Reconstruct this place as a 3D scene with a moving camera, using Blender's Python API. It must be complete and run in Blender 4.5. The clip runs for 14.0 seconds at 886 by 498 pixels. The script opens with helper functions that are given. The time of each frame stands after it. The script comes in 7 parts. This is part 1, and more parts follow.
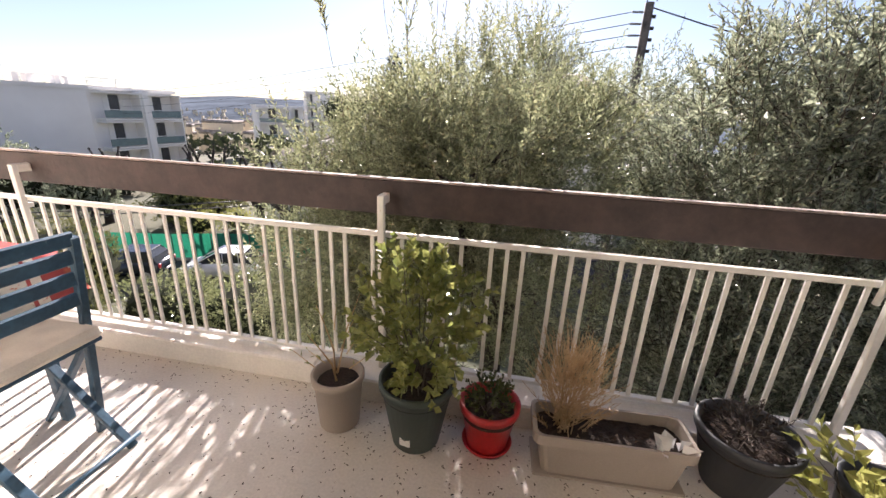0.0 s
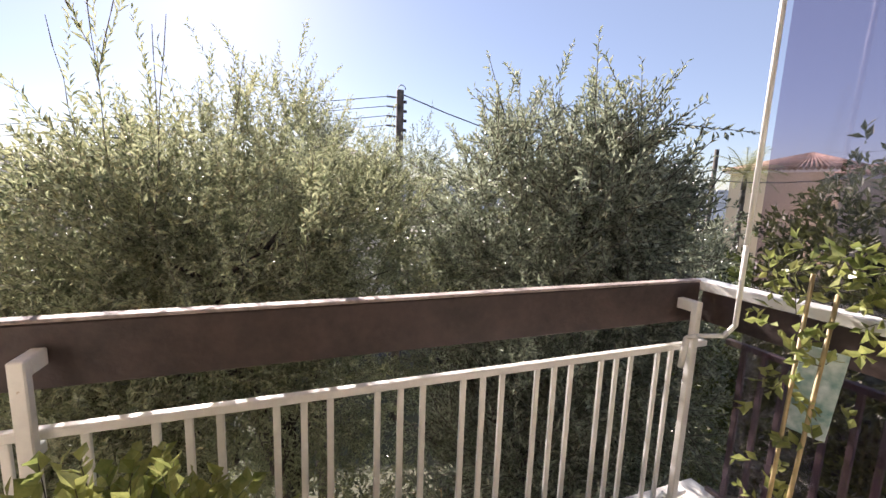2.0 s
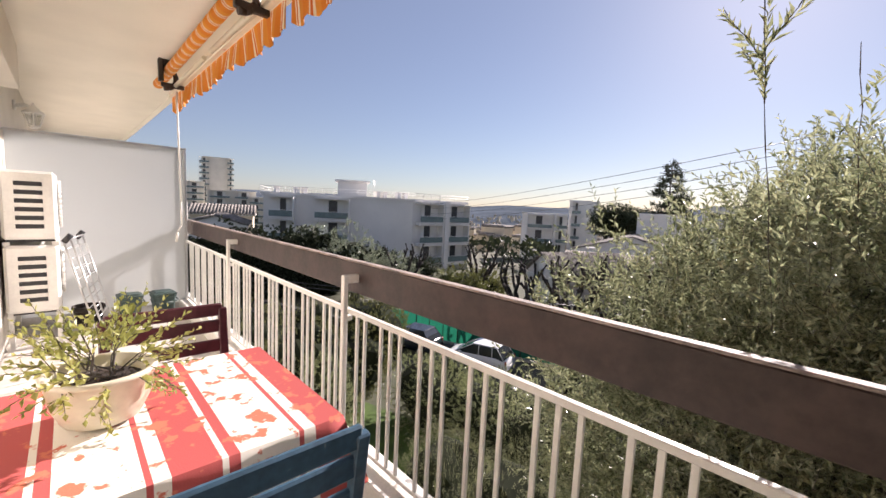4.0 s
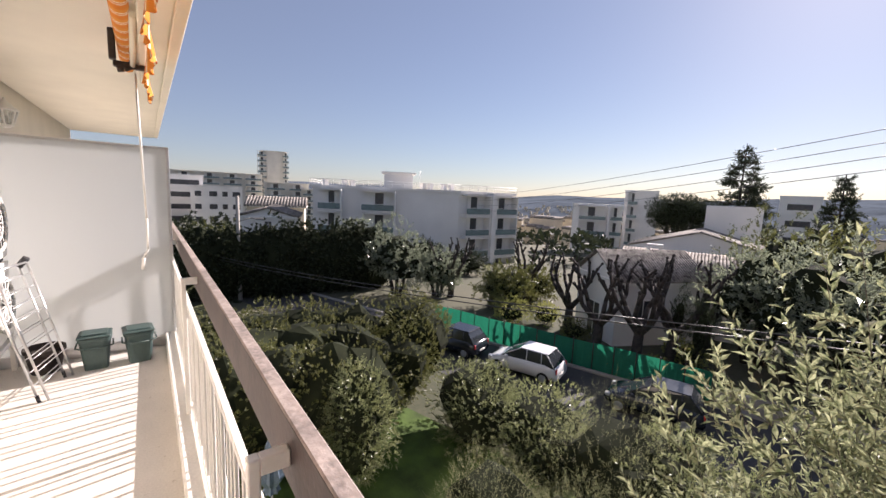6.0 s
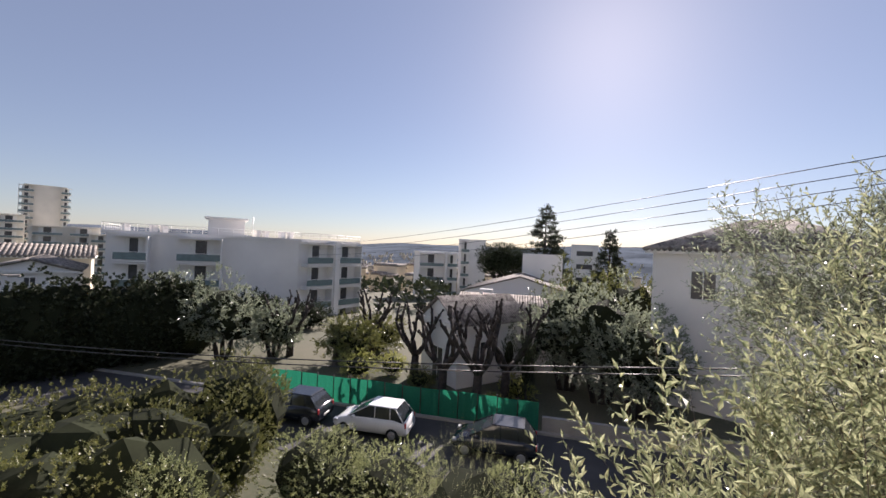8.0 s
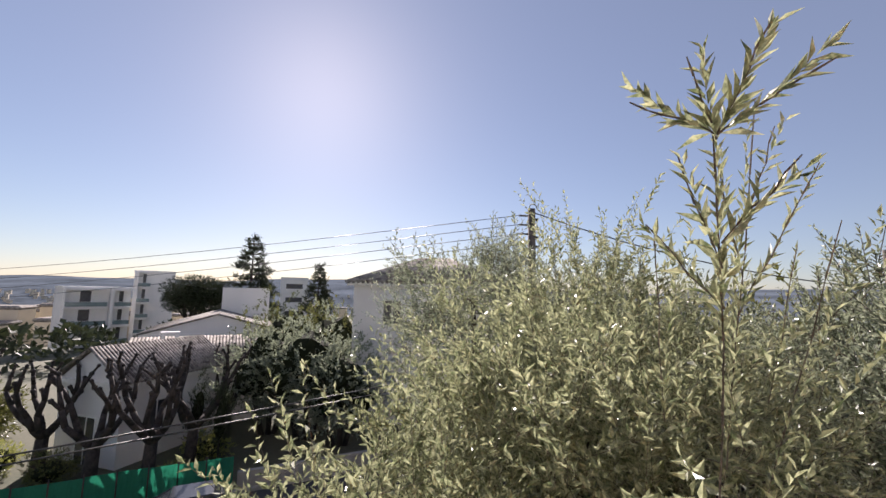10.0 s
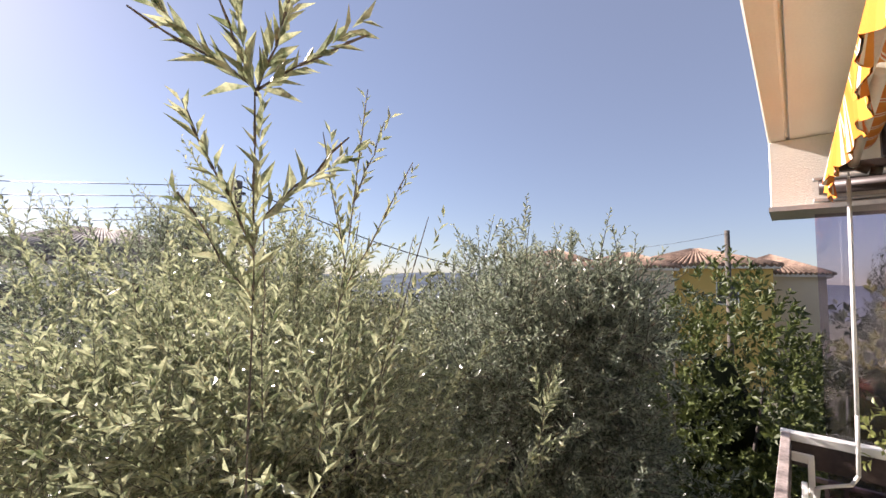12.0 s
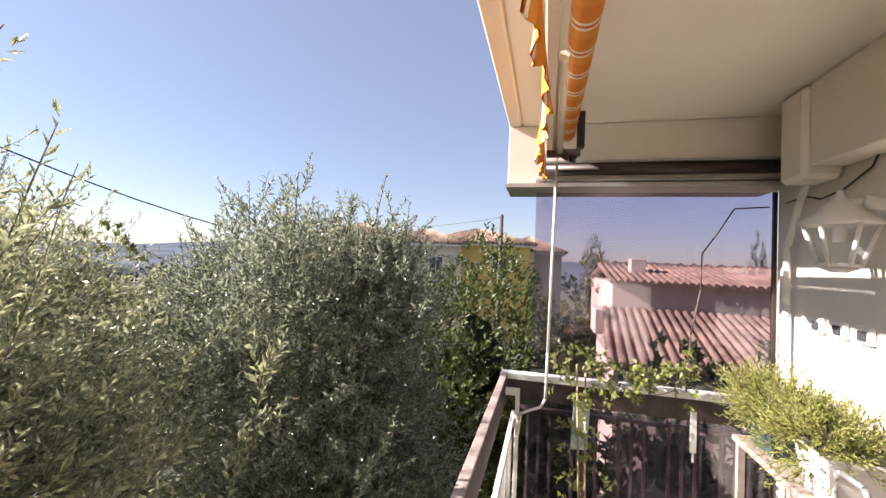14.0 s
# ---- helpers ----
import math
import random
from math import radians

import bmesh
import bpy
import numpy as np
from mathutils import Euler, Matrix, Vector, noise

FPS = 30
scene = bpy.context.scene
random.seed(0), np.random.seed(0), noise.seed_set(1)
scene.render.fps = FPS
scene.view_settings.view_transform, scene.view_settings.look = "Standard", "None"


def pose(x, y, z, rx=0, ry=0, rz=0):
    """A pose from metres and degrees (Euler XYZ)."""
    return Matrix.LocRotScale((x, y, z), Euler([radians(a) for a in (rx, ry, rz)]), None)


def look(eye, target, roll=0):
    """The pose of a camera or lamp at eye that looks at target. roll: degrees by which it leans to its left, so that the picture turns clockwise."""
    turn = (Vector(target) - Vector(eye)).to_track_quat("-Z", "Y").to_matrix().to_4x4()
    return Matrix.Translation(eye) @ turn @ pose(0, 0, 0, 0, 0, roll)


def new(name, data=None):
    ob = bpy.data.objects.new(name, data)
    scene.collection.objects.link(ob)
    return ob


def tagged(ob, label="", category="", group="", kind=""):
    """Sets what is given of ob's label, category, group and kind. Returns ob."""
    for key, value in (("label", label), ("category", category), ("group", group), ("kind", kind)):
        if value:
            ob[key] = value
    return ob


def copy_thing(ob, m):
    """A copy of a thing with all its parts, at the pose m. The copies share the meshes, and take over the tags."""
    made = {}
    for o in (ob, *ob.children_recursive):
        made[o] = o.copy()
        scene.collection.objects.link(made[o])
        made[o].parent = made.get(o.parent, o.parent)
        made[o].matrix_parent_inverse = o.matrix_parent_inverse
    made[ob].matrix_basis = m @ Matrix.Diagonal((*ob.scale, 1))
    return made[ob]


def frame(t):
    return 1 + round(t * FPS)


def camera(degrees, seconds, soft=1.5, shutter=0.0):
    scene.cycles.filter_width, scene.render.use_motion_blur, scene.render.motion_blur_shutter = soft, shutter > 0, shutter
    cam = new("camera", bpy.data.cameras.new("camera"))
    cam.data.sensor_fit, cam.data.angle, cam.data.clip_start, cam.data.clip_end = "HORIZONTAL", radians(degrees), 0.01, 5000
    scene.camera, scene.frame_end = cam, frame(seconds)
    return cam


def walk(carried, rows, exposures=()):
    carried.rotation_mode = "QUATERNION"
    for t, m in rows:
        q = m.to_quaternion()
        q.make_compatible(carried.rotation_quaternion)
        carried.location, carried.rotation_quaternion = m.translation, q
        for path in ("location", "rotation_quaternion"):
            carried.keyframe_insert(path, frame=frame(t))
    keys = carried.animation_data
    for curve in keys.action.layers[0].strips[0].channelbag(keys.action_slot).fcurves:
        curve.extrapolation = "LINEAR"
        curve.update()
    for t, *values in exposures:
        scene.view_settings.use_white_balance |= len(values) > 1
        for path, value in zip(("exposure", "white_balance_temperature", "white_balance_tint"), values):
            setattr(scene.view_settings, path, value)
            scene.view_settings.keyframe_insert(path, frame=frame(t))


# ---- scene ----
cam = camera(96.5, 14.0)
PATH = [
    (0, (1.182, -1.656, 1.304), (0.851, 0.207, 0.655), 2.7),
    (0.5, (1.257, -1.567, 1.318), (1.003, 0.314, 0.687), 2.7),
    (1, (1.203, -1.413, 1.372), (1.42, 0.507, 0.856), 2.8),
    (1.5, (1.19, -1.273, 1.339), (1.855, 0.576, 0.961), 2.3),
    (2, (1.166, -1.091, 1.337), (1.854, 0.764, 1.048), 2.1),
    (2.5, (1.009, -1.059, 1.333), (1.133, 0.929, 1.168), 1.9),
    (3, (0.865, -1.103, 1.311), (0.128, 0.751, 1.172), 2.6),
    (3.5, (0.63, -1.1, 1.307), (-0.654, 0.427, 1.158), 2.8),
    (6, (-0.506, -0.233, 1.509), (-2.091, 0.958, 1.246), 2.5),
    (6.5, (-0.643, -0.045, 1.618), (-2.172, 1.224, 1.387), 2.5),
    (7, (-0.712, -0.032, 1.660), (-2.143, 1.356, 1.497), 2.5),
    (9.5, (-0.545, -0.070, 1.730), (-0.579, 1.921, 1.919), 1.4),
    (10, (-0.442, -0.078, 1.742), (-0.136, 1.887, 1.961), 1.3),
    (10.5, (-0.350, -0.068, 1.748), (0.29, 1.812, 1.985), 1.1),
    (11, (-0.275, -0.062, 1.748), (0.69, 1.675, 1.974), 0.7),
    (11.5, (-0.180, -0.066, 1.750), (1.077, 1.475, 1.962), 0.7),
    (12, (-0.118, -0.060, 1.762), (1.369, 1.269, 1.922), 1.4),
    (12.5, (-0.073, -0.087, 1.757), (1.585, 1.023, 1.894), 1.6),
    (13, (-0.001, -0.130, 1.752), (1.782, 0.768, 1.862), 1.9),
    (13.5, (0.094, -0.186, 1.735), (1.966, 0.512, 1.82), 2.0),
    (14, (0.15, -0.216, 1.703), (2.084, 0.288, 1.761), 2.4),
]
walk(cam, [(t, look(eye, target, roll)) for t, eye, target, roll in PATH], [(t, s, 6450, 22) for t, s in ((0.0, 1.85), (2.5, 1.65), (3.5, 1.15), (6.0, 1.15), (9.5, 1.15), (10.5, 1.22), (12.0, 1.5), (14.0, 1.8))])

# ---- light ----
SUN_AZ, SUN_EL = 9.2, 28.6          # degrees left of +y, degrees up
world = bpy.data.worlds.new("sky")
scene.world = world
world.use_nodes = True
wn = world.node_tree.nodes
sky = wn.new("ShaderNodeTexSky")
sky.sky_type = "NISHITA"
sky.sun_disc = False
sky.sun_elevation, sky.sun_rotation = radians(SUN_EL), radians(-SUN_AZ)
sky.air_density, sky.dust_density, sky.ozone_density = 1.0, 0.27, 2.4
wn["Background"].inputs["Strength"].default_value = 0.052
haze = wn.new("ShaderNodeMixRGB")          # thin even haze over the clear sky
haze.inputs[0].default_value, haze.inputs[2].default_value = 0.38, (3.3, 3.6, 4.3, 1)
world.node_tree.links.new(sky.outputs[0], haze.inputs[1])
world.node_tree.links.new(haze.outputs[0], wn["Background"].inputs["Color"])
sun = new("sun", bpy.data.lights.new("sun", "SUN"))
sun.data.energy, sun.data.angle, sun.data.color = 5.0, radians(0.55), (1.0, 0.94, 0.85)
_a, _e = radians(SUN_AZ), radians(SUN_EL)
sun.matrix_world = look((-math.sin(_a) * math.cos(_e) * 30, math.cos(_a) * math.cos(_e) * 30, math.sin(_e) * 30), (0, 0, 0))


# ---- materials ----
def material(name, rgb, rough=0.6, metal=0.0, vary=0.15, scale=8.0, bump=0.0, fine=60.0, rgb2=None, spots=None, gloss=0.5):
    """A surface whose colour drifts at two scales, with fine relief. spots: (rgb, scale, share) of flecks."""
    m = bpy.data.materials.new(name)
    m.use_nodes = True
    nt = m.node_tree
    b = nt.nodes["Principled BSDF"]
    b.inputs["Roughness"].default_value, b.inputs["Metallic"].default_value = rough, metal
    b.inputs["Specular IOR Level"].default_value = gloss
    tc = nt.nodes.new("ShaderNodeTexCoord")
    n1, n2 = nt.nodes.new("ShaderNodeTexNoise"), nt.nodes.new("ShaderNodeTexNoise")
    n1.inputs["Scale"].default_value, n2.inputs["Scale"].default_value = scale * 0.25, fine
    n1.inputs["Detail"].default_value, n2.inputs["Detail"].default_value = 5, 3
    mixf = nt.nodes.new("ShaderNodeMath")
    mixf.operation = "MULTIPLY_ADD"
    mixf.inputs[1].default_value = 0.35
    nt.links.new(tc.outputs["Object"], n1.inputs["Vector"])
    nt.links.new(tc.outputs["Object"], n2.inputs["Vector"])
    half = nt.nodes.new("ShaderNodeMath")
    half.operation = "MULTIPLY"
    half.inputs[1].default_value = 0.65
    nt.links.new(n1.outputs["Fac"], half.inputs[0])
    nt.links.new(n2.outputs["Fac"], mixf.inputs[0])
    nt.links.new(half.outputs[0], mixf.inputs[2])
    ramp = nt.nodes.new("ShaderNodeValToRGB")
    lo = rgb2 or tuple(c * (1 - 2 * vary) for c in rgb)
    hi = rgb if rgb2 else tuple(min(1, c * (1 + vary)) for c in rgb)
    ramp.color_ramp.elements[0].position, ramp.color_ramp.elements[1].position = 0.34, 0.62
    ramp.color_ramp.elements[0].color, ramp.color_ramp.elements[1].color = (*lo, 1), (*hi, 1)
    nt.links.new(mixf.outputs[0], ramp.inputs[0])
    out = ramp.outputs[0]
    if spots:
        v = nt.nodes.new("ShaderNodeTexNoise")
        v.inputs["Scale"].default_value, v.inputs["Detail"].default_value = spots[1], 6
        nt.links.new(tc.outputs["Object"], v.inputs["Vector"])
        r2 = nt.nodes.new("ShaderNodeValToRGB")
        r2.color_ramp.elements[0].position, r2.color_ramp.elements[1].position = 1 - spots[2], 1 - spots[2] + 0.05
        nt.links.new(v.outputs["Fac"], r2.inputs[0])
        mx = nt.nodes.new("ShaderNodeMixRGB")
        mx.inputs[2].default_value = (*spots[0], 1)
        nt.links.new(r2.outputs[0], mx.inputs[0])
        nt.links.new(out, mx.inputs[1])
        out = mx.outputs[0]
    nt.links.new(out, b.inputs["Base Color"])
    if bump:
        bp = nt.nodes.new("ShaderNodeBump")
        bp.inputs["Strength"].default_value, bp.inputs["Distance"].default_value = bump, 0.01
        nt.links.new(n2.outputs["Fac"], bp.inputs["Height"])
        nt.links.new(bp.outputs[0], b.inputs["Normal"])
    return m


def leaf_material(name, rgb, rgb2, rough=0.45, thin=0.35, gloss=0.4, scale=9, edge=0.14):
    """Leaves: two tones drifting over the crown, glossy skin, some light through the blade."""
    m = bpy.data.materials.new(name)
    m.use_nodes = True
    nt = m.node_tree
    b, out = nt.nodes["Principled BSDF"], nt.nodes["Material Output"]
    b.inputs["Roughness"].default_value, b.inputs["Specular IOR Level"].default_value = rough, gloss
    tc, n = nt.nodes.new("ShaderNodeTexCoord"), nt.nodes.new("ShaderNodeTexNoise")
    n.inputs["Scale"].default_value, n.inputs["Detail"].default_value, n.inputs["Roughness"].default_value = scale, 6, 0.75
    nt.links.new(tc.outputs["Object"], n.inputs["Vector"])
    r = nt.nodes.new("ShaderNodeValToRGB")
    r.color_ramp.elements[0].position, r.color_ramp.elements[1].position = 0.5 - edge, 0.5 + edge
    r.color_ramp.elements[0].color, r.color_ramp.elements[1].color = (*rgb, 1), (*rgb2, 1)
    nt.links.new(n.outputs["Fac"], r.inputs[0])
    nt.links.new(r.outputs[0], b.inputs["Base Color"])
    tr, mx = nt.nodes.new("ShaderNodeBsdfTranslucent"), nt.nodes.new("ShaderNodeMixShader")
    nt.links.new(r.outputs[0], tr.inputs["Color"])
    mx.inputs[0].default_value = thin
    nt.links.new(b.outputs[0], mx.inputs[1])
    nt.links.new(tr.outputs[0], mx.inputs[2])
    nt.links.new(mx.outputs[0], out.inputs["Surface"])
    return m


def sheet_material(name, clear, rough, share, tint=(1, 1, 1)):
    """Clear or frosted sheet: light passes tinted, with a glossy skin. share: how much is scattered by the frosted body."""
    m = bpy.data.materials.new(name)
    m.use_nodes = True
    nt = m.node_tree
    out = nt.nodes["Material Output"]
    nt.nodes.remove(nt.nodes["Principled BSDF"])
    t, d, g = nt.nodes.new("ShaderNodeBsdfTransparent"), nt.nodes.new("ShaderNodeBsdfTranslucent"), nt.nodes.new("ShaderNodeBsdfGlossy")
    t.inputs[0].default_value, d.inputs[0].default_value = (*clear, 1), (*tint, 1)
    g.inputs["Roughness"].default_value = rough
    a, b = nt.nodes.new("ShaderNodeMixShader"), nt.nodes.new("ShaderNodeMixShader")
    a.inputs[0].default_value, b.inputs[0].default_value = share, 0.05
    nt.links.new(t.outputs[0], a.inputs[1])
    nt.links.new(d.outputs[0], a.inputs[2])
    nt.links.new(a.outputs[0], b.inputs[1])
    nt.links.new(g.outputs[0], b.inputs[2])
    nt.links.new(b.outputs[0], out.inputs["Surface"])
    return m


def stripe_material(name, bands, axis, width, rough=0.8, patches=None):
    """Cloth with woven stripes across one axis; patches: colour of printed blotches in the pale bands."""
    m = bpy.data.materials.new(name)
    m.use_nodes = True
    nt = m.node_tree
    b = nt.nodes["Principled BSDF"]
    b.inputs["Roughness"].default_value = rough
    b.inputs["Specular IOR Level"].default_value = 0.15
    tc, sp = nt.nodes.new("ShaderNodeTexCoord"), nt.nodes.new("ShaderNodeSeparateXYZ")
    nt.links.new(tc.outputs["Object"], sp.inputs[0])
    dv, fr, rp = nt.nodes.new("ShaderNodeMath"), nt.nodes.new("ShaderNodeMath"), nt.nodes.new("ShaderNodeValToRGB")
    dv.operation, fr.operation = "DIVIDE", "FRACT"
    dv.inputs[1].default_value = width
    nt.links.new(sp.outputs[axis], dv.inputs[0])
    nt.links.new(dv.outputs[0], fr.inputs[0])
    nt.links.new(fr.outputs[0], rp.inputs[0])
    rp.color_ramp.interpolation = "CONSTANT"
    el = rp.color_ramp.elements
    while len(el) < len(bands):
        el.new(0.5)
    for e, (p, c) in zip(el, bands):
        e.position, e.color = p, (*c, 1)
    col = rp.outputs[0]
    if patches:
        v, r2, mx = nt.nodes.new("ShaderNodeTexNoise"), nt.nodes.new("ShaderNodeValToRGB"), nt.nodes.new("ShaderNodeMixRGB")
        v.inputs["Scale"].default_value, v.inputs["Detail"].default_value, v.inputs["Roughness"].default_value = 17, 4, 0.6
        nt.links.new(tc.outputs["Object"], v.inputs["Vector"])
        r2.color_ramp.elements[0].position, r2.color_ramp.elements[1].position = 0.56, 0.6
        nt.links.new(v.outputs["Fac"], r2.inputs[0])
        nt.links.new(r2.outputs[0], mx.inputs[0])
        nt.links.new(col, mx.inputs[1])
        mx.inputs[2].default_value = (*patches, 1)
        col = mx.outputs[0]
    nt.links.new(col, b.inputs["Base Color"])
    wv, bp = nt.nodes.new("ShaderNodeTexNoise"), nt.nodes.new("ShaderNodeBump")
    wv.inputs["Scale"].default_value = 300
    nt.links.new(tc.outputs["Object"], wv.inputs["Vector"])
    bp.inputs["Strength"].default_value, bp.inputs["Distance"].default_value = 0.2, 0.003
    nt.links.new(wv.outputs["Fac"], bp.inputs["Height"])
    nt.links.new(bp.outputs[0], b.inputs["Normal"])
    return m


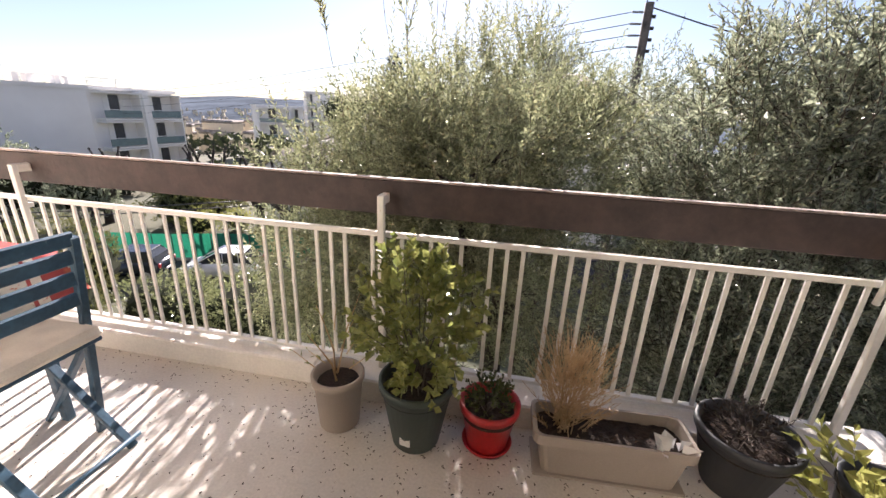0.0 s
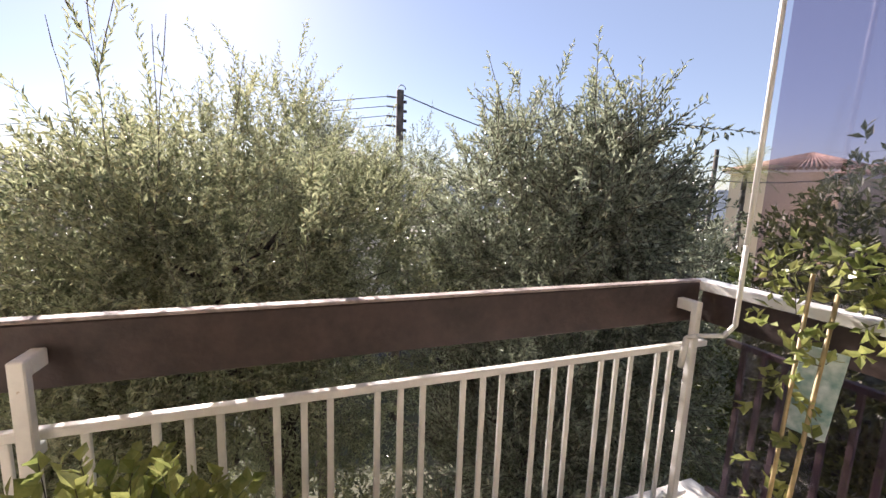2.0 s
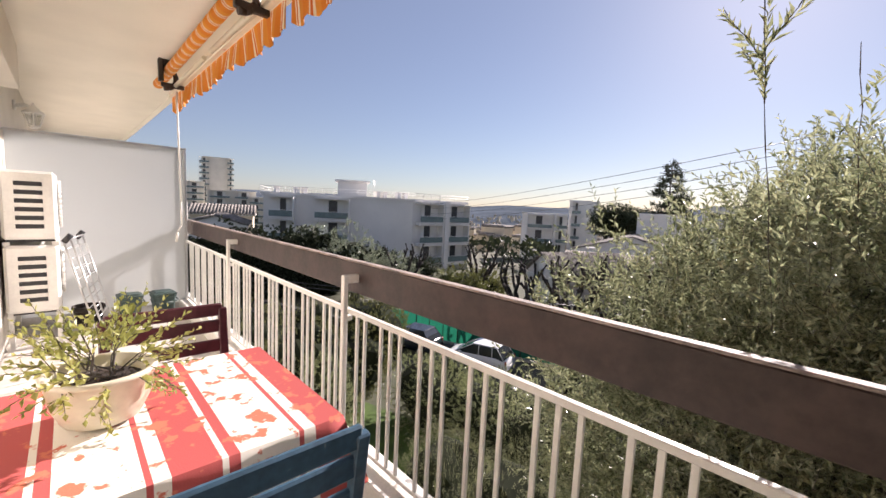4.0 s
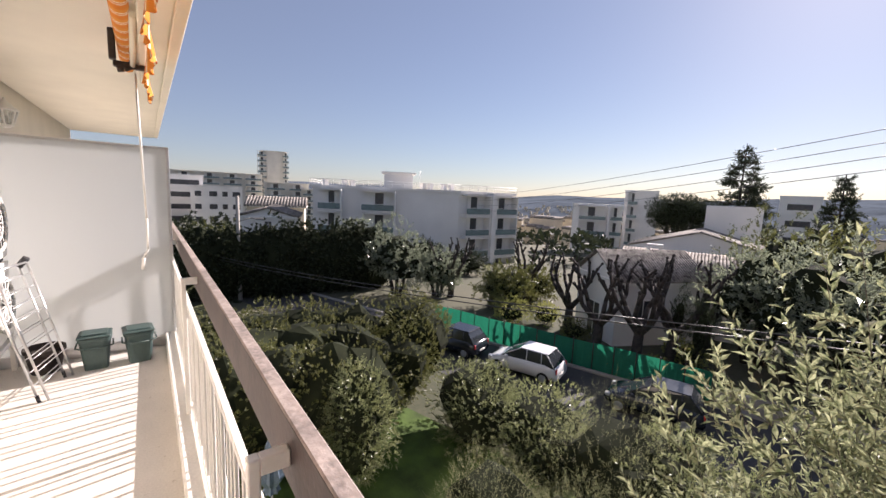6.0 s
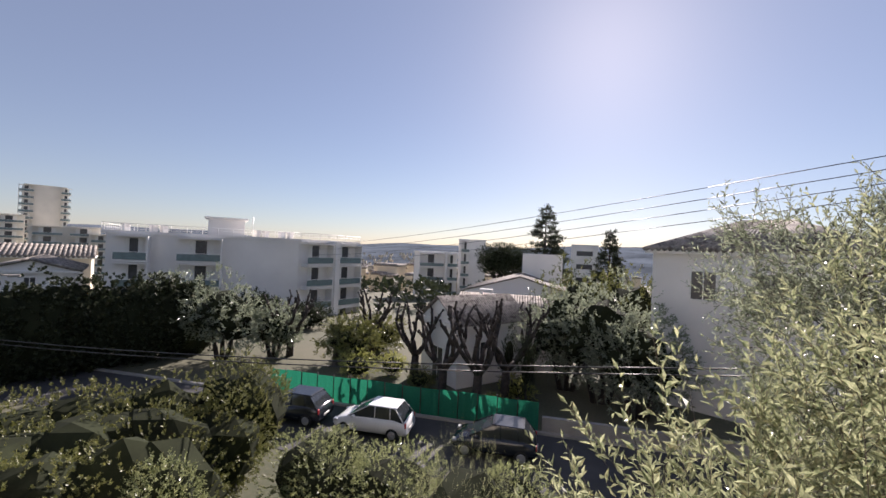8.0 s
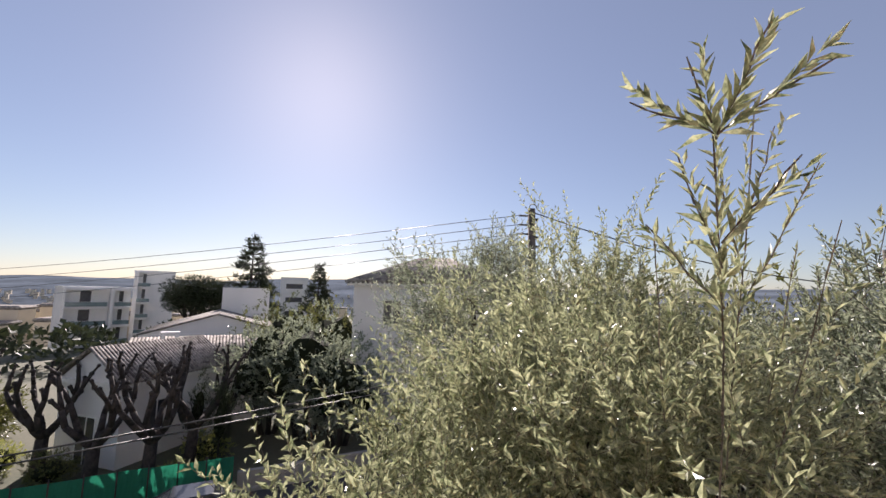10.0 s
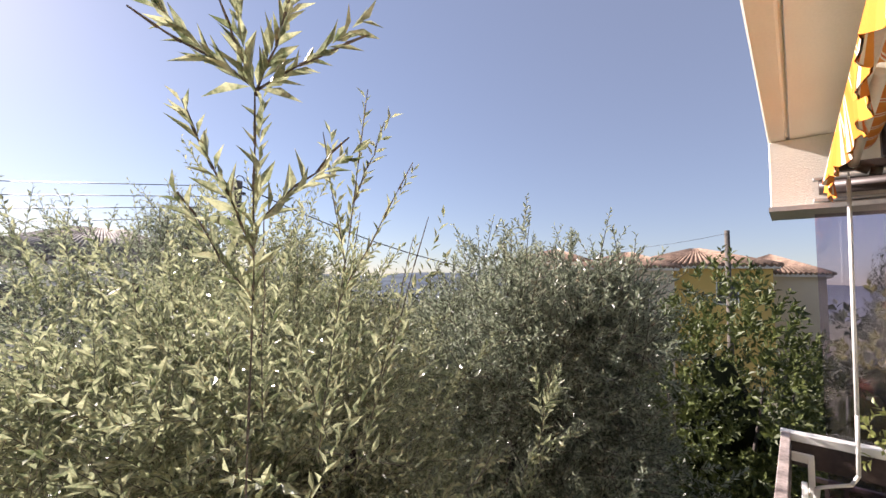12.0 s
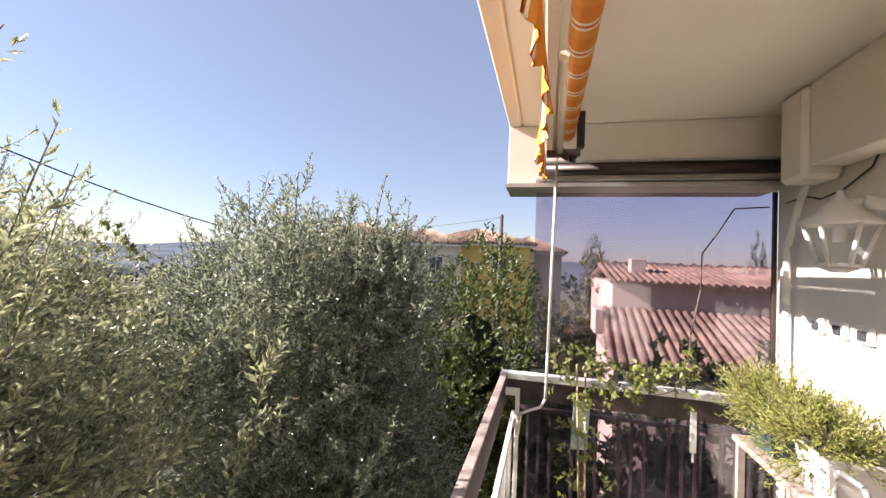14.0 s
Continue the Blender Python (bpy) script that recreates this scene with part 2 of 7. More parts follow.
M = dict(
    floor=material("balcony_floor", (0.64, 0.60, 0.545), 0.55, scale=6, vary=0.10, bump=0.15, fine=90, spots=((0.42, 0.37, 0.32), 35, 0.34)),
    plaster=material("white_render", (0.74, 0.69, 0.60), 0.85, vary=0.04, bump=0.25, fine=140),
    kerb=material("painted_kerb", (0.76, 0.73, 0.67), 0.7, vary=0.08, scale=10, bump=0.2, fine=80),
    ceiling=material("ceiling_paint", (0.84, 0.79, 0.69), 0.9, vary=0.03, bump=0.1, fine=120),
    white=material("white_paint", (0.78, 0.76, 0.71), 0.45, vary=0.05, scale=20, spots=((0.55, 0.45, 0.35), 40, 0.27)),
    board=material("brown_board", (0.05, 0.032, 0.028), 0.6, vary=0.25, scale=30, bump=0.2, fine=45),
    # a much paler brown for the top strip of the board
    boardtop=material("paler_board_top", (0.33, 0.27, 0.24), 0.7, vary=0.25, scale=30, bump=0.3, fine=60),
    dull=material("dull_brown_paint", (0.15, 0.11, 0.10), 0.6, vary=0.15, scale=20),
    greywood=material("grey_wood", (0.30, 0.25, 0.21), 0.75, vary=0.2, scale=30, bump=0.2, fine=50),
    grey=material("grey_metal", (0.42, 0.42, 0.41), 0.4, 0.6, vary=0.1),
    dark=material("dark_metal", (0.05, 0.035, 0.03), 0.45, 0.3, vary=0.2),
    black=material("black_plastic", (0.02, 0.02, 0.022), 0.5, vary=0.2),
    frost=sheet_material("frosted_sheet", (0.5, 0.52, 0.53), 0.35, 0.93, (0.66, 0.68, 0.69)),
    film=sheet_material("tinted_film", (0.74, 0.69, 0.76), 0.05, 0.01),
    glass=material("window_glass", (0.03, 0.035, 0.04), 0.06, vary=0.1, gloss=0.8),
    blue=material("blue_chair_paint", (0.035, 0.085, 0.135), 0.45, vary=0.2, scale=30, bump=0.1, spots=((0.12, 0.18, 0.22), 60, 0.3)),
    wine=material("wine_chair_paint", (0.075, 0.012, 0.02), 0.4, vary=0.2, scale=30, bump=0.1),
    cream=material("cream_glaze", (0.72, 0.66, 0.52), 0.3, vary=0.06, spots=((0.55, 0.18, 0.10), 14, 0.36)),
    taupe=material("taupe_plastic", (0.36, 0.31, 0.26), 0.55, vary=0.08, fine=200, bump=0.05),
    greenpot=material("dark_green_plastic", (0.045, 0.065, 0.055), 0.5, vary=0.12, bump=0.05),
    greypot=material("anthracite_plastic", (0.035, 0.038, 0.042), 0.55, vary=0.12),
    red=material("red_plastic", (0.48, 0.03, 0.03), 0.35, vary=0.15),
    soil=material("potting_soil", (0.035, 0.022, 0.015), 0.95, vary=0.4, scale=60, bump=1.0, fine=120),
    paper=material("paper", (0.75, 0.74, 0.72), 0.8, vary=0.05),
    bin=material("green_grey_bin", (0.05, 0.085, 0.08), 0.5, vary=0.1),
    steel=material("aluminium", (0.6, 0.6, 0.6), 0.3, 0.8, vary=0.08),
    terracotta=material("terracotta", (0.32, 0.12, 0.06), 0.8, vary=0.2, bump=0.2),
    bark=material("bark", (0.10, 0.085, 0.07), 0.9, vary=0.35, scale=20, bump=0.8, fine=30),
    barkdark=material("dark_bark", (0.045, 0.035, 0.03), 0.9, vary=0.35, scale=20, bump=0.8, fine=20),
    # olive tones split hard: pale undersides, plus lit leaves and dark gaps as colour
    olive=leaf_material("olive_leaf", (0.08, 0.105, 0.045), (0.43, 0.445, 0.27), 0.30, 0.46, 0.8, 32, 0.11),
    olivefar=leaf_material("olive_leaf_dusty", (0.065, 0.085, 0.045), (0.40, 0.435, 0.31), 0.28, 0.42, 0.9, 26, 0.10),
    laurel=leaf_material("laurel_leaf", (0.03, 0.048, 0.014), (0.13, 0.15, 0.04), 0.5, 0.25, 0.35),
    shrub=leaf_material("shrub_leaf", (0.05, 0.075, 0.025), (0.38, 0.40, 0.19), 0.28, 0.52, 0.8, 16, 0.11),
    hedge=leaf_material("hedge_leaf", (0.045, 0.062, 0.018), (0.24, 0.235, 0.07), 0.42, 0.28, 0.5, 14),
    darkleaf=leaf_material("dark_hedge_leaf", (0.02, 0.03, 0.014), (0.05, 0.06, 0.025), 0.55, 0.2),
    needle=leaf_material("needle_leaf", (0.10, 0.125, 0.05), (0.46, 0.46, 0.24), 0.4, 0.58, 0.5, 12),
    potleaf=leaf_material("variegated_leaf", (0.14, 0.185, 0.05), (0.38, 0.385, 0.13), 0.35, 0.4),
    lime=leaf_material("lime_leaf", (0.22, 0.26, 0.06), (0.46, 0.44, 0.15), 0.4, 0.4),
    dry=leaf_material("dry_twig", (0.40, 0.26, 0.13), (0.66, 0.50, 0.30), 0.8, 0.3),
    lawn=material("lawn", (0.07, 0.12, 0.02), 0.95, vary=0.3, scale=4, bump=0.6, fine=60),
    ground=material("dry_ground", (0.12, 0.11, 0.07), 0.95, vary=0.35, scale=0.6, bump=0.5, fine=6, rgb2=(0.05, 0.06, 0.03)),
    asphalt=material("asphalt", (0.055, 0.054, 0.055), 0.85, vary=0.2, scale=2, bump=0.3, fine=40),
    concrete=material("concrete", (0.34, 0.32, 0.29), 0.85, vary=0.15, scale=3, bump=0.2),
    netting=leaf_material("green_netting", (0.012, 0.16, 0.09), (0.015, 0.20, 0.12), 0.65, 0.35),
    facade=material("facade_white", (0.80, 0.77, 0.73), 0.85, vary=0.06, scale=1.0),
    facade2=material("facade_cream", (0.66, 0.57, 0.43), 0.85, vary=0.06, scale=1.0),
    beige=material("facade_beige", (0.72, 0.68, 0.60), 0.85, vary=0.06, scale=1.0),
    yellow=material("facade_yellow", (0.68, 0.47, 0.14), 0.85, vary=0.06, scale=1.0),
    pink=material("facade_pink", (0.52, 0.42, 0.33), 0.85, vary=0.08, scale=1.0),
    balc=material("balcony_glass", (0.16, 0.22, 0.22), 0.2, vary=0.1),
    shade=material("window_dark", (0.06, 0.06, 0.065), 0.25, vary=0.2),
    tile=material("roof_tile", (0.29, 0.20, 0.145), 0.85, gloss=0.12, vary=0.28, scale=6, bump=0.3, fine=12, spots=((0.20, 0.13, 0.10), 2.5, 0.42)),
    # grey of tiles seen against the light, put into their colour
    tilegrey=material("backlit_grey_tile", (0.30, 0.27, 0.24), 0.85, gloss=0.15, vary=0.3, scale=6, bump=0.3, fine=12, spots=((0.14, 0.12, 0.11), 2.5, 0.44)),
    # near-black green, painted as the shade deep inside bushes
    inner=material("inner_shade_green", (0.022, 0.026, 0.013), 0.95, vary=0.3, scale=3, gloss=0.1),
    # blue-grey of distant haze, painted into the colour of the far ground
    hill=material("hazed_hill", (0.11, 0.13, 0.155), 1.0, vary=0.25, scale=0.02, fine=0.05, gloss=0.0),
    carwhite=material("white_car_paint", (0.72, 0.72, 0.72), 0.2, vary=0.02, gloss=0.7),
    cardark=material("dark_car_paint", (0.03, 0.035, 0.045), 0.15, 0.3, vary=0.1, gloss=0.8),
    tyre=material("tyre", (0.015, 0.015, 0.015), 0.8, vary=0.2),
    parasol=material("parasol_cloth", (0.13, 0.18, 0.25), 0.8, vary=0.2, scale=20),
    cushion=material("cushion_cloth", (0.66, 0.61, 0.52), 0.9, vary=0.08, scale=40, bump=0.2, fine=200),
    awning=stripe_material("awning_cloth", [(0, (0.68, 0.22, 0.03)), (0.45, (0.80, 0.70, 0.52)), (0.53, (0.62, 0.15, 0.03)), (0.62, (0.80, 0.70, 0.52)), (0.70, (0.70, 0.27, 0.04))], 0, 0.16),
    cloth=stripe_material("table_cloth", [(0, (0.42, 0.09, 0.085)), (0.30, (0.72, 0.68, 0.60)), (0.34, (0.42, 0.09, 0.085)), (0.42, (0.74, 0.70, 0.62)), (0.86, (0.42, 0.09, 0.085)), (0.90, (0.74, 0.70, 0.62))], 1, 0.30, patches=(0.55, 0.16, 0.10)),
)


# ---- building blocks ----
class Build:
    """Collects solids into one mesh."""

    def __init__(self):
        self.bm = bmesh.new()

    def box(self, x0, x1, y0, y1, z0, z1, bevel=0.0, m=None):
        r = bmesh.ops.create_cube(self.bm, size=1)
        t = Matrix.Translation(((x0 + x1) / 2, (y0 + y1) / 2, (z0 + z1) / 2)) @ Matrix.Diagonal((abs(x1 - x0), abs(y1 - y0), abs(z1 - z0), 1))
        bmesh.ops.transform(self.bm, matrix=(m @ t) if m else t, verts=r["verts"])
        if bevel:
            es = list({e for v in r["verts"] for e in v.link_edges})
            bmesh.ops.bevel(self.bm, geom=es, offset=bevel, segments=1, affect="EDGES", profile=0.7)
        return self

    def rod(self, a, b, r0, r1=None, n=8):
        a, b = Vector(a), Vector(b)
        r1 = r0 if r1 is None else r1
        if (b - a).length < 1e-5:
            return self
        q = (b - a).to_track_quat("Z", "Y").to_matrix().to_4x4()
        r = bmesh.ops.create_cone(self.bm, cap_ends=True, segments=n, radius1=r0, radius2=max(r1, 1e-4), depth=(b - a).length,
                                  matrix=Matrix.Translation((a + b) / 2) @ q)
        for f in {f for v in r["verts"] for f in v.link_faces}:
            f.smooth = len(f.verts) == 4
        return self

    def pipe(self, pts, r, n=8):
        for a, b in zip(pts, pts[1:]):
            self.rod(a, b, r, r, n)
        return self

    def lathe(self, prof, at=(0, 0, 0), n=24, squash=1.0):
        rings = []
        for r, z in prof:
            rings.append([self.bm.verts.new((at[0] + r * math.cos(2 * math.pi * i / n), at[1] + squash * r * math.sin(2 * math.pi * i / n), at[2] + z)) for i in range(n)])
        for p, q in zip(rings, rings[1:]):
            for i in range(n):
                self.bm.faces.new((p[i], p[(i + 1) % n], q[(i + 1) % n], q[i])).smooth = True
        self.bm.faces.new(list(reversed(rings[0])))
        self.bm.faces.new(rings[-1])
        return self

    def prism(self, ring, z0, z1):
        lo, hi = [self.bm.verts.new((x, y, z0)) for x, y in ring], [self.bm.verts.new((x, y, z1)) for x, y in ring]
        k = len(ring)
        for i in range(k):
            self.bm.faces.new((lo[i], lo[(i + 1) % k], hi[(i + 1) % k], hi[i]))
        self.bm.faces.new(list(reversed(lo)))
        self.bm.faces.new(hi)
        return self

    def face(self, *pts):
        self.bm.faces.new([self.bm.verts.new(p) for p in pts])
        return self

    def done(self, name, mat, parent=None, at=None):
        me = bpy.data.meshes.new(name)
        bmesh.ops.recalc_face_normals(self.bm, faces=self.bm.faces)
        self.bm.to_mesh(me)
        self.bm.free()
        me.materials.append(mat)
        ob = new(name, me)
        if at is not None:
            ob.matrix_basis = at
        ob.parent = parent
        return ob


def empty(name, x=0, y=0, z=0, rz=0):
    ob = new(name)
    ob.empty_display_size = 0.1
    ob.matrix_basis = pose(x, y, z, 0, 0, rz)
    return ob


def bare(name, verts, faces, mat, parent=None, smooth=False):
    """A mesh from arrays: faces is an (n, 3 or 4) array."""
    me = bpy.data.meshes.new(name)
    v, f = np.asarray(verts, np.float32), np.asarray(faces, np.int32)
    k = f.shape[1]
    me.vertices.add(len(v))
    me.vertices.foreach_set("co", v.ravel())
    me.loops.add(f.size)
    me.loops.foreach_set("vertex_index", f.ravel())
    me.polygons.add(len(f))
    me.polygons.foreach_set("loop_start", np.arange(0, f.size, k, dtype=np.int32))
    me.polygons.foreach_set("use_smooth", np.full(len(f), smooth))
    me.update(calc_edges=True)
    me.materials.append(mat)
    ob = new(name, me)
    ob.parent = parent
    return ob


def unit(a):
    return a / np.maximum(np.linalg.norm(a, axis=-1, keepdims=True), 1e-6)


def blades(base, axis, side, length, width, droop=0.12):
    """Arrays of pointed leaves: base points, axis and side directions; each is a bent lozenge of two quads."""
    up = unit(np.cross(axis, side))
    length, width = np.asarray(length)[:, None], np.asarray(width)[:, None]
    mid = base + axis * length * 0.45 + up * length * droop
    tip = base + axis * length
    a, b = mid + side * width * 0.5, mid - side * width * 0.5
    v = np.stack([base, a, tip, b], 1).reshape(-1, 3)
    return v, np.arange(len(v)).reshape(-1, 4)


def shoots(rng, base, aim, length, per, leaf, slim, spread=0.7):
    """Leafy shoots: each base point bears 'per' leaves along a stem that points to aim. Returns leaf arrays and stem segments."""
    n = len(base)
    aim = unit(aim)
    t = (np.arange(per) + 0.5) / per
    ref = unit(rng.normal(size=(n, 3)))
    s = unit(np.cross(aim, ref))
    u = np.cross(aim, s)
    bend = (s * rng.normal(0, 0.12, (n, 1)) + u * rng.normal(0, 0.12, (n, 1)))
    pos = base[:, None] + aim[:, None] * (length[:, None, None] * t[None, :, None]) + bend[:, None] * (length[:, None, None] * (t ** 2)[None, :, None])
    ang = rng.uniform(0, 6.28, (n, 1)) + np.arange(per)[None] * 2.4 + rng.normal(0, 0.3, (n, per))
    rad = s[:, None] * np.cos(ang)[..., None] + u[:, None] * np.sin(ang)[..., None]
    w = spread * rng.uniform(0.6, 1.3, (n, per))[..., None]
    ax = unit(aim[:, None] * (1 - 0.35 * w) + rad * w + rng.normal(0, 0.1, (n, per, 3)))
    sd = unit(np.cross(ax, rad + rng.normal(0, 0.4, (n, per, 3))))
    ln = leaf * rng.uniform(0.65, 1.15, (n, per)) * (1.0 - 0.35 * t[None])
    k = n * per
    return pos.reshape(k, 3), ax.reshape(k, 3), sd.reshape(k, 3), ln.reshape(k), ln.reshape(k) * slim, base, pos[:, -1]


def stems(a, b, r):
    """Thin three-sided twigs from a to b."""
    d = unit(b - a)
    s = unit(np.cross(d, np.array([0.31, 0.52, 0.79])))
    u = np.cross(d, s)
    ring = [s, -0.5 * s + 0.87 * u, -0.5 * s - 0.87 * u]
    v = np.stack([a + q * r for q in ring] + [b + q * r * 0.5 for q in ring], 1).reshape(-1, 3)
    k = np.arange(len(a))[:, None] * 6
    f = np.concatenate([k + np.array([[0, 1, 4, 3]]), k + np.array([[1, 2, 5, 4]]), k + np.array([[2, 0, 3, 5]])])
    return v, f


def lumps(rng, centre, radii, n, shell=0.45, rough=0.25):
    """Points in an uneven ellipsoid, denser towards its skin, with the outward direction."""
    d = unit(rng.normal(size=(n, 3)))
    k = rng.uniform(0, 6.28, (6, 1))
    ax = unit(rng.normal(size=(6, 3))) * rng.uniform(2.0, 5.0, (6, 1))
    bulge = 1 + rough * np.sin(d @ ax.T + k.T).mean(1) * 2.2
    r = (1 - shell * rng.random(n) ** 1.6) * bulge
    return np.asarray(centre) + d * r[:, None] * np.asarray(radii), d


# ---- the balcony: structure ----
def slab(name, mat, *dims, bevel=0.0, label=""):
    return tagged(Build().box(*dims, bevel=bevel).done(name, mat), label=label, kind="structure")


slab("floor", M["floor"], -4.98, 2.62, -1.45, -0.10, -0.18, 0.0, label="pale speckled balcony floor")
slab("floor_neighbour", M["floor"], -12.0, -5.0, -1.45, -0.10, -0.18, 0.0, label="pale balcony floor of the next flat")
slab("kerb", M["kerb"], -12.0, 0.30, -0.148, 0.02, -0.2, 0.115, bevel=0.008, label="white painted kerb under the railing")
slab("kerb_wide", M["kerb"], 0.303, 2.80, -0.20, 0.02, -0.2, 0.115, bevel=0.008, label="white painted wider kerb under the railing")
slab("kerb_side", M["kerb"], 2.623, 2.80, -1.45, -0.203, -0.2, 0.10, bevel=0.008, label="white painted kerb at the balcony end")
# ceiling with drip groove and end beam
slab("ceiling", M["ceiling"], -12.0, 2.90, -1.45, -0.06, 2.55, 2.75, label="cream painted balcony ceiling")
slab("ceiling_edge", M["ceiling"], -12.0, 2.90, -0.045, 0.03, 2.552, 2.75, bevel=0.006, label="cream painted edge of the ceiling slab")
slab("ceiling_groove", M["ceiling"], -12.0, 2.90, -0.0595, -0.0455, 2.565, 2.75, label="drip groove in the ceiling edge")
slab("beam_end", M["plaster"], 2.603, 2.90, -1.60, 0.028, 2.19, 2.548, bevel=0.005, label="white end beam above the screen")
slab("beam_flashing", M["grey"], 2.56, 2.92, -1.44, 0.035, 2.165, 2.188, label="grey strip under the end beam")
slab("beam_wall", M["ceiling"], -4.9, 2.21, -1.4505, -1.32, 2.18, 2.548, bevel=0.004, label="cream boxed duct along the ceiling")
slab("duct_drop", M["ceiling"], 2.213, 2.40, -1.4505, -1.295, 2.13, 2.547, bevel=0.02, label="cream boxed duct against the wall")
# house wall with the open door in which the walk begins
slab("wall_east", M["plaster"], 1.95, 2.72, -1.65, -1.452, -0.2, 2.548, label="cream rendered house wall")
slab("wall_west", M["plaster"], -12.0, 0.05, -1.65, -1.452, -0.2, 2.548, label="cream rendered house wall")
slab("wall_lintel", M["plaster"], 0.052, 1.948, -1.65, -1.452, 2.2, 2.548, label="cream rendered wall over the door")
for _n, _d in (("room_floor", (-1.5, 2.55, -5.2, -1.652, -0.2, 0.0)), ("room_ceiling", (-1.5, 2.55, -5.2, -1.652, 2.5, 2.7)), ("room_wall_back", (-1.5, 2.55, -5.35, -5.203, 0.0, 2.5)),
               ("room_wall_west", (-1.65, -1.503, -5.2, -1.653, 0.0, 2.5)), ("room_wall_east", (2.553, 2.70, -5.2, -1.653, 0.0, 2.5))):
    slab(_n, M["plaster"], *_d, label="plain painted room surface behind the door")
slab("door_sill", M["concrete"], 0.053, 1.947, -1.651, -1.4515, -0.2, 0.001, label="grey door sill between room and balcony")
slab("house_body", M["plaster"], -12.0, 2.9, -7.0, -1.66, -7.2, -0.21, label="cream rendered house below the balcony")
slab("house_top", M["plaster"], -12.0, 2.9, -7.0, -1.46, 2.76, 6.0, label="cream rendered house above the balcony")
slab("house_back", M["plaster"], -12.0, 2.9, -7.2, -7.003, -0.2, 2.75, label="cream rendered house behind")
slab("balcony_below", M["plaster"], -12.0, 2.9, -1.65, 0.02, -3.1, -2.9, label="cream balcony slab of the floor below")


# ---- railing ----
def railing(x0, x1, first, posts, label):
    top = empty("balcony_railing", (x0 + x1) / 2, -0.06, 0.115)
    base = top.matrix_basis.inverted()

    def part(b, name, mat, lab=""):
        ob = b.done(name, mat, top)
        ob.matrix_basis = base
        return tagged(ob, label=lab)
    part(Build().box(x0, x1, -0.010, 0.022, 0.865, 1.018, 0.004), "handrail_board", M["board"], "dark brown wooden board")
    part(Build().box(x0, x1, -0.012, 0.026, 1.019, 1.028, 0.003), "handrail_cap", M["boardtop"], "pinkish brown board cap, paler than the board below")
    part(Build().box(x0, x1, -0.068, -0.044, 0.776, 0.800, 0.003), "top_rail", M["white"])
    part(Build().box(x0, x1, -0.066, -0.046, 0.130, 0.150, 0.003), "bottom_rail", M["white"])
    p0 = None
    for px in posts:
        if p0 is None:
            b = Build().box(-0.03, 0.0, -0.095, -0.07, 0.0, 0.965, 0.003)
            b.box(-0.03, 0.0, -0.072, -0.011, 0.925, 0.965, 0.003).box(-0.028, -0.002, -0.075, -0.045, 0.74, 0.765, 0.002).box(-0.028, -0.002, -0.075, -0.045, 0.14, 0.165, 0.002)
            p0 = b.done("post", M["white"], top)
            ob = p0
        else:
            ob = new("post", p0.data)
            ob.parent = top
        ob.matrix_basis = base @ pose(px + 0.015, 0, 0)
    bar = None
    k0 = math.floor((x0 - first) / 0.2695) - 1
    for g in range(k0, k0 + 200):
        pitch, gap = (0.2622, 0.067) if g >= 0 else (0.2695, 0.069)      # the end bay is set a little closer
        for d in (0.0, gap, 2 * gap):
            bx = first + g * pitch + d
            if bx < x0 + 0.02 or bx > x1 - 0.02 or any(abs(bx - p) < 0.022 for p in posts):
                continue
            if bar is None:
                bar = Build().box(-0.009, 0.009, -0.062, -0.050, 0.148, 0.778, 0.002).done("baluster", M["white"], top)
                ob = bar
            else:
                ob = new("baluster", bar.data)
                ob.parent = top
            ob.matrix_basis = base @ pose(bx, 0, 0)
    return tagged(top, label, "railing")


railing(-4.95, 2.66, 0.845, (-3.245, -1.321, 0.627, 2.555), "white metal balcony railing with a brown wooden top board")
railing(-12.0, -4.97, 0.78, (-5.2, -7.15, -9.1, -11.05), "white metal railing of the next balcony with brown board")


def side_railing():
    top = empty("side_railing", 2.72, -0.75, 0.1)
    base = top.matrix_basis.inverted()
    for n, m, d, lab in (("handrail_board", M["board"], (2.672, 2.712, -1.44, -0.01, 0.865, 0.985), "dark brown wooden board"),
                         ("handrail_cap", M["white"], (2.655, 2.73, -1.44, 0.03, 0.988, 1.025), "worn white handrail"),
                         ("top_rail", M["dull"], (2.755, 2.779, -1.44, -0.07, 0.776, 0.80), ""), ("bottom_rail", M["dull"], (2.757, 2.777, -1.44, -0.07, 0.13, 0.15), "")):
        ob = Build().box(*d, bevel=0.003).done(n, m, top)
        ob.matrix_basis = base
        tagged(ob, label=lab)
    bar = None
    for g in range(6):
        for d in (0.0, 0.069, 0.138):
            y = -0.14 - g * 0.2695 - d
            if y < -1.42:
                continue
            if bar is None:
                bar = Build().box(2.760, 2.774, -0.009, 0.009, 0.148, 0.778, 0.002).done("baluster", M["dull"], top)
                ob = bar
            else:
                ob = new("baluster", bar.data)
                ob.parent = top
            ob.matrix_basis = base @ pose(0, y, 0)
    tagged(top, "dull brown metal side railing behind tinted film", "railing")


side_railing()


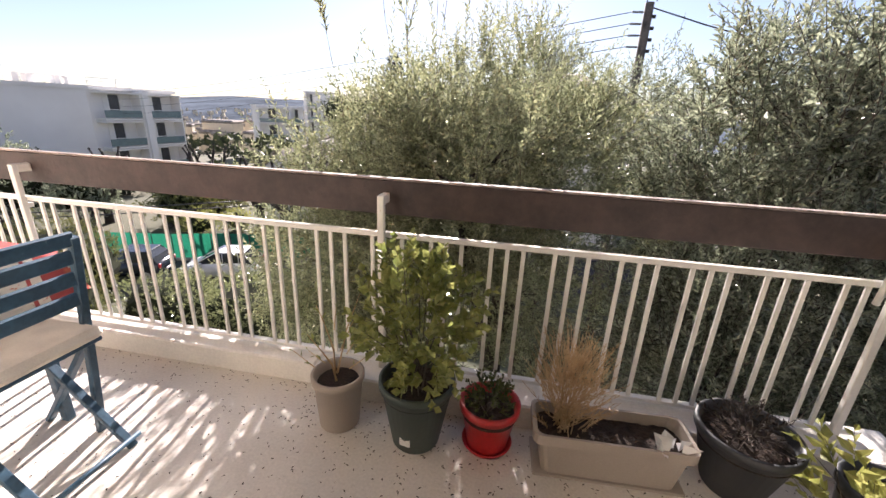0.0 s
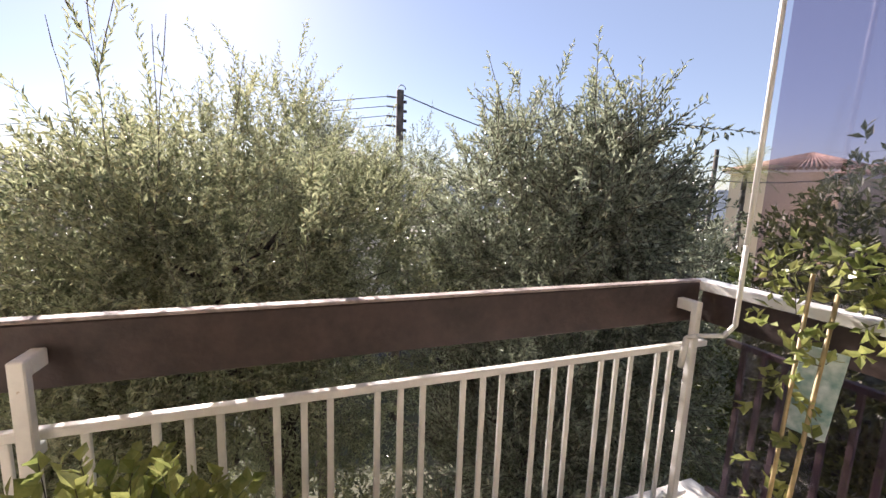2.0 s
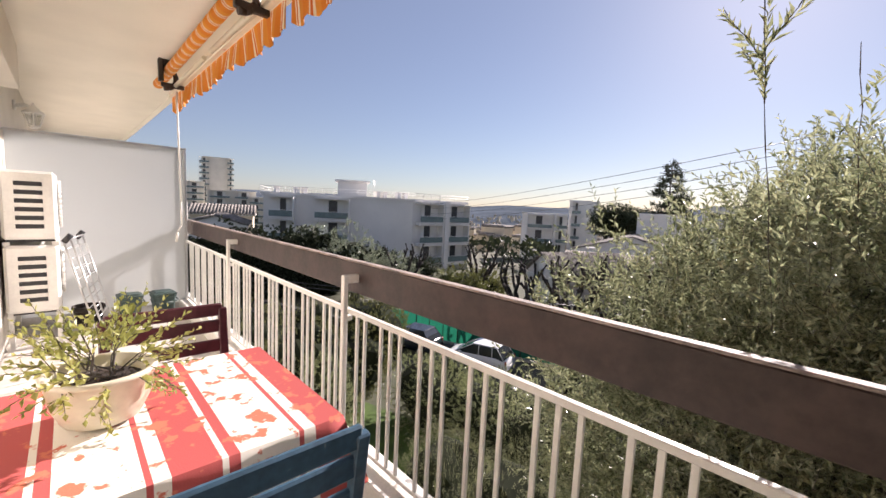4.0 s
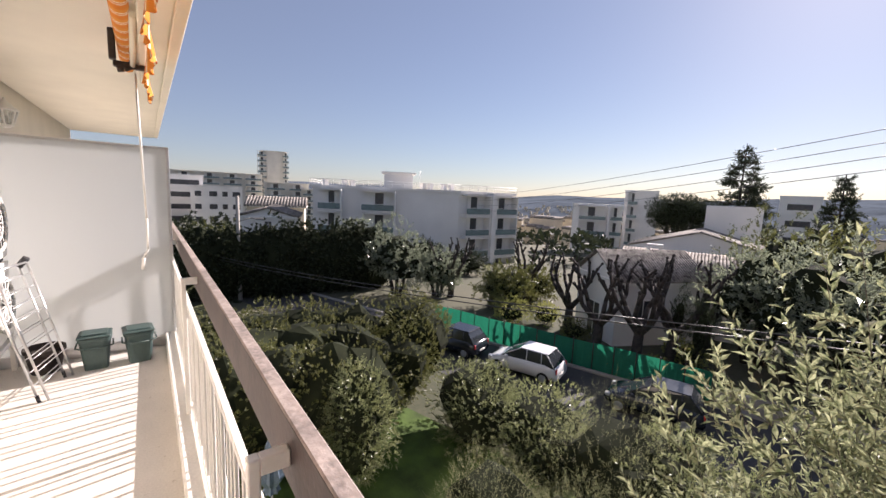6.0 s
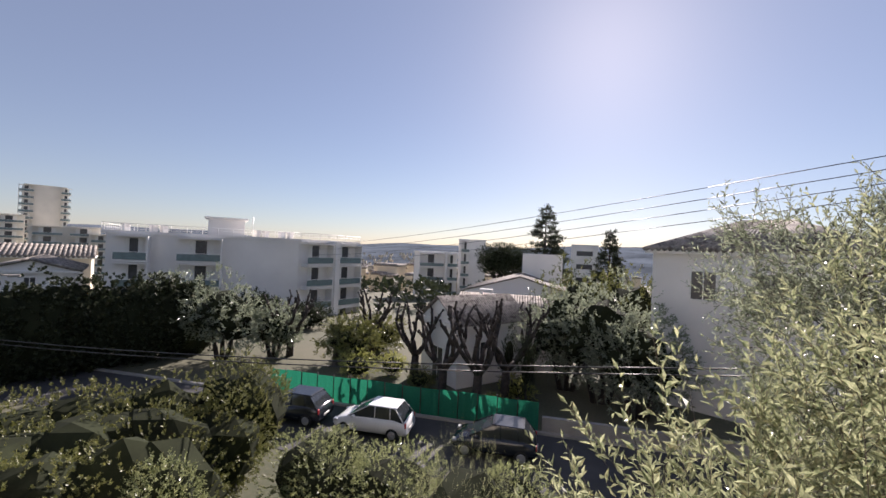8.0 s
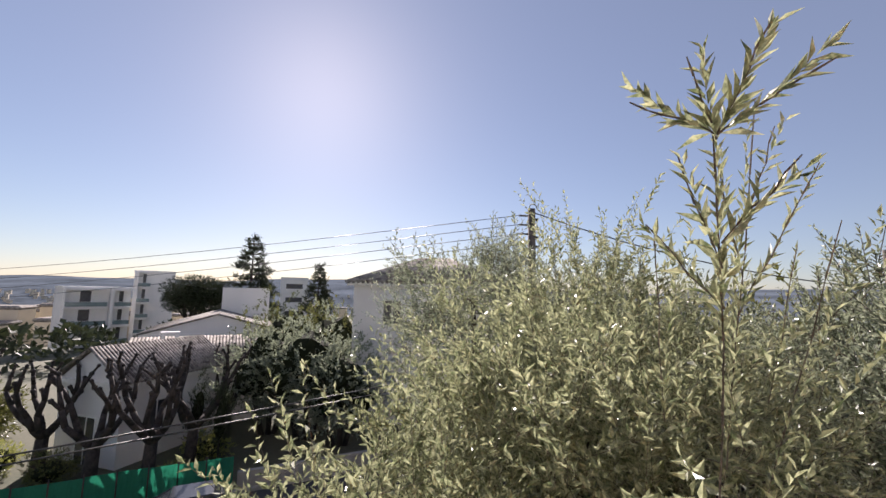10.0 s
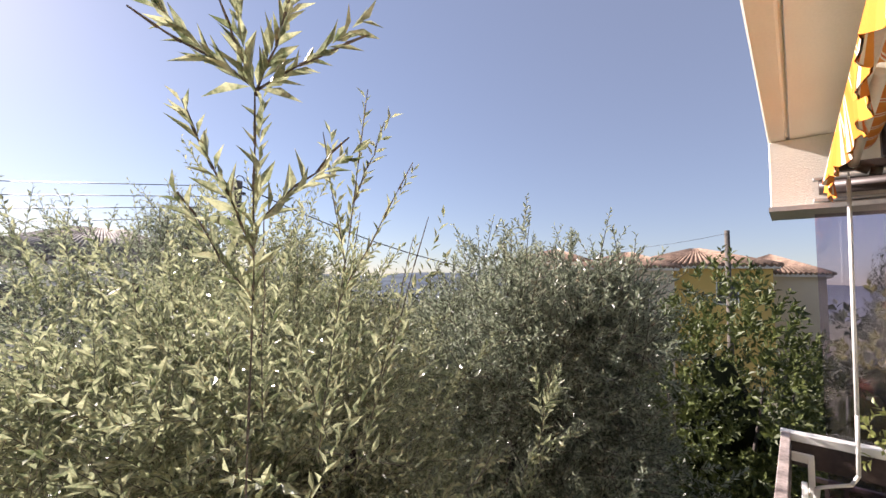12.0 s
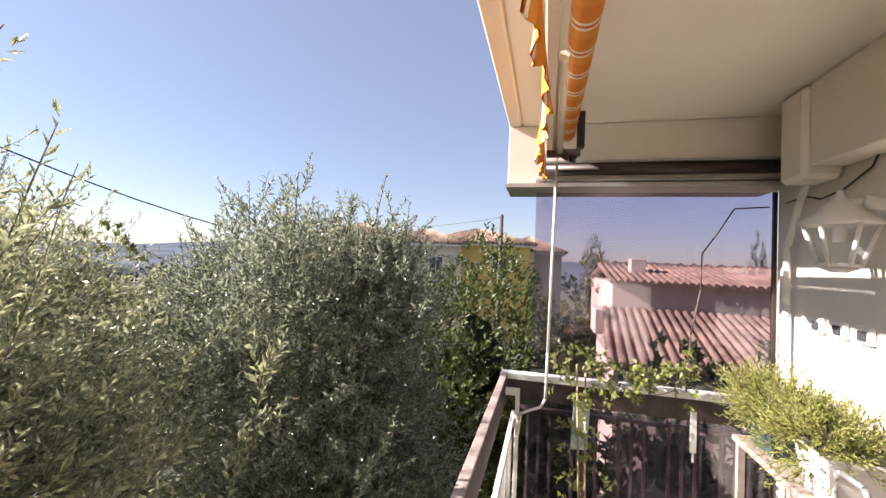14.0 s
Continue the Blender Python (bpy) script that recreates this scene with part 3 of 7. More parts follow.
def film_screen():
    top = empty("roller_screen", 2.735, -0.8, 2.16)
    base = top.matrix_basis.inverted()
    ob = Build().box(2.733, 2.736, -1.435, -0.145, 0.10, 2.16).done("film", M["film"], top)
    ob.visible_shadow = False
    ob.matrix_basis = base
    b = Build().rod((2.58, -0.16, 2.27), (2.58, -1.43, 2.27), 0.035, n=14)
    b.done("roller", M["dark"], top).matrix_basis = base
    b = Build().box(2.56, 2.585, -1.44, -0.14, 2.305, 2.32, 0.002).box(2.57, 2.60, -1.44, -0.14, 2.20, 2.215, 0.002)
    b.done("cassette_rail", M["grey"], top).matrix_basis = base
    tagged(Build().box(2.725, 2.745, -1.452, -1.432, 0.10, 2.16, 0.002).done("guide_rail", M["dark"], top), "dark guide rail").matrix_basis = base
    tagged(top, "purple tinted film roller screen closing the balcony end", "screen")


film_screen()


def partition():
    top = empty("partition", -4.96, -0.76, 0.0)
    base = top.matrix_basis.inverted()
    ob = Build().box(-4.965, -4.957, -1.44, -0.08, 0.09, 1.82).done("panel", M["frost"], top)
    ob.matrix_basis = base
    b = Build().box(-4.98, -4.945, -0.08, -0.055, 0.0, 1.835, 0.003).box(-4.98, -4.945, -1.45, -0.055, 1.82, 1.84, 0.003).box(-4.985, -4.94, -1.45, -0.055, 0.0, 0.09, 0.003)
    b.done("frame", M["steel"], top).matrix_basis = base
    tagged(top, "frosted wired glass partition in an aluminium frame", "partition")


partition()


# ---- awnings ----
def valance(x0, x1, y, z_top, drop, rng):
    """A wavy, scalloped strip of cloth, with thickness."""
    n = int((x1 - x0) / 0.02)
    v, f = [], []
    for side in (0.0, 0.004):
        for i in range(n + 1):
            x = x0 + (x1 - x0) * i / n
            w = 0.012 * math.sin(i * 0.55) + 0.006 * math.sin(i * 1.7)
            s = drop * (0.82 + 0.18 * abs(math.sin(math.pi * (x - x0) / 0.16)))
            for k in range(4):
                q = k / 3
                v.append((x, y + side + w * q + 0.02 * q * math.sin(i * 0.11), z_top - s * q))
    half = (n + 1) * 4
    for s in (0, half):
        for i in range(n):
            for k in range(3):
                a = s + i * 4 + k
                f.append((a, a + 1, a + 5, a + 4))
    return v, f


def awning(x0, x1, arms):
    rng = random.Random(7)
    top = empty("awning", (x0 + x1) / 2, -0.25, 2.55)
    base = top.matrix_basis.inverted()

    def put(ob, lab=""):
        ob.matrix_basis = base
        tagged(ob, label=lab)
    b = Build()
    n = 16
    b.rod((x0, -0.31, 2.46), (x1, -0.31, 2.46), 0.046, n=n)
    put(b.done("fabric_roll", M["awning"], top), "rolled orange and cream striped cloth")
    b = Build().box(x0, x1, -0.235, -0.195, 2.34, 2.375, 0.006)
    put(b.done("front_bar", M["cream"], top), "cream front bar")
    v, f = valance(x0, x1, -0.19, 2.345, 0.17, rng)
    put(bare("valance", v, f, M["awning"], top, True), "orange striped scalloped valance")
    for ax in arms:
        b = Build().box(ax - 0.025, ax + 0.025, -0.36, -0.30, 2.50, 2.55, 0.004)
        for i in range(8):
            a0, a1 = math.pi * (0.5 + i / 8), math.pi * (0.5 + (i + 1) / 8)
            b.rod((ax, -0.30 - 0.11 * math.cos(a0) * 0.9 - 0.06, 2.42 - 0.11 * math.sin(a0) * -0.9 - 0.03), (ax, -0.30 - 0.11 * math.cos(a1) * 0.9 - 0.06, 2.42 - 0.11 * math.sin(a1) * -0.9 - 0.03), 0.022, n=8)
        b.box(ax - 0.03, ax + 0.03, -0.40, -0.36, 2.35, 2.55, 0.006).box(ax - 0.02, ax + 0.02, -0.38, -0.20, 2.305, 2.345, 0.006)
        put(b.done("bracket", M["dark"], top), "dark metal bracket")
        s = -1 if ax > (x0 + x1) / 2 else 1
        b = Build().rod((ax, -0.27, 2.33), (ax + s * 1.0, -0.25, 2.36), 0.018, n=10).rod((ax, -0.24, 2.35), (ax + s * 1.0, -0.22, 2.37), 0.015, n=10)
        put(b.done("folding_arm", M["cream"], top), "cream folding arm")
    tagged(top, "rolled-up orange striped awning under the ceiling", "awning")


awning(-1.72, 2.50, (2.42, -1.60))
awning(-4.85, -1.80, (-4.20, -2.0))


def crank(x, y, z0, pts, label):
    b = Build().pipe([(x, y, z0), *pts], 0.008, 8)
    b.rod((x, y, z0), (x, y, z0 + 0.05), 0.004).rod(pts[-2], pts[-1], 0.011, n=8)
    tagged(b.done("awning_crank", M["white"]), label, "crank")


crank(2.50, -0.26, 2.28, [(2.52, -0.245, 1.2), (2.53, -0.24, 0.93), (2.52, -0.215, 0.885), (2.50, -0.14, 0.86), (2.50, -0.10, 0.84), (2.50, -0.09, 0.72)], "white metal awning crank hanging beside the railing")
crank(-4.20, -0.26, 2.28, [(-4.21, -0.24, 1.25), (-4.21, -0.24, 1.02), (-4.23, -0.27, 0.95), (-4.24, -0.28, 0.86)], "white metal awning crank hanging by the partition")


# ---- balcony things ----
def pot(x, y, r_top, r_bot, h, mat, label, rim=0.012, n=32, saucer=None, sticker=None, cat="flower pot"):
    top = empty("flower_pot", x, y, 0.0)
    b = Build().lathe([(r_bot * 0.96, 0.0), (r_bot, 0.006), (r_top - 0.004, h - 0.03), (r_top + rim * 0.5, h - 0.028), (r_top + rim * 0.5, h), (r_top - 0.006, h + 0.002),
                       (r_top - 0.014, h - 0.02), (r_top - 0.02, h - 0.05), (0.01, h - 0.052)], n=n)
    b.done("body", mat, top)
    b = Build().lathe([(r_top * 0.94, h - 0.06), (r_top * 0.945, h - 0.042), (r_top * 0.5, h - 0.03), (0.01, h - 0.034)], n=n)
    tagged(b.done("soil", M["soil"], top), "dark potting soil")
    if saucer:
        tagged(Build().lathe([(saucer * 0.9, 0.001), (saucer, 0.02), (saucer - 0.006, 0.022), (saucer * 0.86, 0.008), (0.01, 0.008)], n=n).done("saucer", saucer_mat(mat), top), "dark red saucer")
    if sticker:
        a = sticker
        m = pose(0, 0, 0, 0, 0, a)
        tagged(Build().box(r_bot * 1.02 + 0.006, r_bot * 1.02 + 0.010, -0.022, 0.022, 0.05, 0.09, m=m).done("sticker", M["paper"], top), "white price sticker")
    return tagged(top, label, cat)


def saucer_mat(mat):
    return mat


P1 = pot(0.523, -0.345, 0.105, 0.085, 0.25, M["taupe"], "taupe plastic flower pot with bare stems")
P2 = pot(0.872, -0.36, 0.148, 0.098, 0.30, M["greenpot"], "dark green plastic pot with a white sticker", sticker=-100)
P3 = pot(1.168, -0.315, 0.118, 0.082, 0.21, M["red"], "glossy red plastic pot on its saucer", saucer=0.105)
P5 = pot(2.11, -0.30, 0.165, 0.105, 0.26, M["greypot"], "anthracite plastic pot with withered plant")


def leafy(name, x, y, z, radii, n, per, leaf, slim, mat, label, seed, length=0.10, upness=0.6, spread=0.7, stem_mat="bark", twig=0.002, centre=None, cat="plant", shell=0.7):
    """A potted plant: shoots with leaves, joined to its foot by stems."""
    rng = np.random.default_rng(seed)
    top = empty(name, x, y, z)
    c = np.array(centre if centre else (0, 0, radii[2]))
    p, d = lumps(rng, c, radii, n, shell)
    aim = d + np.array([0, 0, upness]) + rng.normal(0, 0.25, (n, 3))
    ln = length * rng.uniform(0.6, 1.3, n)
    lp, ax, sd, ll, lw, a, b = shoots(rng, p, aim, ln, per, leaf, slim, spread)
    v, f = blades(lp, ax, sd, ll, lw)
    tagged(bare("leaves", v, f, mat, top), kind="stuff")
    k = max(3, n // 6)
    foot = np.zeros((k, 3)) + rng.normal(0, 0.02, (k, 3)) * [1, 1, 0]
    midp = p[:k] * np.array([0.5, 0.5, 0.55]) + rng.normal(0, 0.01, (k, 3))
    v1, f1 = stems(a, b, twig * 0.7)
    v2, f2 = stems(foot, midp, twig * 1.6)
    v3, f3 = stems(midp, p[:k], twig * 1.2)
    vs, fs, o = [], [], 0
    for vv, ff in ((v1, f1), (v2, f2), (v3, f3)):
        vs.append(vv)
        fs.append(ff + o)
        o += len(vv)
    tagged(bare("stems", np.concatenate(vs), np.concatenate(fs), M[stem_mat], top), kind="stuff")
    return tagged(top, label, cat)


leafy("potted_shrub", 0.872, -0.36, 0.262, (0.19, 0.17, 0.25), 150, 9, 0.054, 0.8, M["potleaf"], "bushy variegated green shrub in the green pot", 3, length=0.11, centre=(0.0, 0.0, 0.27))
leafy("bare_stem_plant", 0.523, -0.345, 0.21, (0.09, 0.08, 0.20), 9, 3, 0.04, 0.35, M["potleaf"], "sparse dying plant with pale bare stems", 5, length=0.16, upness=1.6, twig=0.004, stem_mat="dry")
leafy("small_potted_plant", 1.168, -0.315, 0.17, (0.085, 0.08, 0.055), 70, 9, 0.026, 0.6, M["laurel"], "low dark leafy plant in the red pot", 6, length=0.05)
leafy("withered_plant", 2.11, -0.30, 0.22, (0.13, 0.12, 0.05), 70, 6, 0.03, 0.3, M["barkdark"], "dark withered stubble in the anthracite pot", 8, length=0.07)
leafy("lime_leaf_plant", 2.33, -0.56, 0.0, (0.14, 0.16, 0.16), 34, 7, 0.075, 0.5, M["lime"], "bright lime green leafy plant on the floor", 9, length=0.12, centre=(0, 0, 0.2))


def trough(x0, x1, y0, y1, h):
    cx, cy = (x0 + x1) / 2, (y0 + y1) / 2
    top = empty("planter_trough", cx, cy, 0.0, 3)
    hx, hy = (x1 - x0) / 2, (y1 - y0) / 2
    b = Build()
    bm = b.bm

    def ring(sx, sy, z, r=0.03):
        pts = []
        for qx, qy, a0 in ((1, 1, 0), (-1, 1, 90), (-1, -1, 180), (1, -1, 270)):
            for i in range(4):
                a = radians(a0 + 30 * i)
                pts.append(bm.verts.new((qx * (sx - r) + r * math.cos(a), qy * (sy - r) + r * math.sin(a), z)))
        return pts
    rs = [ring(hx * 0.86, hy * 0.82, 0.0), ring(hx * 0.95, hy * 0.93, h - 0.045), ring(hx * 1.03, hy * 1.03, h - 0.043), ring(hx * 1.03, hy * 1.03, h), ring(hx * 0.98, hy * 0.93, h), ring(hx * 0.93, hy * 0.86, h - 0.06)]
    for p, q in zip(rs, rs[1:]):
        for i in range(16):
            bm.faces.new((p[i], p[(i + 1) % 16], q[(i + 1) % 16], q[i]))
    bm.faces.new(rs[0])
    b.done("body", M["taupe"], top)
    b = Build()
    bm2 = b.bm
    nx, ny = 28, 10
    g = [[bm2.verts.new((hx * 0.95 * (2 * i / nx - 1), hy * 0.9 * (2 * j / ny - 1), h - 0.045 + 0.012 * noise.noise((i * 0.6, j * 0.6, 3)))) for j in range(ny + 1)] for i in range(nx + 1)]
    for i in range(nx):
        for j in range(ny):
            bm2.faces.new((g[i][j], g[i + 1][j], g[i + 1][j + 1], g[i][j + 1]))
    tagged(b.done("soil", M["soil"], top), "dark dry potting soil")
    tagged(Build().box(-hx * 0.98, hx * 0.98, -hy * 0.98, hy * 0.98, 0.0, 0.012, 0.004).done("tray", M["taupe"], top), "flat taupe drip tray")
    return tagged(top, "taupe plastic planter trough with dry soil", "planter")


trough(1.345, 1.915, -0.43, -0.235, 0.20)
leafy("dried_shrub", 1.46, -0.32, 0.15, (0.10, 0.07, 0.19), 260, 18, 0.020, 0.22, M["dry"], "dried brown twiggy shrub in the trough", 11, length=0.13, upness=1.8, spread=0.5, centre=(0, 0, 0.17), stem_mat="dry")


def crumple(x, y, z):
    rng = random.Random(4)
    b = Build()
    for i in range(9):
        a = rng.uniform(0, 6.28)
        c = (x + 0.02 * math.cos(a), y + 0.02 * math.sin(a), z)
        t = (x + rng.uniform(0.06, 0.09) * math.cos(a), y + rng.uniform(0.04, 0.06) * math.sin(a), z + rng.uniform(0.01, 0.06))
        s = (x + 0.06 * math.cos(a + 0.7), y + 0.05 * math.sin(a + 0.7), z + rng.uniform(0, 0.03))
        b.face(c, s, t).face(c, t, (c[0], c[1], z + 0.05))
    tagged(b.done("crumpled_paper", M["paper"]), "crumpled white paper lying in the planter trough", "paper")


crumple(1.84, -0.40, 0.185)


def folding_chair(x, y, rz, mat, label, cushion=False):
    """Slatted folding chair; it faces its own +x."""
    top = empty("folding_chair", x, y, 0.0, rz)
    hw = 0.19
    for s in (-1, 1):
        b = Build().box(-0.012, 0.012, -0.016, 0.016, 0, 0.86, 0.004, m=pose(-0.02, s * hw, 0, 0, -8, 0) @ pose(0, 0, 0.0))
        b.done("back_leg", mat, top)
        b = Build()
        d = Vector((-0.22, s * (hw - 0.04), 0.0)), Vector((0.20, s * (hw - 0.04), 0.45))
        q = (d[1] - d[0]).to_track_quat("Z", "Y").to_matrix().to_4x4()
        b.box(-0.016, 0.016, -0.010, 0.010, 0, (d[1] - d[0]).length, 0.003, m=Matrix.Translation(d[0]) @ q)
        b.done("front_leg", mat, top)
        d = Vector((0.24, s * hw, 0.0)), Vector((-0.10, s * hw, 0.47))
        q = (d[1] - d[0]).to_track_quat("Z", "Y").to_matrix().to_4x4()
        Build().box(-0.016, 0.016, -0.010, 0.010, 0, (d[1] - d[0]).length, 0.003, m=Matrix.Translation(d[0]) @ q).done("cross_leg", mat, top)
    for z in (0.62, 0.70, 0.78, 0.845):
        xx = -0.02 - math.tan(radians(8)) * z + 0.0
        Build().box(xx - 0.008, xx + 0.008, -hw, hw, z - 0.026, z + 0.026, 0.005).done("back_slat", mat, top)
    for i in range(5):
        Build().box(-0.14 + i * 0.072, -0.085 + i * 0.072, -hw - 0.01, hw + 0.01, 0.445, 0.463, 0.004).done("seat_slat", mat, top)
    Build().rod((-0.21, -hw, 0.03), (-0.21, hw, 0.03), 0.010).done("stretcher", mat, top)
    if cushion:
        b = Build().box(-0.17, 0.24, -hw - 0.01, hw + 0.01, 0.468, 0.515, 0.02)
        b.rod((-0.15, hw + 0.01, 0.47), (-0.18, hw + 0.03, 0.40), 0.008).rod((-0.15, hw + 0.01, 0.47), (-0.15, hw + 0.03, 0.39), 0.008)
        tagged(b.done("seat_cushion", M["cushion"], top), "pale striped seat cushion tied on")
    return tagged(top, label, "chair", "chairs round the table")


folding_chair(-0.42, -0.82, 180, M["blue"], "blue painted slatted folding chair beside the table", True)
folding_chair(-1.30, -0.78, 0, M["wine"], "wine red slatted folding chair beside the table")


def table(x0, x1, y0, y1):
    cx, cy = (x0 + x1) / 2, (y0 + y1) / 2
    top = empty("table", cx, cy, 0.0)
    hx, hy = (x1 - x0) / 2, (y1 - y0) / 2
    Build().box(-hx, hx, -hy, hy, 0.715, 0.745, 0.01).done("table_top", M["blue"], top)
    for sx in (-1, 1):
        for sy in (-1, 1):
            Build().box(sx * (hx - 0.06) - 0.018, sx * (hx - 0.06) + 0.018, sy * (hy - 0.06) - 0.018, sy * (hy - 0.06) + 0.018, 0, 0.715, 0.004).done("leg", M["blue"], top)
    tagged(top, "small outdoor table under a striped cloth", "table")
    # cloth with hanging, waving sides
    b = Build()
    bm = b.bm
    n, ring0 = 22, []
    pts = [(-hx + 2 * hx * i / n, -hy) for i in range(n)] + [(hx, -hy + 2 * hy * i / n) for i in range(n)] + [(hx - 2 * hx * i / n, hy) for i in range(n)] + [(-hx, hy - 2 * hy * i / n) for i in range(n)]
    rows = []
    for k in range(7):
        q = k / 6
        row = []
        for i, (px, py) in enumerate(pts):
            d = Vector((px / hx, py / hy, 0))
            d = Vector((d.x if abs(d.x) > 0.98 else 0, d.y if abs(d.y) > 0.98 else 0, 0))
            w = 0.012 + q * (0.02 + 0.022 * math.sin(i * 0.75) + 0.012 * math.sin(i * 0.31 + 1))
            row.append(bm.verts.new((px + d.x * w, py + d.y * w, 0.752 - (0.0 if k == 0 else 0.004) - 0.20 * q - 0.025 * q * math.sin(i * 0.4))))
        rows.append(row)
    m = len(pts)
    for p, q in zip(rows, rows[1:]):
        for i in range(m):
            bm.faces.new((p[i], p[(i + 1) % m], q[(i + 1) % m], q[i])).smooth = True
    bm.faces.new(rows[0])
    cl = b.done("tablecloth", M["cloth"], None, pose(cx, cy, 0))
    md = cl.modifiers.new("thickness", "SOLIDIFY")
    md.thickness = 0.003
    md.offset = 1
    tagged(cl, "red and cream striped tablecloth with printed leaves", "tablecloth")


table(-1.14, -0.53, -1.28, -0.55)


def table_pot(x, y, z):
    top = empty("glazed_planter", x, y, z)
    b = Build().lathe([(0.055, 0), (0.075, 0.01), (0.098, 0.06), (0.105, 0.115), (0.112, 0.118), (0.112, 0.13), (0.100, 0.13), (0.09, 0.10), (0.01, 0.10)], n=28)
    b.done("body", M["cream"], top)
    tagged(Build().lathe([(0.092, 0.095), (0.06, 0.11), (0.01, 0.108)], n=20).done("soil", M["soil"], top), "dark soil")
    tagged(top, "cream glazed planter with painted flowers on the table", "planter")


table_pot(-0.86, -1.0, 0.756)
leafy("trailing_plant", -0.86, -1.0, 0.86, (0.15, 0.14, 0.07), 90, 9, 0.026, 0.6, M["lime"], "trailing yellow-green plant in the glazed planter", 14, length=0.09, upness=0.3, centre=(0, 0, 0.05))


def caddy(x, y, rz):
    top = empty("compost_bin", x, y, 0.0, rz)
    b = Build()
    bm = b.bm
    rs = []
    for sx, sy, z in ((0.075, 0.075, 0), (0.098, 0.10, 0.24), (0.105, 0.107, 0.243), (0.105, 0.107, 0.265)):
        rs.append([bm.verts.new((sx * math.copysign(abs(math.cos(a)) ** 0.35, math.cos(a)), sy * math.copysign(abs(math.sin(a)) ** 0.35, math.sin(a)), z)) for a in (2 * math.pi * (i + 0.5) / 20 for i in range(20))])
    for p, q in zip(rs, rs[1:]):
        for i in range(20):
            bm.faces.new((p[i], p[(i + 1) % 20], q[(i + 1) % 20], q[i]))
    bm.faces.new(rs[0])
    bm.faces.new(rs[-1])
    b.done("body", M["bin"], top)
    b = Build().box(-0.104, 0.108, -0.108, 0.108, 0.267, 0.285, 0.008).box(-0.08, 0.08, -0.085, 0.085, 0.285, 0.297, 0.006)
    b.done("lid", M["bin"], top)
    Build().pipe([(0.0, -0.112, 0.22), (0.09, -0.116, 0.20), (0.116, -0.06, 0.19), (0.116, 0.06, 0.19), (0.09, 0.116, 0.20), (0, 0.112, 0.22)], 0.006).done("handle", M["bin"], top)
    return tagged(top, "dark grey-green lidded compost bin on the floor", "bin", "compost bins")


c0 = caddy(-4.66, -0.62, 0)
copy_thing(c0, pose(-4.66, -0.34, 0, 0, 0, 6))


def air_unit(x, y, z):
    top = empty("air_conditioner", x, y, z)
    Build().box(-0.16, 0.16, -0.36, 0.36, 0, 0.55, 0.02).done("casing", M["white"], top)
    b = Build()
    ang = [2 * math.pi * i / 28 for i in range(29)]
    b.pipe([(0.175, 0.10 + 0.20 * math.cos(a), 0.28 + 0.20 * math.sin(a)) for a in ang], 0.012, 6)
    b.pipe([(0.175, 0.10 + 0.12 * math.cos(a), 0.28 + 0.12 * math.sin(a)) for a in ang], 0.005, 5)
    for i in range(14):
        a = 2 * math.pi * i / 14
        b.rod((0.178, 0.10, 0.28), (0.172, 0.10 + 0.2 * math.cos(a), 0.28 + 0.2 * math.sin(a)), 0.004, n=5)
    tagged(b.done("fan_grille", M["white"], top), "white round fan grille")
    tagged(Build().lathe([(0.19, 0.161), (0.19, 0.166), (0.01, 0.166)], n=28).done("fan_opening", M["black"], top), "dark fan opening").matrix_basis = pose(0, 0.10, 0.28, 0, 90, 0)
    for i in range(6):
        Build().box(-0.08, 0.08, -0.364, -0.358, 0.09 + i * 0.068, 0.125 + i * 0.068, 0.002).done("vent_slot", M["black"], top)
    for s in (-0.28, 0.28):
        Build().box(-0.14, 0.14, s - 0.03, s + 0.03, -0.02, 0.0).done("foot", M["black"], top)
    return tagged(top, "white outdoor air conditioning unit with fan grille", "air conditioner", "air conditioning units")


a0 = air_unit(-4.56, -1.27, 0.30)
a0.matrix_basis = pose(-4.56, -1.27, 0.30, 0, 0, 90)
copy_thing(a0, pose(-4.56, -1.27, 0.90, 0, 0, 90))
b = Build()
for _y in (-1.41, -1.13):
    for _x in (-4.88, -4.26):
        b.box(_x - 0.015, _x + 0.015, _y - 0.015, _y + 0.015, 0, 0.88)
for _z in (0.265, 0.865):
    b.box(-4.90, -4.24, -1.43, -1.39, _z - 0.015, _z + 0.014).box(-4.90, -4.24, -1.15, -1.11, _z - 0.015, _z + 0.014)
tagged(b.done("air_unit_rack", M["white"]), "white metal rack that carries the air units", "rack")


def airer(x, y):
    """Folded laundry airer leaning against the units."""
    top = empty("laundry_airer", x, y, 0.0, 78)
    m = pose(0, 0, 0, 0, -13, 0)
    b = Build()
    for k, off in ((0, 0.0), (1, 0.05)):
        p = [m @ Vector((off, s * 0.20, z)) for s, z in ((-1, 0.0), (-1, 0.92), (1, 0.92), (1, 0.0))]
        b.pipe(p, 0.008, 8)
        for i in range(9):
            z = 0.12 + i * 0.09
            b.rod(m @ Vector((off, -0.2, z)), m @ Vector((off, 0.2, z)), 0.0035, n=6)
    b.done("frame", M["steel"], top)
    for s in (-1, 1):
        Build().rod(m @ Vector((0.0, s * 0.2, 0.90)), m @ Vector((0.06, s * 0.2, 0.95)), 0.022, n=8).done("hinge", M["black"], top)
        Build().rod(m @ Vector((0.0, s * 0.2, -0.0)), m @ Vector((0.0, s * 0.2, 0.05)), 0.011, n=8).done("foot_cap", M["black"], top)
    tagged(top, "folded aluminium laundry airer leaning on the air units", "airer")


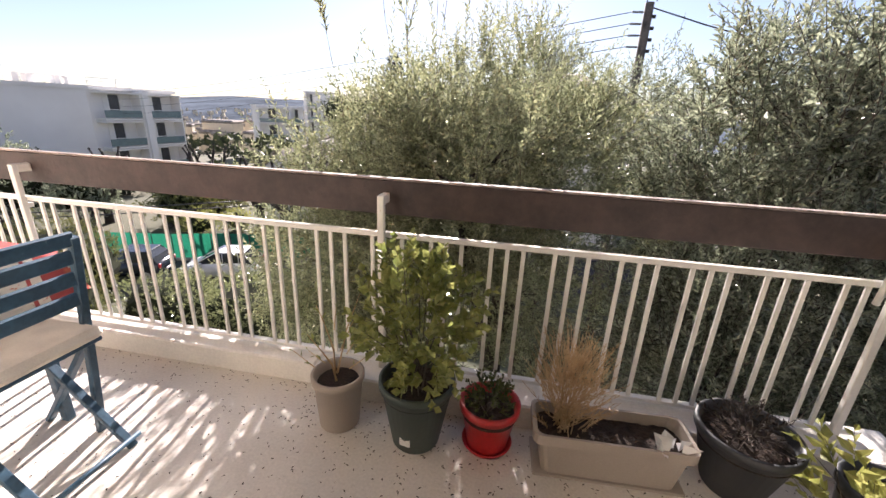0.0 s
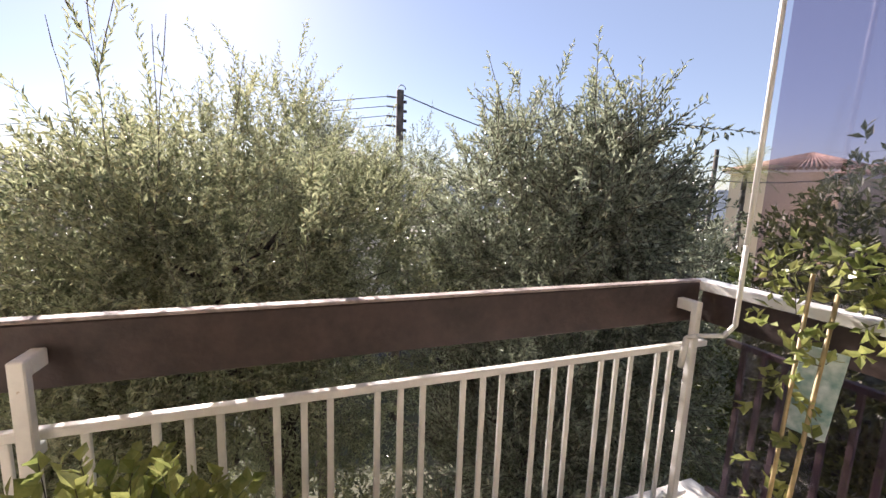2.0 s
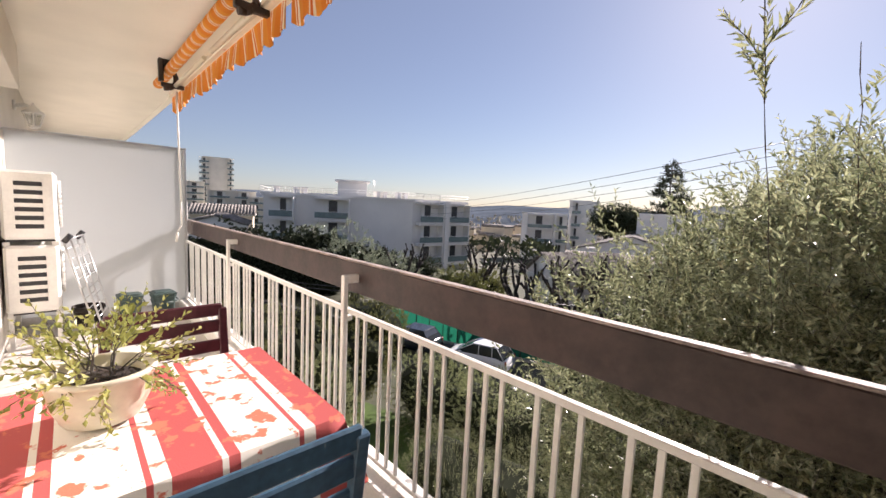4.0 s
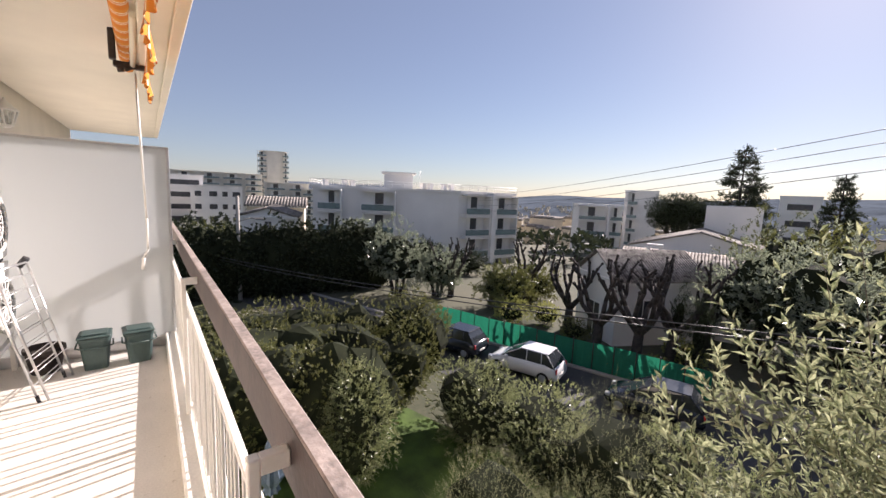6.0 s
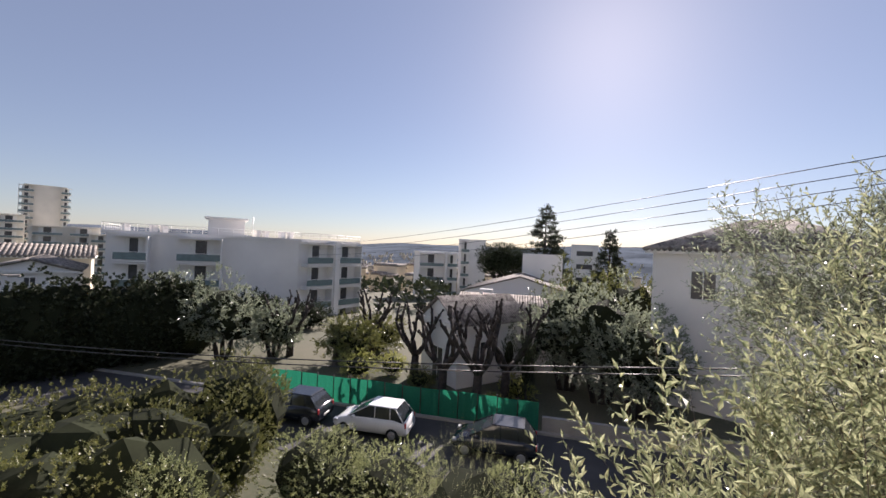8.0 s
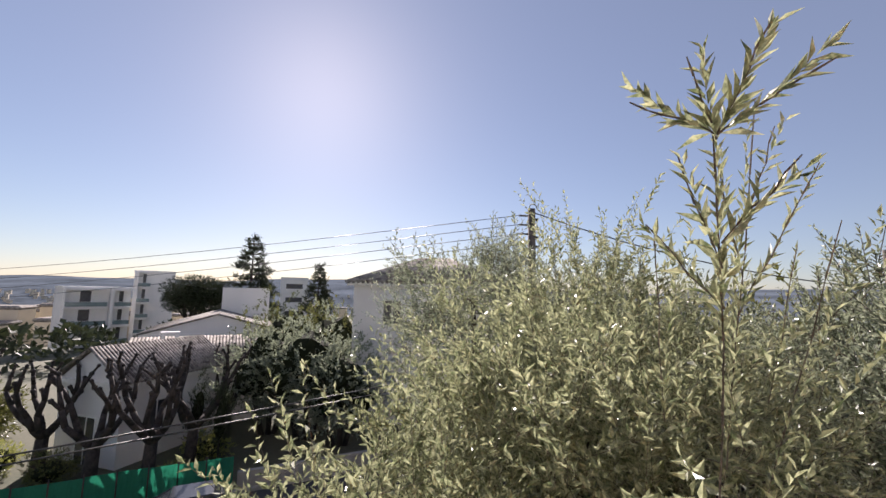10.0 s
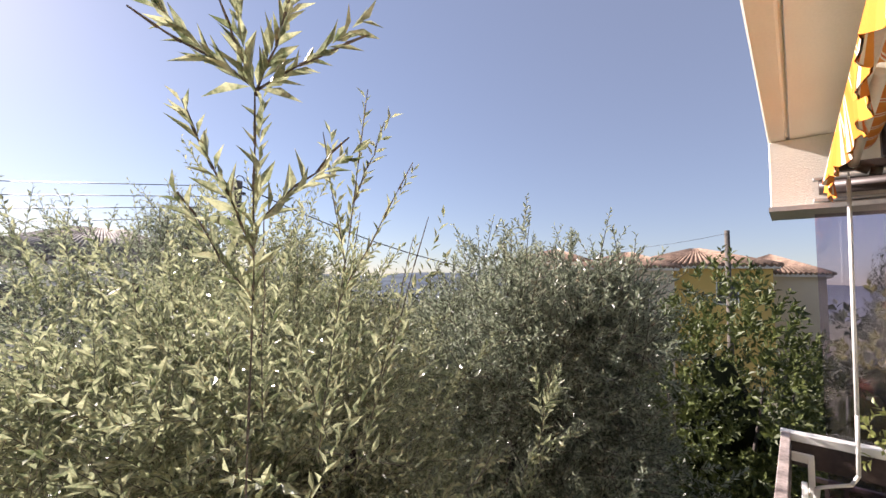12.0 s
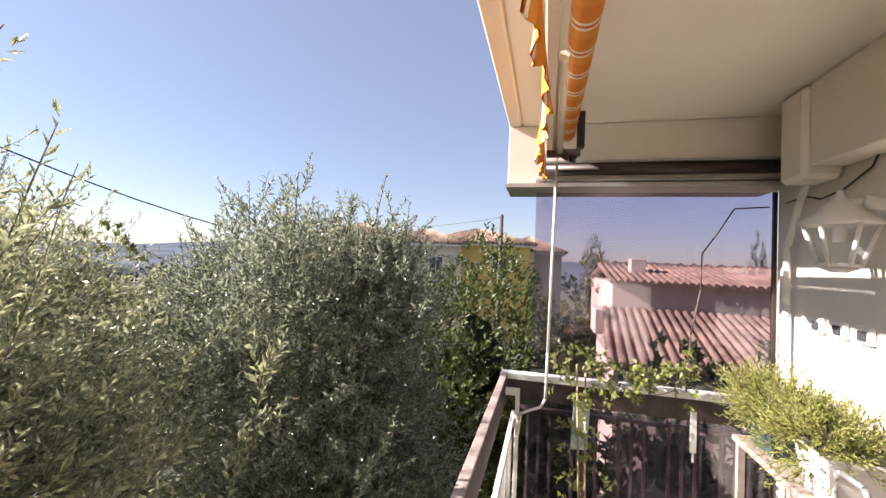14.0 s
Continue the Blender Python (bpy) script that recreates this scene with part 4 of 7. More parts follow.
airer(-4.34, -0.84)
pot(-4.74, -0.93, 0.12, 0.09, 0.20, M["barkdark"], "dark brown plastic pot beside the airer")


def lantern(x, y, z, s=1.0):
    """White hexagonal wall lantern; the wall is on its -y side."""
    top = empty("wall_lantern", x, y, z)
    top.scale = (s, s, s)
    b = Build().lathe([(0.045, 0.0), (0.06, 0.012), (0.05, 0.02)], n=6)
    b.lathe([(0.02, -0.015), (0.05, 0.0)], n=6)
    for i in range(6):
        a = 2 * math.pi * i / 6
        b.rod((0.052 * math.cos(a), 0.052 * math.sin(a), 0.01), (0.095 * math.cos(a), 0.095 * math.sin(a), 0.15), 0.007, n=6)
    b.lathe([(0.105, 0.148), (0.112, 0.158), (0.06, 0.195), (0.055, 0.21), (0.03, 0.225), (0.012, 0.25), (0.01, 0.27)], n=6)
    b.done("frame", M["white"], top)
    pane = None
    for i in range(6):
        a = 2 * math.pi * (i + 0.5) / 6
        r0, r1 = 0.047 * 0.95, 0.087 * 0.93
        t = (-math.sin(a), math.cos(a))
        b = Build().face((r0 * math.cos(a) - t[0] * 0.024, r0 * math.sin(a) - t[1] * 0.024, 0.016), (r0 * math.cos(a) + t[0] * 0.024, r0 * math.sin(a) + t[1] * 0.024, 0.016),
                         (r1 * math.cos(a) + t[0] * 0.043, r1 * math.sin(a) + t[1] * 0.043, 0.146), (r1 * math.cos(a) - t[0] * 0.043, r1 * math.sin(a) - t[1] * 0.043, 0.146))
        b.done("pane", M["lampglass"], top)
    b = Build().rod((0, 0, 0.21), (0, -0.06, 0.235), 0.016, n=10).rod((0, -0.06, 0.235), (0, -0.14, 0.215), 0.022, n=10).rod((0, -0.135, 0.22), (0, -0.158, 0.22), 0.055, n=18)
    b.done("wall_arm", M["white"], top)
    tagged(Build().rod((0, 0, 0.09), (0, 0, 0.16), 0.018, n=10).done("bulb_holder", M["white"], top))
    return tagged(top, "white hexagonal lantern fixed on the rendered wall", "lantern")


M["lampglass"] = sheet_material("lantern_glass", (0.85, 0.86, 0.85), 0.1, 0.25, (0.8, 0.8, 0.78))
lantern(1.965, -1.285, 1.735, 1.10)
lantern(-6.2, -1.29, 2.0)

# sockets, cable, drain pipe and trellis on the east wall
for _x in (2.36, 2.22, 2.08):
    b = Build().box(_x - 0.04, _x + 0.04, -1.452, -1.43, 1.44, 1.515, 0.006)
    sk = tagged(b.done("wall_socket", M["white"]), "white weatherproof wall socket with dark cover", "socket", "wall sockets")
    tagged(Build().box(_x - 0.022, _x + 0.022, -1.429, -1.424, 1.455, 1.495, 0.004).done("cover", M["shade"], sk), "dark grey cover")
b = Build().pipe([(2.38, -1.40, 2.14), (2.42, -1.40, 2.08), (2.55, -1.41, 1.85), (2.57, -1.42, 1.55), (2.57, -1.42, 0.0)], 0.016, 10)
tagged(b.done("drain_pipe", M["white"]), "white drain pipe down the wall", "pipe")
_c = [(2.60, -1.43, 2.08), (2.45, -1.435, 2.09), (2.35, -1.438, 2.06), (2.2, -1.438, 2.08), (2.05, -1.438, 2.14), (2.0, -1.44, 2.22), (1.96, -1.44, 2.32)]
tagged(Build().pipe(_c, 0.004, 6).done("wall_cable", M["black"]), "thin black cable pinned along the wall", "cable")


def plant_stand():
    top = empty("plant_shelf", 2.25, -1.32, 0.0)
    base = top.matrix_basis.inverted()
    b = Build().box(1.7, 2.55, -1.44, -1.18, 0.84, 0.87, 0.004)
    b.done("shelf_board", M["greywood"], top).matrix_basis = base
    for x in (1.72, 2.5):
        for y in (-1.42, -1.2):
            Build().box(x - 0.015, x + 0.015, y - 0.015, y + 0.015, 0, 0.84).done("leg", M["greywood"], top).matrix_basis = base
    tagged(top, "grey wooden shelf against the wall that carries plants", "shelf")


plant_stand()
for _x, _m, _l in ((2.36, "bin", "blue-green square planter on the grey shelf"), (1.98, "cream2", "white square planter on the grey shelf")):
    if _m == "cream2":
        M["cream2"] = material("white_plastic", (0.74, 0.71, 0.65), 0.5, vary=0.05)
    t = empty("square_planter", _x, -1.31, 0.872)
    bx = Build()
    rs = []
    for s, z in ((0.075, 0), (0.10, 0.16), (0.104, 0.162), (0.104, 0.18), (0.094, 0.18), (0.09, 0.13)):
        rs.append([bx.bm.verts.new((s * a, s * c, z)) for a, c in ((1, 1), (-1, 1), (-1, -1), (1, -1))])
    for p, q in zip(rs, rs[1:]):
        for i in range(4):
            bx.bm.faces.new((p[i], p[(i + 1) % 4], q[(i + 1) % 4], q[i]))
    bx.bm.faces.new(rs[0])
    bx.bm.faces.new(rs[-1])
    bx.done("body", M[_m], t)
    tagged(t, _l, "planter")
leafy("feathery_plant", 2.36, -1.31, 1.03, (0.16, 0.12, 0.11), 300, 16, 0.034, 0.26, M["lime"], "feathery yellow-green trailing plant in a square planter", 21, length=0.13, centre=(-0.02, 0.05, 0.05))
leafy("feathery_plant", 2.02, -1.31, 1.03, (0.17, 0.12, 0.11), 240, 16, 0.034, 0.26, M["lime"], "feathery yellow-green trailing plant in a white planter", 22, length=0.12, centre=(0, 0.05, 0.05))
b = Build().pipe([(1.90, -1.24, 0.0), (1.90, -1.24, 0.98), (1.885, -1.24, 1.01), (1.86, -1.24, 1.02), (1.76, -1.24, 1.02), (1.74, -1.24, 0.99), (1.74, -1.24, 0.0)], 0.011, 10)
tagged(b.done("metal_frame", M["grey"]), "grey bent metal tube frame beside the shelf", "frame")


def climber():
    """Climbing vine in a pot by the balcony end, tied to canes, spreading along the side rail."""
    rng = np.random.default_rng(31)
    p0 = pot(2.46, -0.44, 0.12, 0.09, 0.22, M["greypot"], "dark pot with a climbing vine")
    top = empty("climbing_vine", 2.46, -0.44, 0.19)
    b = Build()
    b.rod((0, 0, 0), (0.10, 0.03, 0.95), 0.006, n=6).rod((0.02, -0.03, 0), (0.13, -0.02, 0.9), 0.006, n=6)
    tagged(b.done("cane", M["bamboo"], top), "thin bamboo cane")
    n = 95
    t = rng.random(n)
    along = np.stack([0.14 + rng.normal(0, 0.03, n), 0.16 - 0.75 * t + rng.normal(0, 0.02, n), 0.88 + 0.05 * np.sin(t * 9) + rng.normal(0, 0.05, n) + 0.02], 1)
    low = np.stack([0.08 + rng.normal(0, 0.04, 40), rng.normal(0, 0.05, 40), rng.uniform(0.05, 0.85, 40)], 1)
    base = np.concatenate([along, low])
    aim = rng.normal(0, 0.8, base.shape) + [0, 0.1, 0.2]
    lp, ax, sd, ll, lw, a, c = shoots(rng, base, aim, np.full(len(base), 0.07), 5, 0.052, 0.62, 0.8)
    v, f = blades(lp, ax, sd, ll, lw)
    tagged(bare("leaves", v, f, M["potleaf"], top), kind="stuff")
    s = np.sort(t)
    line = np.stack([np.full(n, 0.14), 0.16 - 0.95 * s, 0.86 + 0.05 * np.sin(s * 9)], 1)
    v1, f1 = stems(line[:-1], line[1:], 0.003)
    v2, f2 = stems(a, c, 0.0015)
    tagged(bare("stems", np.concatenate([v1, v2]), np.concatenate([f1, f2 + len(v1)]), M["bark"], top), kind="stuff")
    tagged(top, "climbing vine with yellow-green leaves along the side rail", "vine")
    # tall thin shoot
    b = Build()
    pts = [(2.60, -0.98, 1.04), (2.61, -1.0, 1.35), (2.60, -1.04, 1.6), (2.62, -1.05, 1.8), (2.60, -1.12, 1.92), (2.62, -1.2, 2.05), (2.62, -1.36, 2.06)]
    b.pipe(pts, 0.004, 6)
    tagged(b.done("vine_shoot", M["bark"]), "long bare vine shoot in front of the film", "vine")


M["bamboo"] = material("bamboo", (0.42, 0.32, 0.16), 0.6, vary=0.15)
climber()
M["tag"] = material("plant_tag_print", (0.62, 0.70, 0.68), 0.5, vary=0.1, scale=60, rgb2=(0.08, 0.22, 0.20), fine=40)
b = Build().box(-0.002, 0.002, -0.05, 0.05, 0.0, 0.27, 0.001)
tagged(b.done("plant_label", M["tag"], None, pose(2.59, -0.435, 0.65, 4, 3, 20)), "green and white printed plant label hanging on the cane", "label")
b = Build().box(-0.002, 0.002, -0.016, 0.016, 0.0, 0.22, 0.001).rod((0, 0, -0.05), (0, 0, 0), 0.006, n=6)
tagged(b.done("hanging_tag", M["paper"], None, pose(2.60, -1.02, 0.72)), "narrow white tag hanging from the vine", "label")

# leaf litter on the floor
rng = np.random.default_rng(77)
k = 3600
lit = np.stack([rng.uniform(-1.4, 2.55, k), -0.16 - rng.random(k) ** 1.5 * 1.15, np.full(k, 0.002)], 1)
lit = lit[rng.random(len(lit)) < 0.35 + 0.5 * (lit[:, 0] > 0.3)]
ang = rng.uniform(0, 6.28, len(lit))
ax = np.stack([np.cos(ang), np.sin(ang), np.zeros(len(lit))], 1)
v, f = blades(lit, ax, np.stack([-np.sin(ang), np.cos(ang), np.zeros(len(lit))], 1), rng.uniform(0.006, 0.018, len(lit)), rng.uniform(0.004, 0.007, len(lit)), 0.1)
M["litter"] = material("dry_litter", (0.05, 0.035, 0.025), 0.9, vary=0.4)
tagged(bare("leaf_litter", v, f, M["litter"]), "scattered dry leaf bits on the balcony floor", "leaf litter", kind="stuff")


# ---- outdoors ----
def polar(az, d, z=0.0):
    """A place d metres off in the direction az degrees left of +y, seen from the railing."""
    return (-0.5 - d * math.sin(radians(az)), d * math.cos(radians(az)), z)


def level(x, y):
    """Height of the ground: garden and road near the house, then falling to the town, and hills far away."""
    d = math.hypot(x, y)
    z = -7.0
    if d > 40:
        z -= 9.0 * min(1, (d - 40) / 160)
    if d > 200:
        z -= 22.0 * min(1, (d - 200) / 500)
    if d > 900:
        az = math.atan2(-x, y)
        rise = min(1, (d - 900) / 1500)
        z += rise * (78 + 16 * math.sin(az * 5 + 1) + 9 * math.sin(az * 13) + 4 * math.sin(az * 31))
    if x > 20:
        z += min(1, (x - 20) / 30) * 3.0
    return z


def ground():
    rs = [0, 6, 12, 20, 30, 40, 55, 75, 100, 140, 200, 280, 400, 560, 700, 900, 1200, 1600, 2100, 2400, 4500]
    n = 144
    v = [(0, 0, level(0, 0))]
    for r in rs[1:]:
        for i in range(n):
            a = 2 * math.pi * i / n
            v.append((r * math.cos(a), r * math.sin(a), level(r * math.cos(a), r * math.sin(a))))
    fs = []
    b = bmesh.new()
    vs = [b.verts.new(p) for p in v]
    for i in range(n):
        b.faces.new((vs[0], vs[1 + i], vs[1 + (i + 1) % n]))
    for k in range(len(rs) - 2):
        o, q = 1 + k * n, 1 + (k + 1) * n
        for i in range(n):
            b.faces.new((vs[o + i], vs[q + i], vs[q + (i + 1) % n], vs[o + (i + 1) % n])).smooth = True
    me = bpy.data.meshes.new("ground")
    b.to_mesh(me)
    b.free()
    me.materials.append(M["ground"])
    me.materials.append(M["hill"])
    # ground past 500 m takes the painted haze tint
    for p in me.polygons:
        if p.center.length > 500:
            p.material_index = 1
    tagged(new("ground", me), "dry grassy ground falling away to the town and hills painted haze-blue", kind="structure")


ground()
RD = Vector((0.952, 0.306, 0))       # direction of the road
RN = Vector((-0.306, 0.952, 0))      # across it, away from the house
F0 = Vector((-20.7, 14.5, -7.0))     # near end of the green fence


def strip(name, mat, s0, s1, n0, n1, z, h, label):
    m = Matrix.Translation(F0) @ Matrix.Rotation(math.atan2(RD.y, RD.x), 4, "Z")
    return tagged(Build().box(s0, s1, n0, n1, z, z + h, m=m).done(name, mat), label, kind="structure")


strip("road", M["asphalt"], -40, 70, -5.2, -0.25, -0.3, 0.32, "dark asphalt lane with parked cars")
strip("kerb_road", M["concrete"], -40, 70, -0.25, -0.05, -0.3, 0.44, "concrete kerb along the lane")
strip("low_wall", M["concrete"], 15.2, 40, -0.04, 0.2, -0.3, 1.1, "low concrete wall along the lane")
tagged(Build().prism([(-22, -1.4), (4, -1.4), (4, 8.0), (-7, 9.5), (-16, 7.0), (-22, 3.0)], -7.2, -6.96).done("lawn", M["lawn"]), "shaded garden lawn", kind="structure")


def green_fence():
    top = empty("garden_fence", *F0)
    top.matrix_basis = Matrix.Translation(F0) @ Matrix.Rotation(math.atan2(RD.y, RD.x), 4, "Z")
    n = 15
    post = None
    for i in range(n):
        b = Build()
        r = random.Random(i)
        k = 6
        pts = []
        for j in range(k + 1):
            pts.append((j / k, 0.03 * math.sin(j * 1.7 + i) + r.uniform(-0.01, 0.01)))
        for (s0, d0), (s1, d1) in zip(pts, pts[1:]):
            zt = 1.5 + 0.03 * math.sin(i * 1.3)
            b.face((s0, d0, 0.1), (s1, d1, 0.1), (s1, d1 * 0.3, zt), (s0, d0 * 0.3, zt))
        ob = b.done("netting_panel", M["netting"], top)
        ob.matrix_basis = pose(i * 1.0 + 0.02, 0.03, 0)
        if post is None:
            post = Build().rod((0, 0, 0), (0, 0, 1.62), 0.025, n=8).done("fence_post", M["dark"], top)
            ob = post
        else:
            ob = new("fence_post", post.data)
            ob.parent = top
        ob.matrix_basis = pose(i * 1.0, 0, 0)
    tagged(top, "green netting fence on dark posts along the lane", "fence")


green_fence()


def car(x, y, z, rz, paint, label):
    """A small hatchback, its nose along +x."""
    top = empty("parked_car", x, y, z, rz)
    L, hw = 3.65, 0.82
    st = [(-1.82, 0.32, 0.62, 0.70), (-1.74, 0.24, 0.88, 0.78), (-1.2, 0.22, 0.95, 0.82), (0.0, 0.20, 0.92, 0.82), (0.75, 0.20, 0.88, 0.82), (1.35, 0.22, 0.78, 0.80), (1.68, 0.26, 0.62, 0.74), (1.82, 0.34, 0.48, 0.62)]
    b = Build()
    rings = []
    for sx, zb, zt, w in st:
        mid = (zb + zt) / 2
        half = [(w * 0.80, zb), (w * 0.97, zb + 0.1), (w, mid), (w * 0.95, zt - 0.05), (w * 0.82, zt)]
        pts = half + [(-q, zz) for q, zz in reversed(half)]
        rings.append([b.bm.verts.new((sx, q, zz)) for q, zz in pts])
    k = len(rings[0])
    for p, q in zip(rings, rings[1:]):
        for i in range(k):
            b.bm.faces.new((p[i], p[(i + 1) % k], q[(i + 1) % k], q[i])).smooth = True
    b.bm.faces.new(rings[0])
    b.bm.faces.new(rings[-1])
    b.done("body", paint, top)

    def cabin(scale_w, z0, z1, xs, name, mat, lab=""):
        c = Build()
        lo = [c.bm.verts.new((sx, s * w, z0)) for sx, w in ((xs[0], 0.70), (xs[3], 0.68)) for s in (-1, 1)]
        rr = []
        for zz, x0, x1, w in ((z0, xs[0], xs[3], 0.74 * scale_w), ((z0 + z1) / 2, (xs[0] * 0.55 + xs[1] * 0.45), (xs[3] * 0.5 + xs[2] * 0.5), 0.68 * scale_w), (z1, xs[1], xs[2], 0.60 * scale_w)):
            rr.append([c.bm.verts.new(p) for p in ((x0, -w, zz), (x1, -w * 0.95, zz), (x1, w * 0.95, zz), (x0, w, zz))])
        for v0 in lo:
            c.bm.verts.remove(v0)
        for p, q in zip(rr, rr[1:]):
            for i in range(4):
                c.bm.faces.new((p[i], p[(i + 1) % 4], q[(i + 1) % 4], q[i]))
        c.bm.faces.new(rr[0])
        c.bm.faces.new(rr[-1])
        tagged(c.done(name, mat, top), lab)
    cabin(1.0, 0.86, 1.40, (-1.70, -1.22, 0.05, 1.02), "windows", M["glass"], "dark window glass")
    r = Build().box(-1.30, 0.12, -0.60, 0.60, 1.375, 1.435, 0.028)
    r.done("roof", paint, top)
    r = Build()
    for s in (-1, 1):
        for xa, xb in ((-1.69, -1.24), (-1.05, -0.98), (-0.30, -0.26), (1.03, 0.07)):
            r.rod((xa, s * 0.745, 0.87), (xb, s * 0.605, 1.40), 0.022, 0.02, 6)
    r.done("pillars", paint, top)
    for s in (-1, 1):
        Build().box(1.55, 1.76, s * 0.64 - 0.12, s * 0.64 + 0.12, 0.54, 0.66, 0.03).done("headlamp", M["steel"], top)
        tagged(Build().box(-1.80, -1.72, s * 0.68 - 0.07, s * 0.68 + 0.07, 0.62, 0.86, 0.02).done("tail_lamp", M["red"], top), "red tail lamp")
        Build().box(0.62, 0.78, s * 0.88 - 0.08, s * 0.88 + 0.08, 0.88, 0.99, 0.02).done("mirror", paint, top)
    Build().box(-1.84, -1.76, -0.26, 0.26, 0.42, 0.53, 0.01).done("number_plate", M["white"], top)
    for sx in (-1.17, 1.18):
        for s in (-1, 1):
            w = Build().rod((sx, s * 0.66, 0.29), (sx, s * 0.835, 0.29), 0.29, n=20).done("tyre", M["tyre"], top)
            rim = Build().rod((0, 0, 0), (0, s * 0.012, 0), 0.19, 0.17, 14)
            for i in range(5):
                a = 2 * math.pi * i / 5
                rim.rod((0, s * 0.014, 0), (0.17 * math.cos(a), s * 0.012, 0.17 * math.sin(a)), 0.02, n=5)
            rim.done("rim", M["steel"], w).matrix_basis = pose(sx, s * 0.834, 0.29)
    return tagged(top, label, "car")


RA = math.degrees(math.atan2(RD.y, RD.x))
car(-12.9, 14.55, -6.98, RA + 180, M["carwhite"], "white small hatchback parked along the green fence")
car(-17.1, 13.3, -6.98, RA + 180, M["cardark"], "dark grey small car parked along the green fence")
car(-7.4, 16.1, -6.98, RA + 180, M["cardark"], "dark blue car with glossy roof parked by the fence")
car(*polar(76, 36, -6.98)[:2], -6.98, 100, M["cardark"], "dark car parked under the tall hedge")
car(*polar(74, 38, -6.98)[:2], -6.98, 100, M["carwhite"], "pale car parked under the tall hedge")
car(*polar(30, 42, -7.1)[:2], -7.1, 30, M["carwhite"], "white car parked beyond the chapel garden")


# ---- trees and hedges ----
def limb(b, a, d, length, r, depth, rng, tips):
    """A tapering, forking limb."""
    p = Vector(a)
    d = Vector(d).normalized()
    seg = 4
    for i in range(seg):
        d = (d + Vector((rng.uniform(-1, 1), rng.uniform(-1, 1), rng.uniform(-0.4, 0.7))) * 0.16).normalized()
        q = p + d * (length / seg)
        b.rod(p, q, r * (1 - 0.16 * i), r * (1 - 0.16 * (i + 1)), 7 if r > 0.03 else 5)
        p = q
    if depth == 0:
        tips.append(p.copy())
        return
    for _ in range(rng.choice((2, 3))):
        e = (d * 0.7 + Vector((rng.uniform(-1, 1), rng.uniform(-1, 1), rng.uniform(-0.1, 0.9))) * 0.65).normalized()
        limb(b, p, e, length * rng.uniform(0.55, 0.8), r * 0.55, depth - 1, rng, tips)


